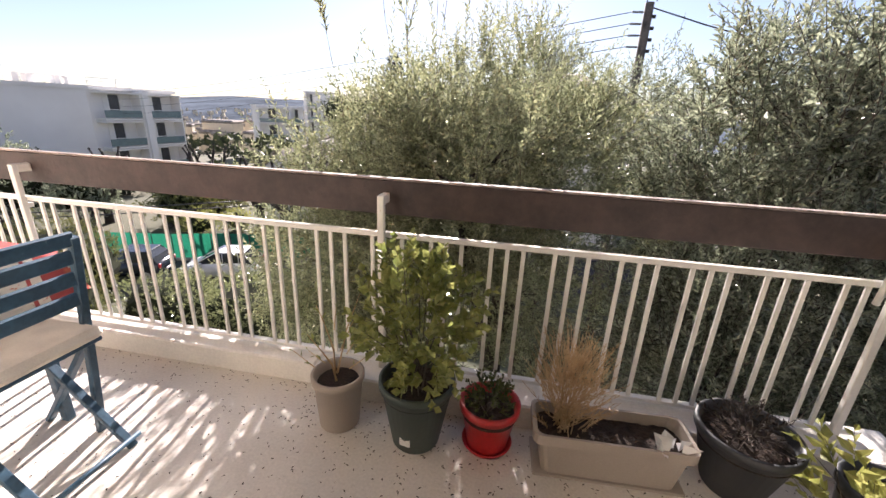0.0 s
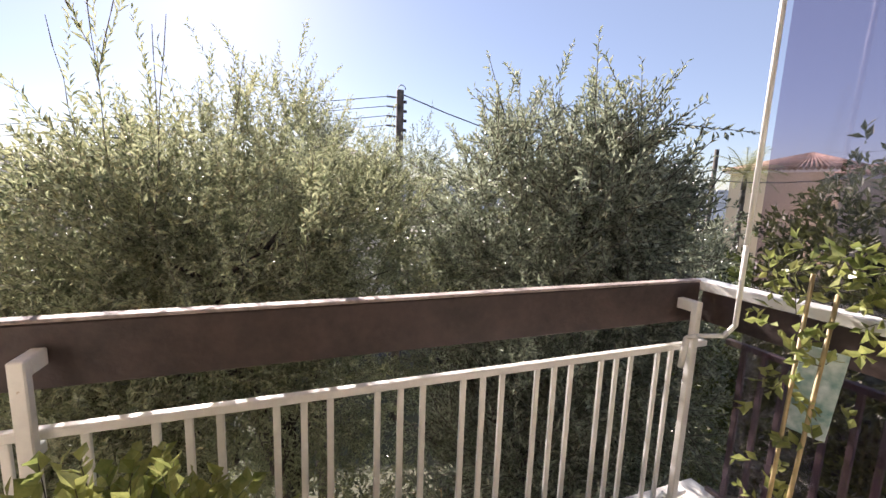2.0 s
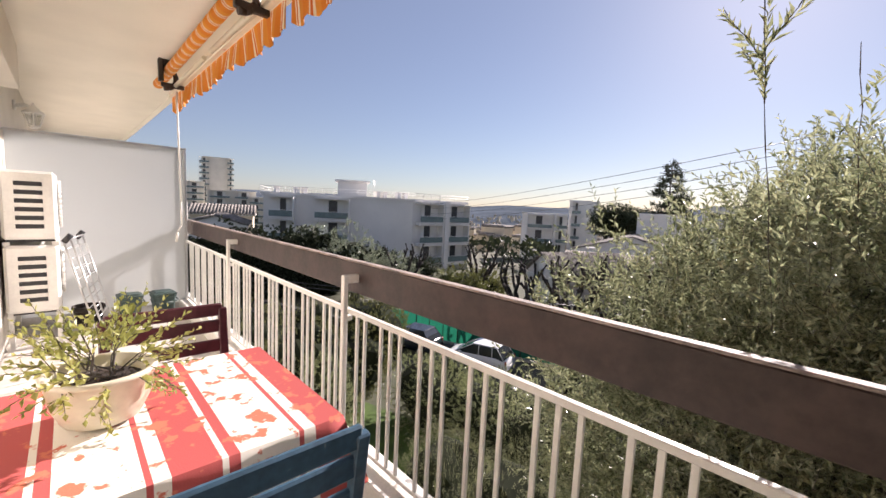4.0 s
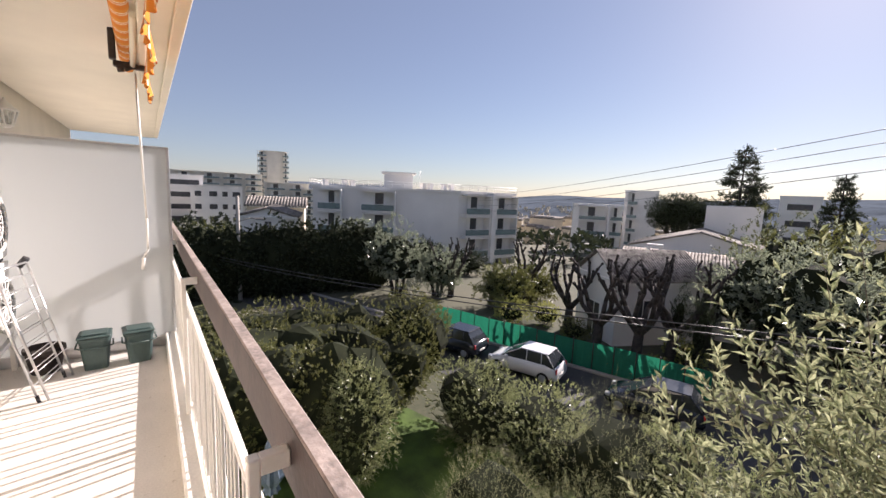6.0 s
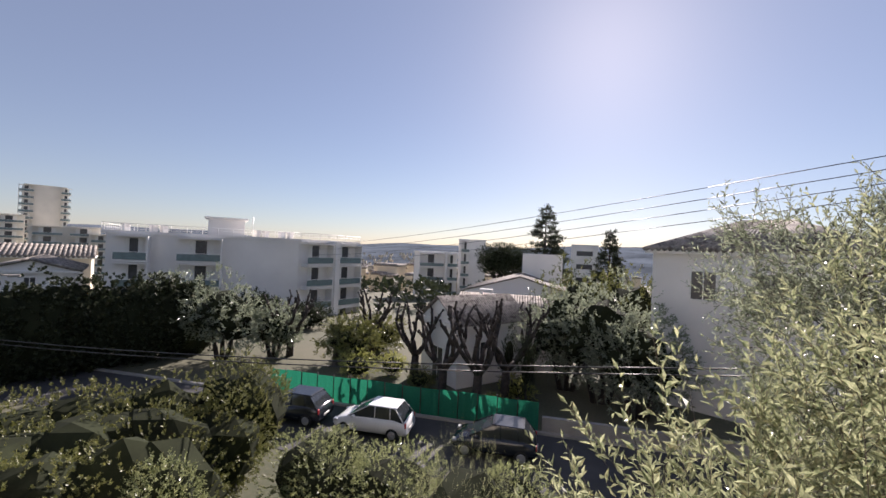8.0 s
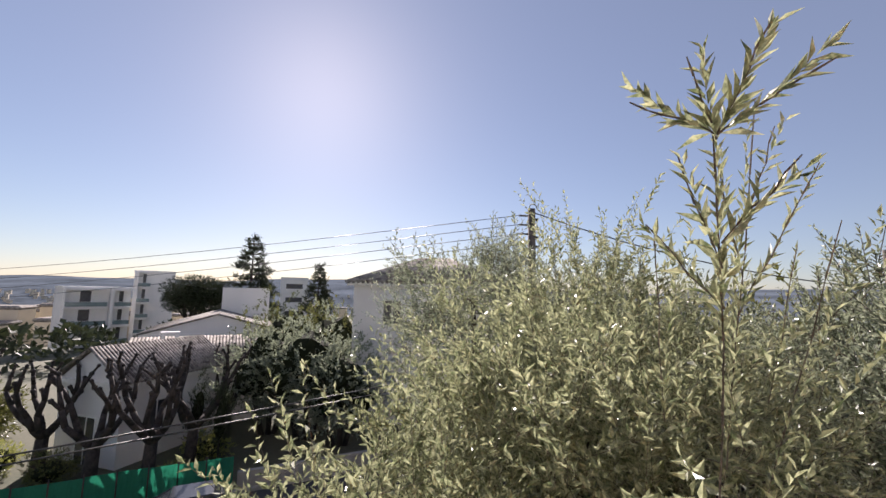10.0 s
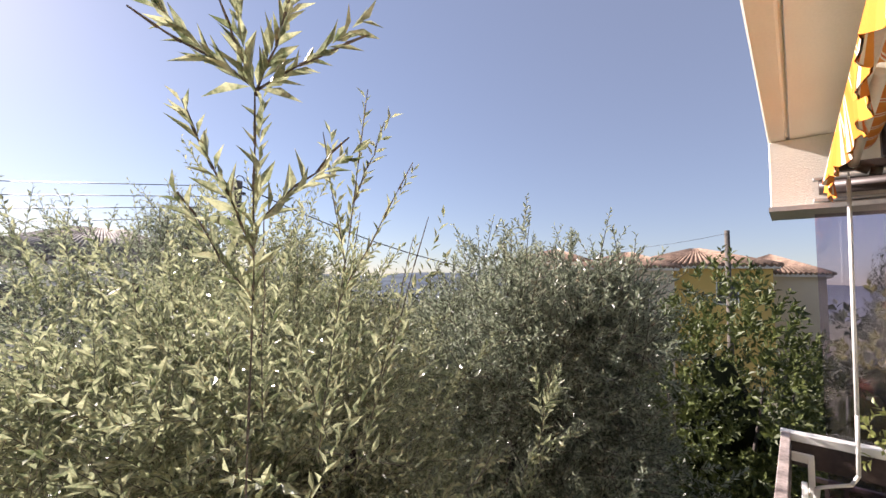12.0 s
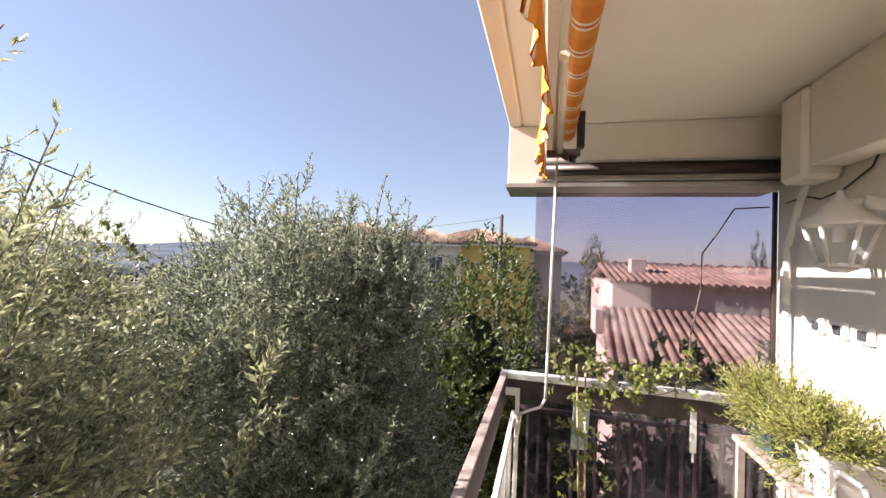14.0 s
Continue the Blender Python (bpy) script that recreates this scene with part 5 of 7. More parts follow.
def olive_tree(x, y, z0, crowns, n, leaf, seed, label, mat="olive", per=17, sprigs=(), leaders=(), trunk_r=0.12, slim=0.33, shoot=0.30, shell=0.6):
    """An olive: forked trunk, crown of leafy shoots in several uneven lobes (centre, radii, weight), long sprigs on top."""
    rng, pr = np.random.default_rng(seed), random.Random(seed)
    top = empty("olive_tree", x, y, z0)
    b = Build()
    tips = []
    c0 = Vector(crowns[0][0])
    foot = Vector((0, 0, 0))
    fork = Vector((c0.x * 0.5, c0.y * 0.5, max(1.2, c0.z * 0.5)))
    b.rod(foot - Vector((0, 0, 0.3)), foot + (fork - foot) * 0.5 + Vector((0.1, 0.05, 0)), trunk_r * 1.25, trunk_r, 10).rod(foot + (fork - foot) * 0.5 + Vector((0.1, 0.05, 0)), fork, trunk_r, trunk_r * 0.85, 10)
    for c, r, w in crowns:
        c = Vector(c)
        mid = fork.lerp(c, 0.5) + Vector((pr.uniform(-0.2, 0.2), pr.uniform(-0.2, 0.2), 0))
        b.rod(fork, mid, trunk_r * 0.65, trunk_r * 0.5, 8).rod(mid, c, trunk_r * 0.5, trunk_r * 0.34, 8)
        for i in range(6):
            a = 6.28 * i / 6 + pr.uniform(-0.4, 0.4)
            limb(b, c.lerp(mid, 0.3 * (i % 3)), Vector((math.cos(a) * r[0], math.sin(a) * r[1], r[2] * pr.uniform(-0.1, 0.9))), min(r) * 0.55, trunk_r * 0.16, 1, pr, tips)
    b.done("trunk", M["barkdark"], top)
    bases, aims = [], []
    tot = sum(w for *_, w in crowns)
    for c, r, w in crowns:
        k = int(n * w / tot)
        p, d = lumps(rng, c, r, k, shell, 0.3)
        hub = p[rng.integers(0, k, max(8, k // 16))]
        pick = rng.integers(0, len(hub), k)
        p = hub[pick] + rng.normal(0, 0.105 * min(1.6, leaf / 0.064), (k, 3))
        d = unit(p - np.asarray(c))
        bases.append(p)
        aims.append(d * 0.8 + np.array([0, 0, 0.4]) + rng.normal(0, 0.55, (k, 3)))
    bases, aims = np.concatenate(bases), np.concatenate(aims)
    ln = shoot * rng.uniform(0.5, 1.5, len(bases))
    parts = [shoots(rng, bases, aims, ln, per, leaf, slim, 0.78)]
    st = [(parts[0][5], parts[0][6], 0.0014 if leaf < 0.08 else 0.004)]
    for a, c, side in sprigs:            # long leading shoots with side twigs
        a, c = np.array(a, float), np.array(c, float)
        d = c - a
        q = np.linspace(0, 1, 9)
        wob = rng.normal(0, 0.010, (9, 3))
        line = a + d * q[:, None] + wob
        st.append((line[:-1], line[1:], 0.0028))
        bs = a + d * rng.uniform(0.15, 0.95, (side, 1)) + rng.normal(0, 0.012, (side, 3))
        parts.append(shoots(rng, bs, unit(d[None]) * 1.0 + rng.normal(0, 0.42, (side, 3)), np.linalg.norm(d) * rng.uniform(0.14, 0.36, side), 13, leaf * 0.85, slim, 0.62))
        st.append((parts[-1][5], parts[-1][6], 0.0014))
        parts.append(shoots(rng, a[None], d[None], np.array([np.linalg.norm(d)]), 50, leaf * 0.9, slim, 0.7))
    for a, c, count in leaders:          # thin stems with single leaves, each leaf clear of the next
        a, c = np.array(a, float), np.array(c, float)
        d = c - a
        q = np.linspace(0, 1, 6)
        line = a + d * q[:, None] + rng.normal(0, 0.003, (6, 3)) * np.sin(np.pi * q)[:, None]
        st.append((line[:-1], line[1:], 0.0024))
        parts.append(shoots(rng, a[None], d[None], np.array([np.linalg.norm(d)]), int(count * 2.1), 0.058, 0.25, 0.62))
    vs, fs, o = [], [], 0
    for lp, ax, sd, ll, lw, *_ in parts:
        v, f = blades(lp, ax, sd, ll, lw)
        vs.append(v)
        fs.append(f + o)
        o += len(v)
    tagged(bare("leaves", np.concatenate(vs), np.concatenate(fs), M[mat], top), kind="stuff")
    vs, fs, o = [], [], 0
    for a, c, r in st:
        v, f = stems(a, c, r)
        vs.append(v)
        fs.append(f + o)
        o += len(v)
    tagged(bare("twigs", np.concatenate(vs), np.concatenate(fs), M["bark"], top), kind="stuff")
    return tagged(top, label, "tree")


# the olive that leans over the railing; heights are from its foot at z = -7
olive_tree(1.1, 2.6, -7.0,
           [((0.0, 0.0, 6.9), (1.45, 1.25, 1.75), 5), ((-0.75, -0.75, 7.2), (0.85, 0.85, 1.3), 3.2), ((-0.4, -1.1, 7.75), (0.75, 0.6, 0.75), 2.2), ((0.4, 0.1, 8.0), (1.0, 0.85, 0.75), 2.2), ((-1.44, -1.0, 6.95), (0.58, 0.65, 1.1), 3.0), ((-1.1, -0.9, 7.1), (0.6, 0.6, 1.1), 1.6), ((-0.2, -0.5, 7.9), (0.9, 0.8, 0.8), 2.0), ((0.2, -0.6, 5.2), (1.3, 1.1, 1.2), 2)],
           9000, 0.066, 41, "grey-green olive tree leaning over the balcony railing",
           sprigs=[((-0.3, -0.9, 8.3), (-0.2, -0.8, 8.95), 8), ((0.3, -0.4, 8.3), (0.4, -0.3, 8.85), 8), ((0.6, -0.9, 7.8), (0.9, -1.2, 8.4), 9), ((0.07, -1.89, 7.9), (0.12, -2.0, 8.45), 9),
                   ((-0.3, -1.5, 7.6), (-0.1, -1.9, 8.2), 8), ((-1.3, -0.9, 7.8), (-1.4, -1.0, 8.3), 7)],
           leaders=[((-0.9, -1.95, 7.95), (-0.976, -2.091, 8.673), 26), ((-0.976, -2.091, 8.673), (-1.006, -2.123, 9.01), 20), ((-1.006, -2.13, 9.01), (-0.998, -2.222, 9.141), 14), ((-1.006, -2.13, 9.01), (-1.145, -2.107, 9.063), 13),
                    ((-1.006, -2.13, 9.002), (-1.082, -2.161, 9.118), 10), ((-1.006, -2.13, 9.01), (-0.911, -2.243, 9.089), 12), ((-0.986, -2.107, 8.792), (-1.095, -2.149, 8.96), 11), ((-0.986, -2.107, 8.834), (-0.877, -2.157, 8.977), 11),
                    ((-0.978, -2.098, 8.725), (-1.062, -2.023, 8.876), 10), ((-0.63, -1.72, 8.3), (-0.626, -1.86, 9.244), 30), ((-0.63, -1.78, 8.7), (-0.493, -1.895, 9.08), 16), ((-0.63, -1.8, 8.8), (-0.74, -1.85, 9.1), 14),
                    ((-0.628, -1.82, 8.95), (-0.55, -1.84, 9.19), 10), ((-0.5, -1.7, 8.2), (-0.38, -1.85, 8.95), 20), ((-0.75, -1.65, 8.4), (-0.8, -1.7, 8.93), 20), ((-0.5, -1.6, 8.4), (-0.48, -1.65, 8.97), 20), ((-0.25, -1.5, 8.4), (-0.15, -1.55, 8.93), 20)])
olive_tree(3.4, 2.1, -7.0,
           [((0.0, 0.0, 7.2), (1.25, 1.15, 1.75), 5), ((-0.1, -0.6, 8.2), (0.75, 0.75, 0.65), 2.0), ((0.7, -0.5, 6.6), (0.9, 0.8, 1.3), 2), ((-0.6, -0.8, 6.3), (0.8, 0.7, 1.1), 2)],
           6500, 0.080, 43, "dark grey-green olive tree beyond the balcony corner", mat="olivefar",
           sprigs=[((-0.1, -0.6, 8.6), (-0.15, -0.7, 9.2), 12), ((0.2, -0.5, 8.4), (0.3, -0.5, 8.9), 9), ((-0.6, -0.5, 8.1), (-0.7, -0.6, 8.6), 9), ((-1.0, -1.2, 7.1), (-1.1, -1.5, 7.75), 9), ((0.6, -0.7, 8.0), (0.9, -0.8, 8.6), 8)])
olive_tree(1.5, 6.6, -7.0, [((0.0, 0.0, 7.3), (1.8, 1.5, 2.4), 4), ((-0.4, -0.2, 8.6), (1.1, 1.0, 0.9), 2), ((1.6, 0.4, 7.6), (1.3, 1.2, 1.7), 2)],
           2600, 0.11, 45, "grey-green olive tree in the neighbouring garden", mat="olivefar", per=12, shoot=0.42)
olive_tree(6.2, 5.2, -7.0, [((0.0, 0.0, 6.6), (1.9, 1.7, 2.2), 4), ((1.5, -0.6, 7.0), (1.2, 1.1, 1.4), 2)], 1800, 0.11, 46, "olive tree standing beyond the garden corner", mat="olivefar", per=12, shoot=0.42)


def bush(name, x, y, z0, lobes, n, leaf, slim, mat, label, seed, per=8, length=0.16, upness=0.4, cat="bush", shell=0.42, core=True, trunk=0.0, fill=0.57):
    """A shrub or hedge: leafy shoots over dark inner bodies that stand for inner shade. lobes: (centre, radii)."""
    rng = np.random.default_rng(seed)
    top = empty(name, x, y, z0)
    tot = sum(r[0] * r[1] + r[0] * r[2] + r[1] * r[2] for _, r in lobes)
    vs, fs, o = [], [], 0
    for c, r in lobes:
        k = int(n * (r[0] * r[1] + r[0] * r[2] + r[1] * r[2]) / tot)
        p, d = lumps(rng, c, r, k, shell, 0.26)
        q = shoots(rng, p, d + np.array([0, 0, upness]) + rng.normal(0, 0.3, (k, 3)), length * rng.uniform(0.5, 1.5, k), per, leaf, slim, 0.75)
        v, f = blades(*q[:5])
        vs.append(v)
        fs.append(f + o)
        o += len(v)
    tagged(bare("leaves", np.concatenate(vs), np.concatenate(fs), M[mat], top), kind="stuff")
    b, inner = Build(), Build()
    for c, r in lobes:
        c = Vector(c)
        if trunk:
            b.rod((c.x * 0.3, c.y * 0.3, -0.2), c, trunk, trunk * 0.5, 8)
        # solid dark body: shade between the leaves put in as a shape
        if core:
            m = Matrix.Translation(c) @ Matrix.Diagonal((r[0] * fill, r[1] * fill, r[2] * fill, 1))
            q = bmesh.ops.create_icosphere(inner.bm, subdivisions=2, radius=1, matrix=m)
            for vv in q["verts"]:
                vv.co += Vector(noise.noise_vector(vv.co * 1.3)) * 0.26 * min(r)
        for i in range(5):
            a = i * 1.26
            b.rod((c.x * 0.5, c.y * 0.5, 0.0 if not trunk else c.z * 0.6), c + Vector((math.cos(a) * r[0], math.sin(a) * r[1], 0.4 * r[2])) * 0.8, 0.03 + trunk * 0.3, 0.008, 5)
    tagged(inner.done("inner_shade_body", M["inner"], top), "dark body put in as shade inside the foliage", kind="stuff")
    tagged(b.done("branches", M["barkdark"], top), "dark inner branches", kind="stuff")
    return tagged(top, label, cat)


def B(az, d, ztop):
    p = polar(az, d)
    return p[0], p[1]


# glossy dark tree by the balcony end
bush("magnolia_tree", 6.3, 0.75, -7.0, [((0, 0, 7.2), (1.15, 1.05, 1.5)), ((0.1, 0.1, 5.7), (1.4, 1.3, 1.5)), ((-0.5, 0.2, 6.6), (0.9, 0.9, 1.1))], 3600, 0.13, 0.45, "laurel", "dark glossy-leaved evergreen tree beyond the balcony end", 51, per=7, length=0.2, cat="tree", trunk=0.12, fill=0.42)
# garden hedges and shrubs
_x, _y = B(75, 15.5, 0)
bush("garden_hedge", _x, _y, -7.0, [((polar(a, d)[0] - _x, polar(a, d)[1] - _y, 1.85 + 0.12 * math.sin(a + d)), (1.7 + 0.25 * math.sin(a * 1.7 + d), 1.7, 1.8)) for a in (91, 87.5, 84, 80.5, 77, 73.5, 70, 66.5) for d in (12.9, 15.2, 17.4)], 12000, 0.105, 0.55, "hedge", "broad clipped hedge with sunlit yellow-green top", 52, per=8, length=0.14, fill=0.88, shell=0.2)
_x, _y = B(57.5, 17.5, 0)
bush("round_shrub", _x, _y, -7.0, [((0, 0, 2.0), (1.9, 1.7, 1.9)), ((1.2, -1.6, 1.6), (1.5, 1.5, 1.6))], 3000, 0.10, 0.55, "hedge", "rounded clipped evergreen shrub by the lane", 53, fill=0.86, shell=0.22)
for _i, (_az, _d, _zt, _r, _mat, _lf, _sl, _lab) in enumerate((
        (48, 13.6, -4.25, 1.7, "shrub", 0.085, 0.45, "broad-leaved sunlit shrub between garden and lane"), (38, 12.2, -4.6, 1.7, "shrub", 0.085, 0.45, "broad-leaved shrub between garden and lane"),
        (28, 10.6, -3.9, 1.5, "needle", 0.07, 0.12, "feathery needle-leaved shrub by the lane"), (22, 11.2, -4.3, 1.4, "shrub", 0.08, 0.45, "broad-leaved shrub beside the lane wall"),
        (45, 8.2, -4.4, 1.35, "needle", 0.07, 0.12, "feathery needle-leaved shrub on the lawn edge"), (33, 7.6, -4.5, 1.35, "needle", 0.07, 0.12, "feathery grey-green shrub on the lawn edge"),
        (20, 7.6, -4.2, 1.3, "needle", 0.07, 0.12, "feathery grey-green shrub below the olive tree"), (66, 11.4, -3.3, 1.0, "shrub", 0.09, 0.45, "glossy bush with bright sunlit leaves in the garden"),
        (12, 10.5, -4.6, 1.5, "shrub", 0.08, 0.45, "broad-leaved shrub under the olive trees"))):
    _x, _y = B(_az, _d, 0)
    _h = (_zt + 7.0) / 2
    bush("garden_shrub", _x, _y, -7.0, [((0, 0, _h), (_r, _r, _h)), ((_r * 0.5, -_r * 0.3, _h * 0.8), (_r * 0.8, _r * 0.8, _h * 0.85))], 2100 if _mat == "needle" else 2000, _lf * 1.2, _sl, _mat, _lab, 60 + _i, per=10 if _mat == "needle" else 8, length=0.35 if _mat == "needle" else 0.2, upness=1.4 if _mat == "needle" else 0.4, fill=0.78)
# tall dark hedge beyond the lane
_a, _b = Vector(polar(87, 34)), Vector(polar(63, 36))
_u = _b - _a
bush("tall_hedge", _a.x, _a.y, -7.2, [((_u.x * q, _u.y * q, 2.9 + 0.2 * math.sin(q * 17)), (1.5, 1.5, 3.2)) for q in (i / 15 for i in range(16))], 9000, 0.26, 0.6, "darkleaf", "tall dark clipped hedge beyond the lane", 80, length=0.16, fill=0.86)
for _i, (_az, _d, _zt, _rr, _mt, _lb) in enumerate(((60, 33, -0.9, 2.4, "olivefar", "grey olive tree beyond the tall hedge"), (66, 37, -1.0, 2.4, "olivefar", "grey olive tree beside the tall hedge"), (54, 33, -3.0, 1.6, "olivefar", "small grey olive tree by the lane"),
                                            (13.5, 27, -0.2, 2.3, "olivefar", "silvery olive tree before the dark grove"), (9, 25.5, 0.3, 2.5, "olivefar", "dark silvery olive tree in the grove"), (4.5, 24, -1.2, 2.2, "olivefar", "silvery olive tree near the tiled house"),
                                            (12, 33, 1.0, 3.0, "hedge", "rounded green tree behind the olives"), (6, 33, 0.8, 3.0, "hedge", "rounded green tree behind the olives"), (90, 40, -2.0, 3, "hedge", "green tree beyond the next balcony"), (84, 45, -2, 2.4, "hedge", "yellow-green tree by the gabled house"),
                                            (44, 30, -3.5, 1.8, "hedge", "palm-like bushy tree in sunlight"), (40, 34, -4.3, 1.6, "hedge", "green shrub in the chapel garden"), (50, 45, -4.5, 2.2, "darkleaf", "dark tree before the white block"), (56, 48, -3.6, 2.3, "darkleaf", "dark cypress-like tree before the white block"))):
    _x, _y = B(_az, _d, 0)
    _g = level(_x, _y)
    _h = (_zt - _g)
    bush("garden_tree", _x, _y, _g, [((0, 0, _h * 0.62), (_rr, _rr, _h * 0.4)), ((_rr * 0.4, 0.3, _h * 0.45), (_rr * 0.8, _rr * 0.8, _h * 0.33)), ((-_rr * 0.5, -0.3, _h * 0.5), (_rr * 0.75, _rr * 0.75, _h * 0.34))], 620, 0.33, 0.42, _mt, _lb, 90 + _i, per=6, length=0.45, cat="tree", trunk=0.18, shell=0.5)


def conifer(x, y, z0, h, r, label, seed):
    rng = np.random.default_rng(seed)
    top = empty("cedar_tree", x, y, z0)
    b = Build().rod((0, 0, -0.3), (0, 0, h), 0.35, 0.05, 8)
    bases, aims = [], []
    for k in range(17):
        zz = h * (0.22 + 0.77 * k / 17)
        rr = r * (1 - (k / 17) ** 1.2) * rng.uniform(0.7, 1.15) + 0.3
        for i in range(7):
            a = rng.uniform(0, 6.28)
            d = np.array([math.cos(a), math.sin(a), rng.uniform(-0.05, 0.22)])
            b.rod((0, 0, zz), tuple(np.array([0, 0, zz]) + d * rr), 0.08, 0.02, 4)
            m = max(5, int(rr * 6))
            t = rng.uniform(0.25, 1, (m, 1))
            bases.append(np.array([0, 0, zz]) + d * rr * t + rng.normal(0, 0.16, (m, 3)))
            aims.append(np.repeat(d[None], m, 0) + rng.normal(0, 0.6, (m, 3)))
    b.done("trunk", M["barkdark"], top)
    bases, aims = np.concatenate(bases), np.concatenate(aims)
    q = shoots(rng, bases, aims, rng.uniform(0.4, 1.0, len(bases)), 7, 0.55, 0.3, 0.7)
    v, f = blades(*q[:5])
    tagged(bare("needles", v, f, M["darkleaf"], top), kind="stuff")
    tagged(top, label, "tree")


conifer(-23.7, 76.8, -9.0, 21.0, 6.4, "tall dark cedar tree with tiered branches", 5)
conifer(-12.9, 84.1, -9.0, 16.4, 3.4, "smaller dark conifer on the skyline", 6)
_x, _y = B(22.6, 70, 0)
bush("umbrella_pine", _x, _y, -9.0, [((0, 0, 9.8), (4.0, 3.6, 2.7)), ((2.2, 0, 9.3), (2.8, 2.6, 2.2)), ((-2.0, 0, 8.9), (2.6, 2.6, 2.2))], 3600, 0.3, 0.3, "darkleaf", "dark umbrella pine on the skyline", 120, length=0.5, cat="tree", trunk=0.3)
_x, _y = 23.3, -2.75
bush("cypress_tree", _x, _y, -6.8, [((0, 0, 5.5), (0.85, 0.85, 4.8))], 900, 0.16, 0.3, "darkleaf", "dark upright cypress behind the tiled house", 121, length=0.4, upness=2.5, cat="tree", trunk=0.15)
_x, _y = B(-114, 34, 0)
bush("cypress_tree", _x, _y, -6.8, [((0, 0, 6.0), (0.6, 0.6, 5.0))], 500, 0.18, 0.3, "darkleaf", "small dark cypress on the skyline", 122, length=0.4, upness=2.5, cat="tree", trunk=0.15)
for _i, (_az, _d, _zt) in enumerate(((-93, 17, 0.6), (-97, 19, 1.0), (-60, 22, 0.5), (-52, 20, 2.2), (-45, 24, 2.0), (-70, 16, 0.0), (-82, 14, -0.6), (-36, 18, 1.6), (-27, 17, 1.2))):
    _x, _y = B(_az, _d, 0)
    _h = _zt + 7
    bush("hedge_tree", _x, _y, -7.0, [((0, 0, _h * 0.55), (2.2, 2.2, _h * 0.45)), ((1.2, 0.8, _h * 0.45), (1.8, 1.8, _h * 0.4))], 440, 0.32, 0.45, "hedge" if _i % 2 else "darkleaf", "leafy green tree among the gardens", 130 + _i, length=0.3, cat="tree", trunk=0.15)


def palm(x, y, z0, h, fr, n, label, seed):
    rng = random.Random(seed)
    top = empty("palm_tree", x, y, z0)
    b = Build()
    for i in range(8):
        b.rod((0, 0, h * i / 8), (0, 0, h * (i + 1) / 8), 0.22 - 0.008 * i, 0.19 - 0.008 * i, 9)
    b.done("trunk", M["bark"], top)
    for i in range(n):
        a, e = rng.uniform(0, 6.28), rng.uniform(-0.2, 1.3)
        fb = Build()
        p = Vector((0, 0, h))
        d = Vector((math.cos(a) * math.cos(e), math.sin(a) * math.cos(e), math.sin(e)))
        s = Vector((-math.sin(a), math.cos(a), 0))
        for k in range(9):
            q = p + d * (fr / 9)
            fb.rod(p, q, 0.02, 0.015, 4)
            w = fr * 0.22 * math.sin(math.pi * (k + 1.2) / 10.5)
            for sg in (-1, 1):
                for o in (0.2, 0.7):
                    m = p.lerp(q, o)
                    tip = m + s * sg * w + d * w * 0.5 - Vector((0, 0, 0.35 * w))
                    fb.face(m, m + d * 0.04, tip)
            p = q
            d = (d - Vector((0, 0, 0.13))).normalized()
        fb.done("frond", M["needle"], top)
    tagged(top, label, "palm")


palm(*polar(-60, 34)[:2], -4.5, 7.6, 2.3, 26, "slim palm with a round crown among villas", 3)
palm(*polar(90.5, 17)[:2], -7.0, 3.2, 2.4, 24, "low feathery palm in the garden beside the balcony", 4)
palm(*polar(46, 30)[:2], -7.0, 2.4, 1.5, 24, "small sunlit palm by the lane", 5)
palm(*polar(83, 10.5)[:2], -7.0, 0.5, 1.1, 18, "low spiky palm plant beside the parasol", 6)


def pollard(az, d, h, seed):
    """Bare pollarded plane tree with knobbly limbs."""
    rng = random.Random(seed)
    x, y, _ = polar(az, d)
    top = empty("pollarded_tree", x, y, -7.1)
    b = Build()
    b.rod((0, 0, -0.2), (0.1, 0, h * 0.35), 0.30, 0.24, 9)
    for i in range(6):
        a = 6.28 * i / 6 + rng.uniform(-0.4, 0.4)
        p, dd, r = Vector((0.1, 0, h * 0.33)), Vector((math.cos(a), math.sin(a), 1.1)).normalized(), 0.17
        for k in range(5):
            q = p + dd * h * 0.145
            b.rod(p, q, r, r * 0.86, 7)
            p, r = q, r * 0.86
            dd = (dd + Vector((rng.uniform(-0.4, 0.4), rng.uniform(-0.4, 0.4), 0.3))).normalized()
            if k > 1:
                e = (dd + Vector((rng.uniform(-1, 1), rng.uniform(-1, 1), 0.4))).normalized()
                b.rod(p, p + e * h * 0.10, r * 0.8, r * 0.7, 6)
                bmesh.ops.create_icosphere(b.bm, subdivisions=1, radius=r * 1.15, matrix=Matrix.Translation(p + e * h * 0.105))
        bmesh.ops.create_icosphere(b.bm, subdivisions=1, radius=r * 1.5, matrix=Matrix.Translation(p))
    tagged(b.done("trunk", M["barkdark"], top))
    tagged(top, "bare dark pollarded plane tree in the chapel garden", "tree", "pollarded trees")


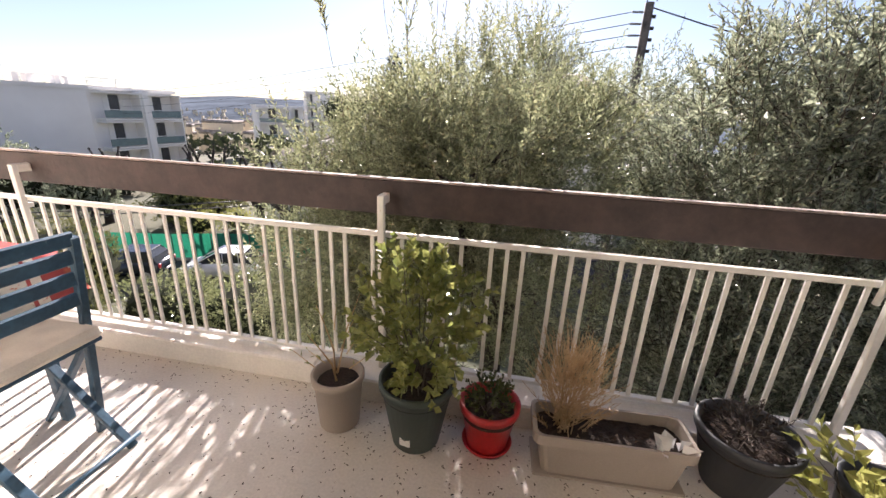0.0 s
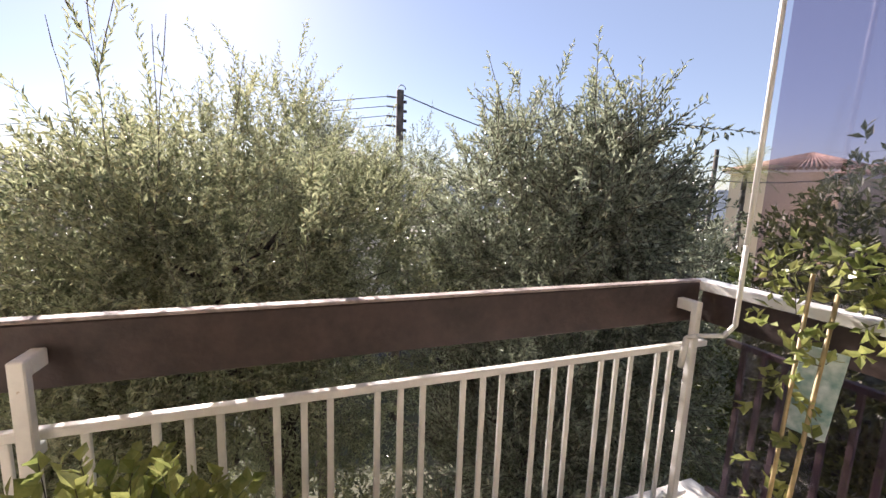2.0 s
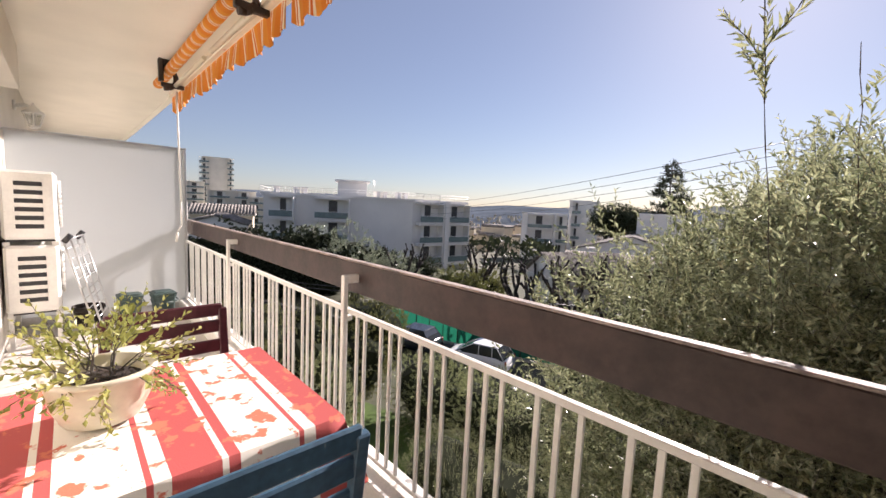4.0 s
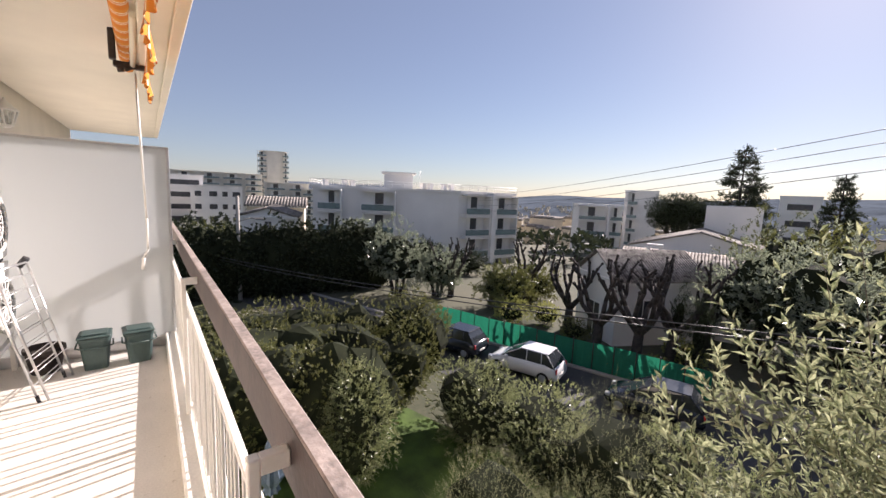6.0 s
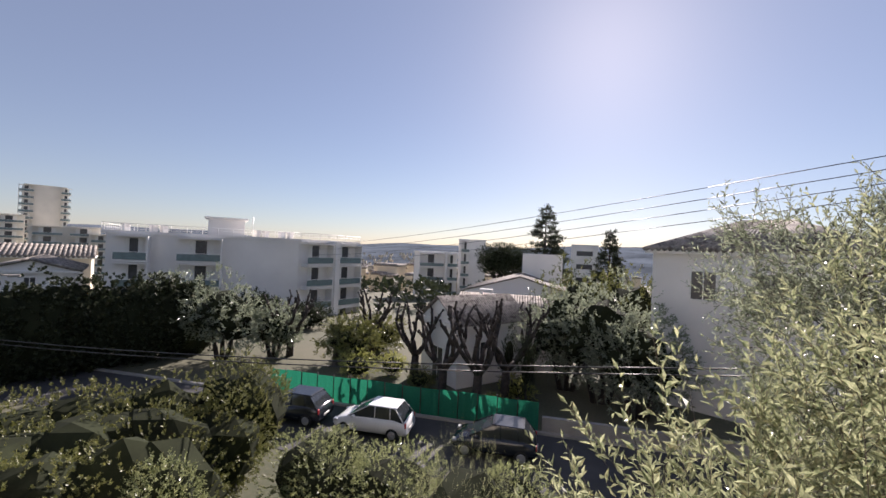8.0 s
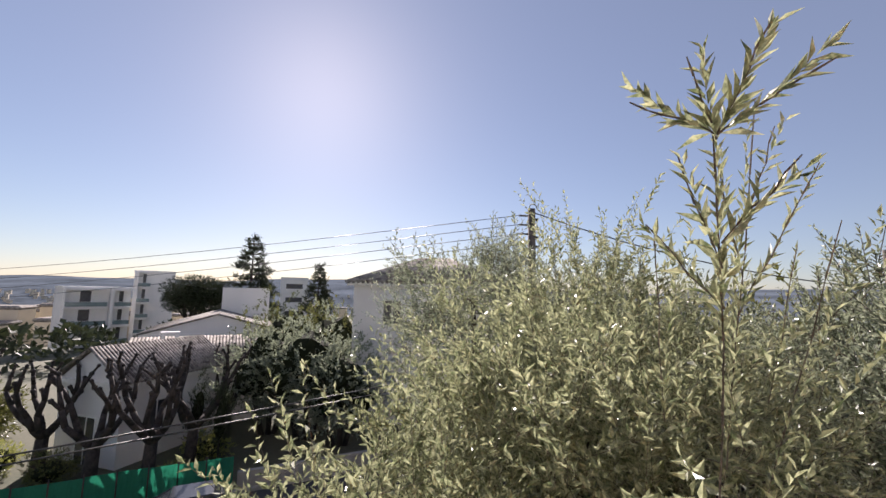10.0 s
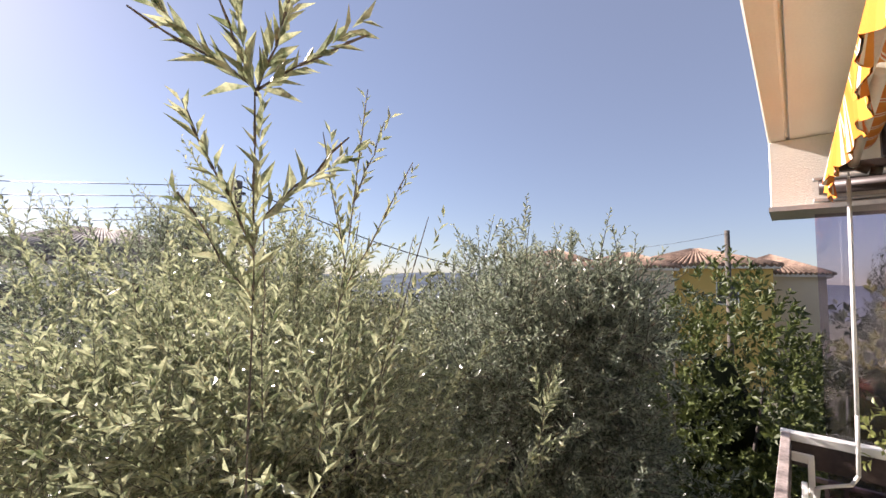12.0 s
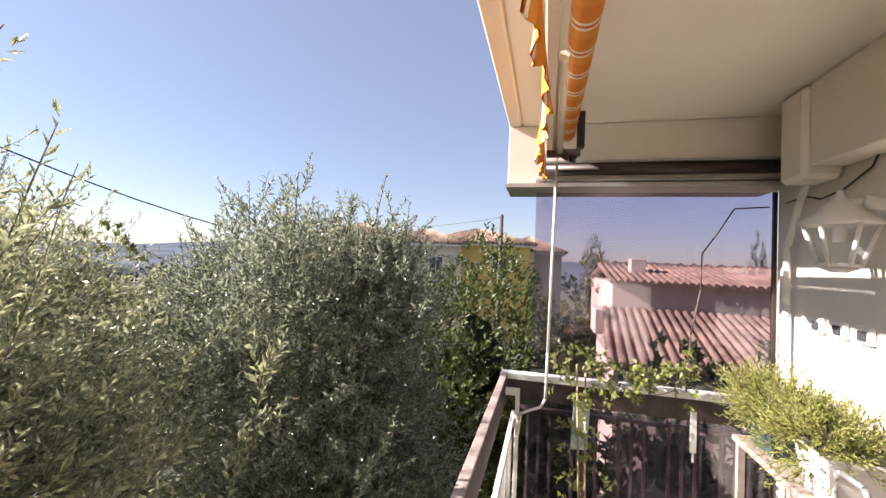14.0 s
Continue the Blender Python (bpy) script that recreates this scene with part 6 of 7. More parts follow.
for _i, (_az, _d, _h) in enumerate(((31, 23.5, 5.2), (26, 22.5, 5.6), (22, 24, 5.4), (35, 27, 4.8), (18.5, 28, 5.0), (52, 33, 4.8), (41, 33, 5.0))):
    pollard(_az, _d, _h, 200 + _i)
for _i, (_az, _d) in enumerate(((21.5, 25.5), (19, 23.5))):
    _x, _y = B(_az, _d, 0)
    bush("columnar_shrub", _x, _y, -7.1, [((0, 0, 2.2), (0.5, 0.5, 1.9))], 420, 0.12, 0.3, "darkleaf", "dark columnar shrub in the chapel garden", 220 + _i, length=0.2, upness=1.5, trunk=0.06)
for _i, (_az, _d, _r) in enumerate(((38, 27.5, 1.0), (34, 25, 0.8), (20, 24.5, 0.8), (24, 21.5, 0.7), (43, 27, 1.1))):
    _x, _y = B(_az, _d, 0)
    bush("low_shrub", _x, _y, -7.1, [((0, 0, _r * 0.8), (_r * 1.2, _r * 1.1, _r * 0.8))], 420, 0.13, 0.35, "lime" if _i % 2 == 0 else "hedge", "low sunlit yellow-green shrub in the chapel garden", 230 + _i)


def parasol(x, y, z):
    top = empty("closed_parasol", x, y, z)
    Build().rod((0, 0, 0), (0, 0, 2.6), 0.022, n=8).done("pole", M["white"], top)
    b = Build()
    n = 16
    rs = []
    for q, r in ((2.62, 0.015), (2.4, 0.09), (1.9, 0.17), (1.5, 0.22), (1.3, 0.12), (1.15, 0.16)):
        rs.append([b.bm.verts.new((r * (1 + 0.35 * (i % 2)) * math.cos(6.283 * i / n), r * (1 + 0.35 * (i % 2)) * math.sin(6.283 * i / n), q)) for i in range(n)])
    for p, q in zip(rs, rs[1:]):
        for i in range(n):
            b.bm.faces.new((p[i], p[(i + 1) % n], q[(i + 1) % n], q[i]))
    b.done("canopy", M["parasol"], top)
    Build().lathe([(0.25, 0), (0.25, 0.06), (0.05, 0.08)], n=20).done("base", M["concrete"], top)
    tagged(top, "closed blue-grey garden parasol on the lawn", "parasol")


parasol(*polar(78.5, 9.6)[:2], -6.96)
pp = polar(73.5, 12.0)
tagged(Build().lathe([(0.16, 0), (0.24, 0.4), (0.26, 0.4), (0.26, 0.45), (0.22, 0.45), (0.01, 0.4)], at=(pp[0], pp[1], -6.96), n=20).done("terracotta_pot", M["terracotta"]), "terracotta pot at the lawn's edge", "flower pot")


# ---- poles and wires ----
def pole(x, y, z0, z1, label, arms, mat="bark", lean=0.0):
    top = empty("utility_pole", x, y, z0)
    Build().rod((0, 0, -0.3), (lean, 0, z1 - z0), 0.17, 0.12, 10).done("shaft", M[mat], top)
    if arms:
        b = Build()
        for i in range(4):
            zz = z1 - z0 - 0.25 - 0.3 * i
            for k in range(5):
                b.rod((-0.16 - 0.06 * k, -0.05, zz), (-0.20 - 0.06 * k, -0.05, zz), 0.035, n=8)
            b.rod((0, -0.05, zz), (-0.5, -0.05, zz), 0.012, n=6).rod((0.1, 0, zz - 0.1), (0.22, 0, zz - 0.1), 0.05, n=8)
        tagged(b.done("insulators", M["black"], top), "dark strain insulators")
        b = Build()
        b.pipe([(0.13 * math.cos(a) + 0.05, 0, z1 - z0 + 0.03 + 0.14 * math.sin(a)) for a in (math.pi * i / 8 for i in range(9))] + [(-0.08, 0, z1 - z0 - 0.6)], 0.015, 6)
        tagged(b.done("cable_loop", M["black"], top), "black cable loop")
    tagged(top, label, "utility pole")


def wire(a, b, sag, r=0.012, label="thin black overhead wire above the gardens"):
    a, b = Vector(a), Vector(b)
    pts = []
    for i in range(17):
        t = i / 16
        p = a.lerp(b, t)
        p.z -= sag * 4 * t * (1 - t)
        pts.append(p)
    tagged(Build().pipe(pts, r, 5).done("overhead_wire", M["black"]), label, "wire", "overhead wires")


PX, PY, PZ = 4.375, 12.11, 4.54
pole(PX, PY, -7.0, PZ, "weathered utility pole with rows of insulators", True)
pole(*polar(81, 33)[:2], -7.2, 0.9, "leaning concrete street pole with a lamp arm", False, "concrete", -0.3)
pole(26.07, 2.66, -6.8, 4.86, "wooden pole beside the yellow house", False)
pole(*polar(-57.5, 30)[:2], -6.8, 4.4, "wooden pole beside the palm", False)
pole(*polar(59, 34)[:2], -7.0, -2.5, "thin street pole by the lane", False, "concrete")
for _i in range(4):
    wire((PX - 0.5, PY, PZ - 0.25 - 0.3 * _i), polar(52, 75, 2.0 - 0.9 * _i), 0.9)
wire((PX, PY, PZ - 0.1), polar(-75, 30, 3.8), 2.0, 0.02, "thick black overhead cable from the pole")
wire((PX, PY, -0.2), polar(84, 34, -3.6), 0.5, 0.02, "pale twin cable above the gardens")
wire((PX, PY, -0.36), polar(84, 34, -3.8), 0.5, 0.02, "pale twin cable above the gardens")
wire((26.07, 2.66, 4.7), polar(-66, 40, 5.0), 0.4)
_l = polar(81, 33)
b = Build().pipe([(_l[0] - 0.2, _l[1], -1.0), (_l[0] + 0.1, _l[1] + 0.8, -0.7), (_l[0] + 0.15, _l[1] + 1.3, -0.75)], 0.04, 6).box(_l[0] + 0.05, _l[0] + 0.25, _l[1] + 1.2, _l[1] + 1.7, -0.85, -0.7, 0.03)
tagged(b.done("street_lamp", M["concrete"]), "street lamp arm fixed on the concrete pole", "street lamp")


# ---- houses ----
def tiled(name, parent, a, b, c, d, n, rows=0, mat="tile"):
    """Rows of half-round roof tiles on the slope a-b (eave) to d-c (ridge)."""
    a, b, c, d = (Vector(q) for q in (a, b, c, d))
    bm = Build()
    bm.face(a, b, c, d)
    for i in range(n):
        t = (i + 0.5) / n
        lo, hi = a.lerp(b, t), d.lerp(c, t)
        r = (b - a).length / n * 0.42
        if (hi - lo).length > 0.05:
            bm.rod(lo, hi, r, max(0.02, r * 0.95 * (c - d).length / (b - a).length), 6)
    return bm.done(name, M[mat], parent)


def neighbour_house():
    """Low pink house with two tiled roofs, seen through the film."""
    top = empty("tiled_house", 14.5, -5.5, -7.0)
    base = top.matrix_basis.inverted()
    y0, y1 = -16.0, -2.2
    for o, lab in ((Build().box(14.0, 20.0, y0, y1 - 0.15, -7, 1.22).done("wall", M["pink"], top), "pink rendered upper wall"), (Build().box(10.6, 13.99, y0, y1 + 0.3, -7, -0.62).done("lower_wall", M["pink"], top), "pink rendered lower wall")):
        o.matrix_basis = base
        tagged(o, lab)
    for o in (tiled("upper_roof", top, (13.7, y1, 1.26), (13.7, y0, 1.26), (17.0, y0, 1.82), (17.0, y1, 1.82), 62), tiled("lower_roof", top, (10.3, y1 + 0.5, -0.58), (10.3, y0, -0.58), (13.98, y0, 0.40), (13.98, y1 + 0.2, 0.40), 60)):
        o.matrix_basis = base
    for o in (tiled("back_roof", top, (20.2, y0, 1.26), (20.2, y1, 1.26), (17.0, y1, 1.82), (17.0, y0, 1.82), 30), Build().box(15.2, 15.7, -3.6, -3.1, 1.4, 2.05, 0.03).done("chimney", M["pink"], top),
              Build().box(12.8, 13.9, -1.94, -1.7, -0.3, 0.45, 0.02).done("terrace_wall", M["pink"], top)):
        o.matrix_basis = base
    tagged(top, "low pink house with two terracotta tiled roofs", "house")


neighbour_house()
for _i in range(9):
    bush("boundary_bush", 6.4 + 1.5 * (_i % 2), -1.7 - 0.8 * _i, -7.0, [((0, 0, 3.7), (1.3, 1.4, 3.55)), ((0.3, 0.4, 2.4), (1.4, 1.5, 2.3))], 620, 0.26, 0.5, "darkleaf", "dark leafy bush along the garden boundary", 300 + _i, length=0.25)


def villa(name, ctr, sx, sy, z0, ze, zr, rz, wall, label, wins=(), roofmat="tile", n=26, eave=0.5, gable=False):
    """A hipped villa. wins: (side, along, z, w, h)."""
    top = empty(name, ctr[0], ctr[1], z0, rz)
    h, r = ze - z0, zr - z0
    Build().box(-sx, sx, -sy, sy, 0, h).done("wall", wall, top)
    X, Y = sx + eave, sy + eave
    k = max(0.05, X - Y) if X > Y else 0.05
    ky = 0.05 if X > Y else max(0.05, Y - X)
    if gable:
        k, ky = X, 0.0
        Build().face((sx, -sy, h), (sx, sy, h), (sx, 0, r - 0.08)).face((-sx, -sy, h), (-sx, sy, h), (-sx, 0, r - 0.08)).done("gable_wall", wall, top)
    tiled("roof", top, (-X, -Y, h), (X, -Y, h), (k, -ky, r), (-k, -ky, r), n, mat=roofmat)
    tiled("roof", top, (X, Y, h), (-X, Y, h), (-k, ky, r), (k, ky, r), n, mat=roofmat)
    if not gable:
        tiled("roof", top, (-X, Y, h), (-X, -Y, h), (-k, -ky, r), (-k, ky, r), n, mat=roofmat)
        tiled("roof", top, (X, -Y, h), (X, Y, h), (k, ky, r), (k, -ky, r), n, mat=roofmat)
    Build().box(-X + 0.1, X - 0.1, -Y + 0.1, Y - 0.1, h - 0.25, h - 0.004).done("eaves", M["white"], top)
    for s, u, z, w, hh in wins:
        m = pose(0, 0, 0, 0, 0, (0, 90, 180, 270)[s]) @ pose(u, -(sy if s % 2 == 0 else sx), z)
        win = Build().box(-w / 2, w / 2, -0.03, 0.02, 0, hh, m=m).done("window", M["shade"], top)
        fr = Build().box(-w / 2 - 0.08, w / 2 + 0.08, -0.06, 0.0, -0.1, -0.01, m=m).box(-w / 2 - 0.08, -w / 2, -0.05, 0, 0, hh, m=m).box(w / 2, w / 2 + 0.08, -0.05, 0, 0, hh, m=m).box(-0.03, 0.03, -0.045, -0.031, 0, hh, m=m).box(-w / 2 - 0.08, w / 2 + 0.08, -0.05, 0, hh, hh + 0.08, m=m)
        fr.done("frame", M["white"], win)
    return tagged(top, label, "house")


villa("tiled_villa", polar(-7.8, 31), 5.2, 4.0, -7.5, 2.35, 4.4, -12, M["facade"], "cream villa with a hipped tiled roof behind olives", [(0, -2.5, 7.0, 1.2, 1.6), (0, 0.5, 7.0, 1.2, 1.6), (3, 0, 7, 1.0, 1.6)], n=34, roofmat="tilegrey")
villa("yellow_house", polar(-81, 40), 4.2, 4.6, -6, 3.4, 5.0, 8, M["yellow"], "yellow house with a red-brown tiled roof", [(3, 2, 6.6, 1.2, 1.5), (3, -2, 6.6, 1.2, 1.5), (1, 2, 6.6, 1.2, 1.5), (1, -1.5, 6.6, 1.2, 1.5)])
villa("cream_house", polar(-73.5, 38), 3.0, 3.4, -6, 3.2, 4.6, 12, M["facade2"], "cream house with a tiled roof", [(3, 1.2, 6.4, 1.1, 1.6), (1, 1.0, 6.4, 1.1, 1.6), (1, -1.2, 6.4, 1.1, 1.6)])
villa("cream_house", polar(-88, 46), 3.6, 3.4, -6, 3.0, 4.8, 0, M["facade2"], "cream house with an orange tiled roof", [(1, 1.0, 6.4, 1.1, 1.6)])
villa("cream_house", polar(-64.5, 46), 4.0, 4.0, -6, 4.0, 5.6, 10, M["facade2"], "pale yellow house beyond the palm", [(1, 1.0, 6.6, 1.1, 1.6), (1, -1.8, 6.6, 1.1, 1.6)])
villa("chapel", polar(26.5, 28.5), 3.0, 2.2, -7.2, -3.0, -1.4, 64, M["facade"], "small white chapel with a tiled roof and cross", [(0, -1.2, 1.6, 0.8, 1.4), (3, 0, 0.2, 1.2, 2.2)], n=36, eave=0.3, gable=True, roofmat="tilegrey")
_c = polar(30, 26.6)
b = Build().box(-0.05, 0.05, -0.05, 0.05, 0, 0.9).box(-0.3, 0.3, -0.05, 0.05, 0.5, 0.6)
tagged(b.done("chapel_cross", M["dark"], None, pose(_c[0], _c[1], -3.6, 0, 0, 30)), "dark iron cross on the chapel front", "cross")
_c = polar(25, 30)
b = Build().box(-0.45, 0.45, -0.2, 0.2, -1.5, 0.2, 0.02).box(-0.45, -0.25, -0.2, 0.2, 0.2, 0.7, 0.02).box(0.25, 0.45, -0.2, 0.2, 0.2, 0.7, 0.02).box(-0.5, 0.5, -0.24, 0.24, 0.7, 0.85, 0.03)
tagged(b.done("bell_gable", M["facade"], None, pose(_c[0], _c[1], -1.9, 0, 0, 25)), "white open bell gable on the chapel roof", "bell gable")
villa("chapel_house", polar(22, 33), 3.6, 2.6, -7.3, -2.9, -1.7, 20, M["facade"], "white annex with dark tiled roof", [(0, 0, 2, 1, 1.2)], n=38, eave=0.3, gable=True, roofmat="tilegrey")
villa("gabled_house", polar(20, 41), 4.0, 5.0, -7.3, -1.9, -0.4, 108, M["facade"], "white rendered house with a shallow tiled roof", [(0, 3.5, 3.4, 1, 1.2)], n=46, eave=0.2, gable=True, roofmat="tilegrey")
_c = polar(17.2, 46)
tagged(Build().box(-2.1, 2.1, -2, 2, -8, 1.75).done("square_house", M["facade"], None, pose(_c[0], _c[1], 0, 0, 0, 17)), "plain white square upper house", "house")
villa("gabled_house", polar(76.8, 62), 4.6, 3.4, -9, -2.1, -0.9, 160, M["facade"], "cream house with a shallow tiled roof behind the hedge", [(3, 0, 5.4, 0.8, 0.8)], n=24, gable=True, roofmat="tilegrey")
villa("gabled_house", polar(76, 85), 5.0, 4.0, -10, -1.6, 0.0, 70, M["facade2"], "cream house with a brown tiled roof", [], n=20, gable=True, roofmat="tilegrey")


def flats(name, ring, z0, zr, storeys, wall, label, faces, mast=False):
    """A flat-roofed block on a polygon; faces: (i, list of (u0, u1, kind)) for the polygon's sides, kind 'b' balcony bay, 'w' window."""
    top = empty(name, ring[0][0], ring[0][1], z0)
    base = top.matrix_basis.inverted()

    def put(ob, lab=""):
        ob.matrix_basis = base
        tagged(ob, lab)
    cx, cy = sum(p[0] for p in ring) / len(ring), sum(p[1] for p in ring) / len(ring)
    put(Build().prism(ring, z0, zr).done("wall", wall, top))
    big = [(cx + (p[0] - cx) * 1.03, cy + (p[1] - cy) * 1.03) for p in ring]
    put(Build().prism(big, zr + 0.004, zr + 0.35).done("roof", wall, top))
    sh = (zr - z0) / storeys
    for i, bays in faces:
        p, q = Vector((*ring[i], 0)), Vector((*ring[(i + 1) % len(ring)], 0))
        u = (q - p).normalized()
        nrm = Vector((u.y, -u.x, 0))
        if nrm.dot(Vector((cx, cy, 0)) - p) > 0:
            nrm = -nrm
        m0 = Matrix((( u.x, nrm.x, 0, p.x), (u.y, nrm.y, 0, p.y), (0, 0, 1, 0), (0, 0, 0, 1)))
        ln = (q - p).length
        for s in range(storeys):
            z = z0 + s * sh
            for u0, u1, kind in bays:
                a, c = u0 * ln, u1 * ln
                if kind == "b":
                    put(Build().box(a + (c - a) * 0.36, a + (c - a) * 0.62, 0.02, 0.05, z + 0.15, z + sh - 0.45, m=m0).done("window", M["shade"], top))
                    w = Build()
                    for q0, q1 in ((0.20, 0.35), (0.63, 0.78)):
                        w.box(a + (c - a) * q0, a + (c - a) * q1, 0.06, 0.09, z + 0.15, z + sh - 0.45, m=m0)
                    put(w.done("shutter", M["white"], top))
                    put(Build().box(a - 0.1, c + 0.1, 0.0, 1.3, z - 0.1, z + 0.1, m=m0).box(a - 0.1, c + 0.1, 0.0, 1.3, z + sh - 0.32, z + sh - 0.16, m=m0).box(a - 0.1, a + 0.05, 0, 1.3, z + 0.1, z + sh - 0.32, m=m0).done("balcony", wall, top))
                    put(Build().box(a, c, 1.22, 1.27, z + 0.2, z + 0.95, m=m0).done("balcony_panel", M["balc"], top))
                    put(Build().box(a, c, 1.2, 1.29, z + 1.0, z + 1.06, m=m0).done("balcony_rail", M["white"], top))
                elif kind == "c":
                    if s == 0:
                        put(Build().box(a, c, 0.0, 1.6, z0, zr + 0.2, m=m0).done("pillar", wall, top))
                else:
                    put(Build().box(a, c, 0.01, 0.04, z + 0.9, z + 2.2, m=m0).done("window", M["shade"], top))
    if mast:
        b = Build()
        for i in range(len(big)):
            p, q = Vector((*big[i], zr + 0.35)), Vector((*big[(i + 1) % len(big)], zr + 0.35))
            k = max(2, int((q - p).length / 1.5))
            for j in range(k):
                w = p.lerp(q, j / k)
                b.rod(w, w + Vector((0, 0, 0.8)), 0.03, n=4)
            b.rod(p + Vector((0, 0, 0.8)), q + Vector((0, 0, 0.8)), 0.03, n=4).rod(p + Vector((0, 0, 0.45)), q + Vector((0, 0, 0.45)), 0.02, n=4)
        put(b.done("roof_railing", M["white"], top))
    return tagged(top, label, "apartment block")


_C, _L, _R = polar(51.3, 55), polar(71.7, 57), polar(43.6, 62)
_ring = [_C[:2], _L[:2], polar(70, 72)[:2], _R[:2]]
flats("white_apartment_block", _ring, -9.9, 2.05, 4, M["facade"], "white four-storey apartment block with balconies and flat roof",
      [(0, [(0.44, 0.66, "b"), (0.80, 0.95, "b")]), (3, [(0.02, 0.44, "b"), (0.45, 0.53, "c"), (0.54, 0.95, "b")])], True)
_c = polar(60, 61)
tagged(Build().box(-2.1, 2.1, -2, 2, 2.41, 4.5, 0.03).box(-2.5, 2.5, -2.4, 2.4, 4.5, 4.75, 0.03).done("roof_stairhead", M["facade"], None, pose(_c[0], _c[1], 0, 0, 0, 60)), "white stairhead box on the apartment roof", "stairhead")
b = Build()
for _az in (70, 67.5, 66.5, 56.5, 55.5, 53.5, 52.5):
    _c = polar(_az, 60)
    b = Build().box(_c[0] - 0.4, _c[0] + 0.4, _c[1] - 0.3, _c[1] + 0.3, 2.41, 3.2, 0.03).box(_c[0] - 0.5, _c[0] + 0.5, _c[1] - 0.4, _c[1] + 0.4, 3.2, 3.3)
    tagged(b.done("roof_vent", M["facade"]), "white vent stack on the apartment roof", "vent", "roof vents")
_c = polar(57, 62)
tagged(Build().rod((_c[0], _c[1], 2.4), (_c[0], _c[1], 5.2), 0.04).rod((_c[0] - 0.5, _c[1], 5.0), (_c[0] + 0.5, _c[1], 5.0), 0.025).done("roof_aerial", M["steel"]), "thin metal aerial on the roof", "aerial")


def turned(az, d, w, depth, skew=0):
    c = Vector(polar(az, d))
    a = radians(az + skew)
    t, nn = Vector((math.cos(a), math.sin(a), 0)), Vector((-math.sin(a), math.cos(a), 0))
    return [tuple((c + t * sx * w / 2 + nn * sy * depth / 2)[:2]) for sx, sy in ((-1, -1), (1, -1), (1, 1), (-1, 1))]


ROWS = [(0.03, 0.30, "b"), (0.36, 0.64, "b"), (0.70, 0.97, "b")]
flats("white_balcony_block", turned(32.3, 105, 10, 9, 10), -13, 1.0, 4, M["facade"], "white terrace block with wide balconies", [(0, [(0.02, 0.62, "b"), (0.66, 0.70, "c"), (0.72, 0.98, "b")])])
flats("stepped_white_block", turned(27, 122, 8, 8), -13, 5.0, 5, M["facade"], "stepped white apartment block", [(0, [(0.1, 0.4, "b")])])
flats("small_white_block", turned(11.5, 120, 7, 8), -10, 4.6, 4, M["facade"], "white block seen behind the cedar", [(0, [(0.2, 0.8, "w")])])
flats("tower_block", turned(76.4, 250, 13, 14), -16, 22.0, 13, M["beige"], "tall beige tower block with stacked balconies", [(0, [(-0.12, 0.22, "b"), (0.86, 1.1, "b")])])
flats("long_block", turned(85, 235, 58, 12), -16, 8.5, 8, M["beige"], "long beige slab of flats with rows of balconies", [(0, [(0.0, 0.14, "b"), (0.17, 0.31, "b"), (0.34, 0.48, "b"), (0.52, 0.66, "b"), (0.69, 0.83, "b"), (0.86, 0.99, "b")])])
flats("terraced_block", turned(74.8, 215, 20, 12), -16, 4.5, 6, M["beige"], "stepped beige flats below the tower", [(0, [(0.05, 0.45, "b"), (0.55, 0.95, "b")])])
flats("terraced_block", turned(71, 205, 14, 12), -16, 2.0, 6, M["beige"], "stepped beige flats beside the tower", [(0, [(0.05, 0.45, "b"), (0.55, 0.95, "b")])])
flats("white_modern_block", turned(86.5, 130, 9, 8), -12, 4.0, 5, M["facade"], "white modern block with dark windows", [(0, [(0.1, 0.9, "w")])])
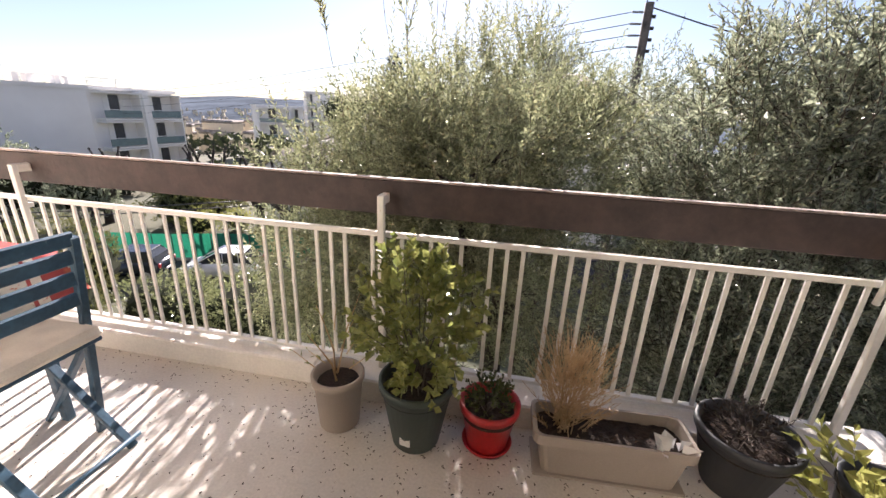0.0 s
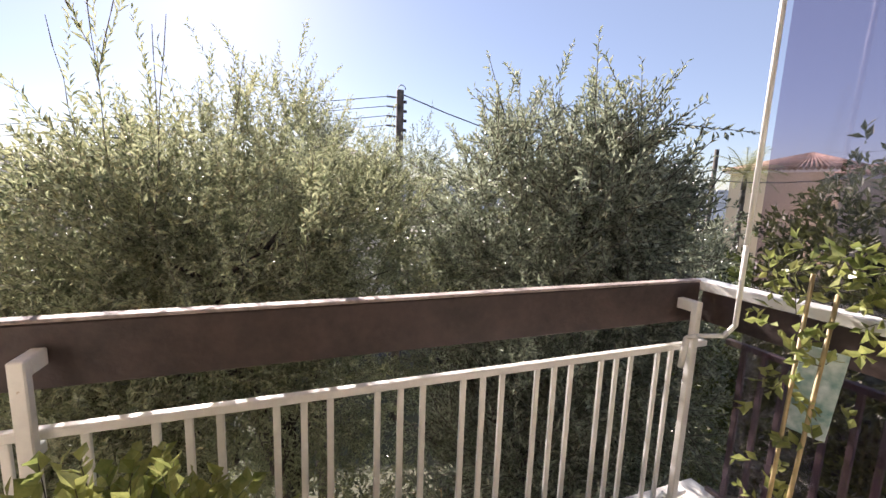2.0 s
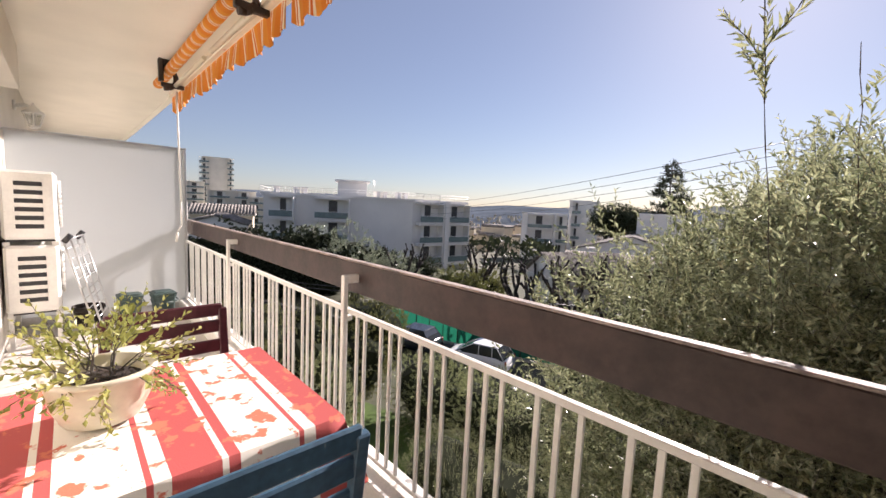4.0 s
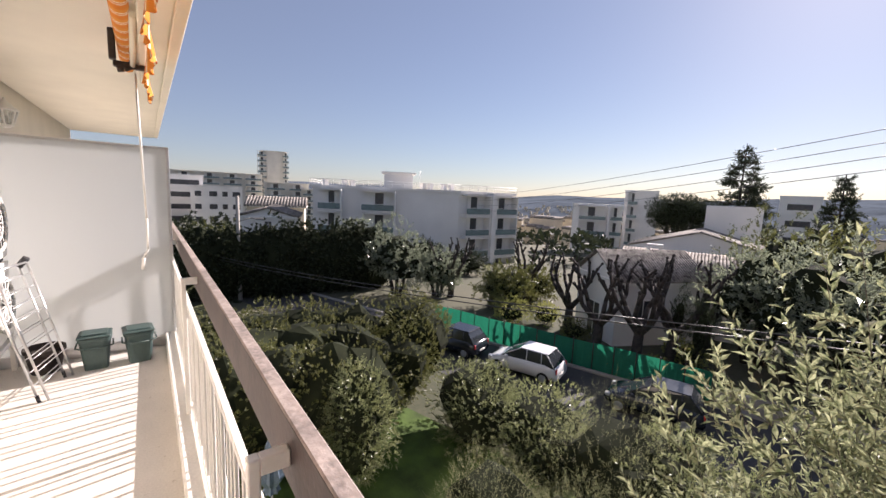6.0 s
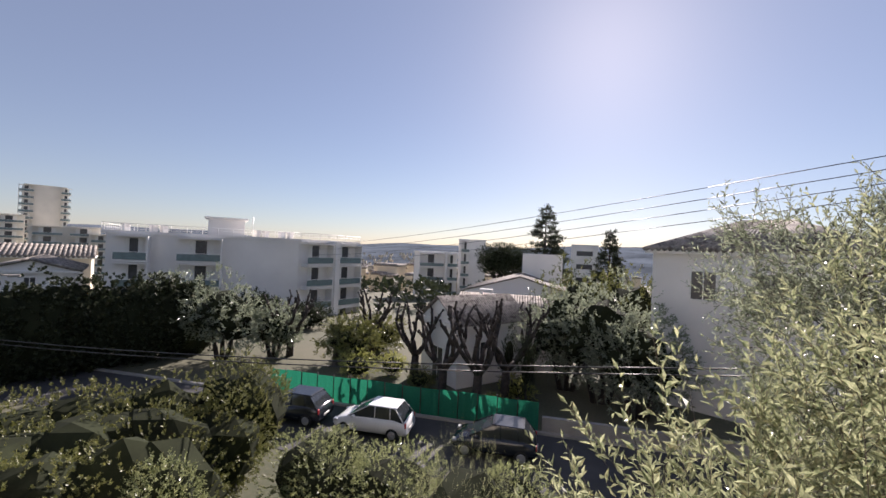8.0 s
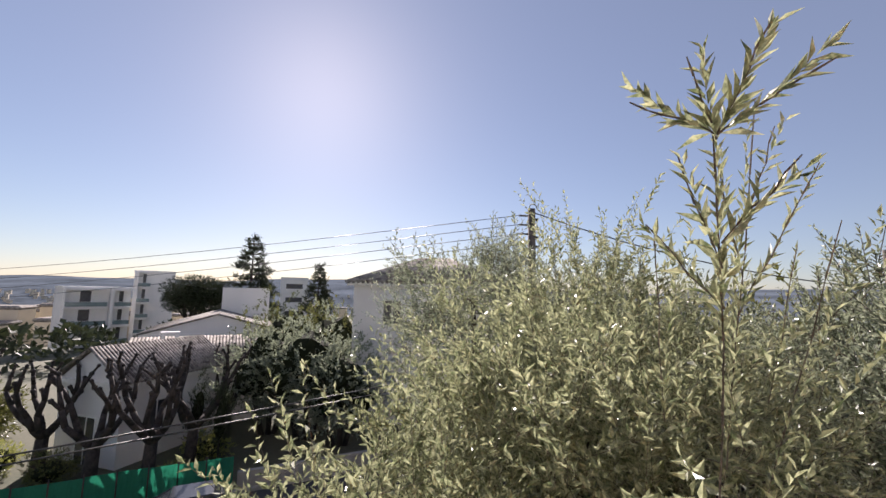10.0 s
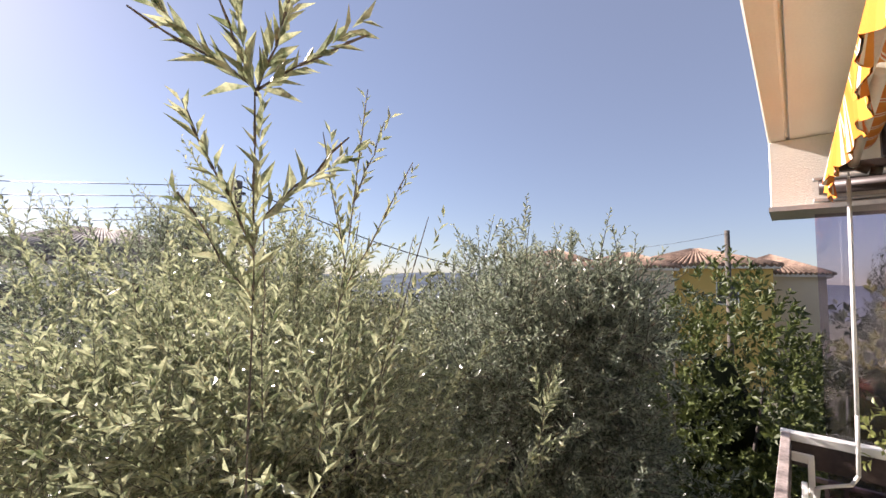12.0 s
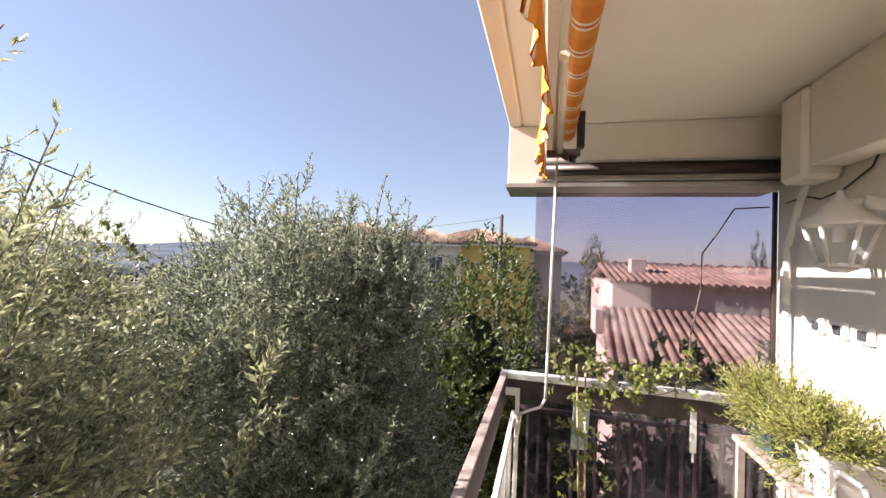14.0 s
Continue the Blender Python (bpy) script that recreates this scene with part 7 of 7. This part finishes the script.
flats("white_modern_block", turned(83, 125, 12, 8), -12, 1.4, 4, M["facade"], "low white modern house with tall windows", [(0, [(0.08, 0.2, "w"), (0.35, 0.5, "w"), (0.6, 0.7, "w"), (0.8, 0.95, "w")])])
flats("white_modern_block", turned(90.5, 120, 10, 8), -12, 1.0, 4, M["facade"], "low white modern house with dark openings", [(0, [(0.1, 0.3, "w"), (0.6, 0.9, "w")])])

# the far town: many small houses and tree clumps
rr = random.Random(9)
hb, rb = Build(), Build()
tb = []
for i in range(1000):
    az, d = (rr.uniform(-22, 100) if i < 420 else rr.uniform(18, 55)), rr.uniform(120, 1300)
    if az > 62 and d < 260:
        continue
    x, y, _ = polar(az, d)
    g = level(x, y)
    w, h, a = rr.uniform(4, 9), rr.uniform(4, 9), rr.uniform(0, 180)
    m = pose(x, y, g, 0, 0, a)
    hb.box(-w / 2, w / 2, -w / 3, w / 3, -1, h, m=m)
    rb.box(-w / 2 - 0.3, w / 2 + 0.3, -w / 3 - 0.3, w / 3 + 0.3, h, h + 0.9, 0.4, m=m)
tagged(hb.done("far_town_houses", M["facade2"]), "pale houses of the far town", "houses", kind="stuff")
tagged(rb.done("far_town_roofs", M["tilegrey"]), "brown roofs of the far town", "roofs", kind="stuff")
g2 = np.random.default_rng(12)
pts, dirs = [], []
for i in range(700):
    az, d = g2.uniform(-130, 130), g2.uniform(60, 1200) if i > 110 else g2.uniform(48, 120)
    if abs(az - 57) < 17 and d < 80:
        continue
    x, y, _ = polar(az, d)
    r = g2.uniform(1.5, 3.2) * (1 if d < 150 else 1.5)
    p, q = lumps(g2, (x, y, level(x, y) + r * 0.8), (r, r, r), 30, 0.5, 0.3)
    pts.append(p)
    dirs.append(q)
pts, dirs = np.concatenate(pts), np.concatenate(dirs)
q = shoots(g2, pts, dirs + [0, 0, 0.3], np.full(len(pts), 0.8), 3, 1.5, 0.6, 0.8)
v, f = blades(*q[:5])
tagged(bare("far_tree_clumps", v, f, M["darkleaf"]), "dark tree clumps between the far houses", "trees", kind="stuff")
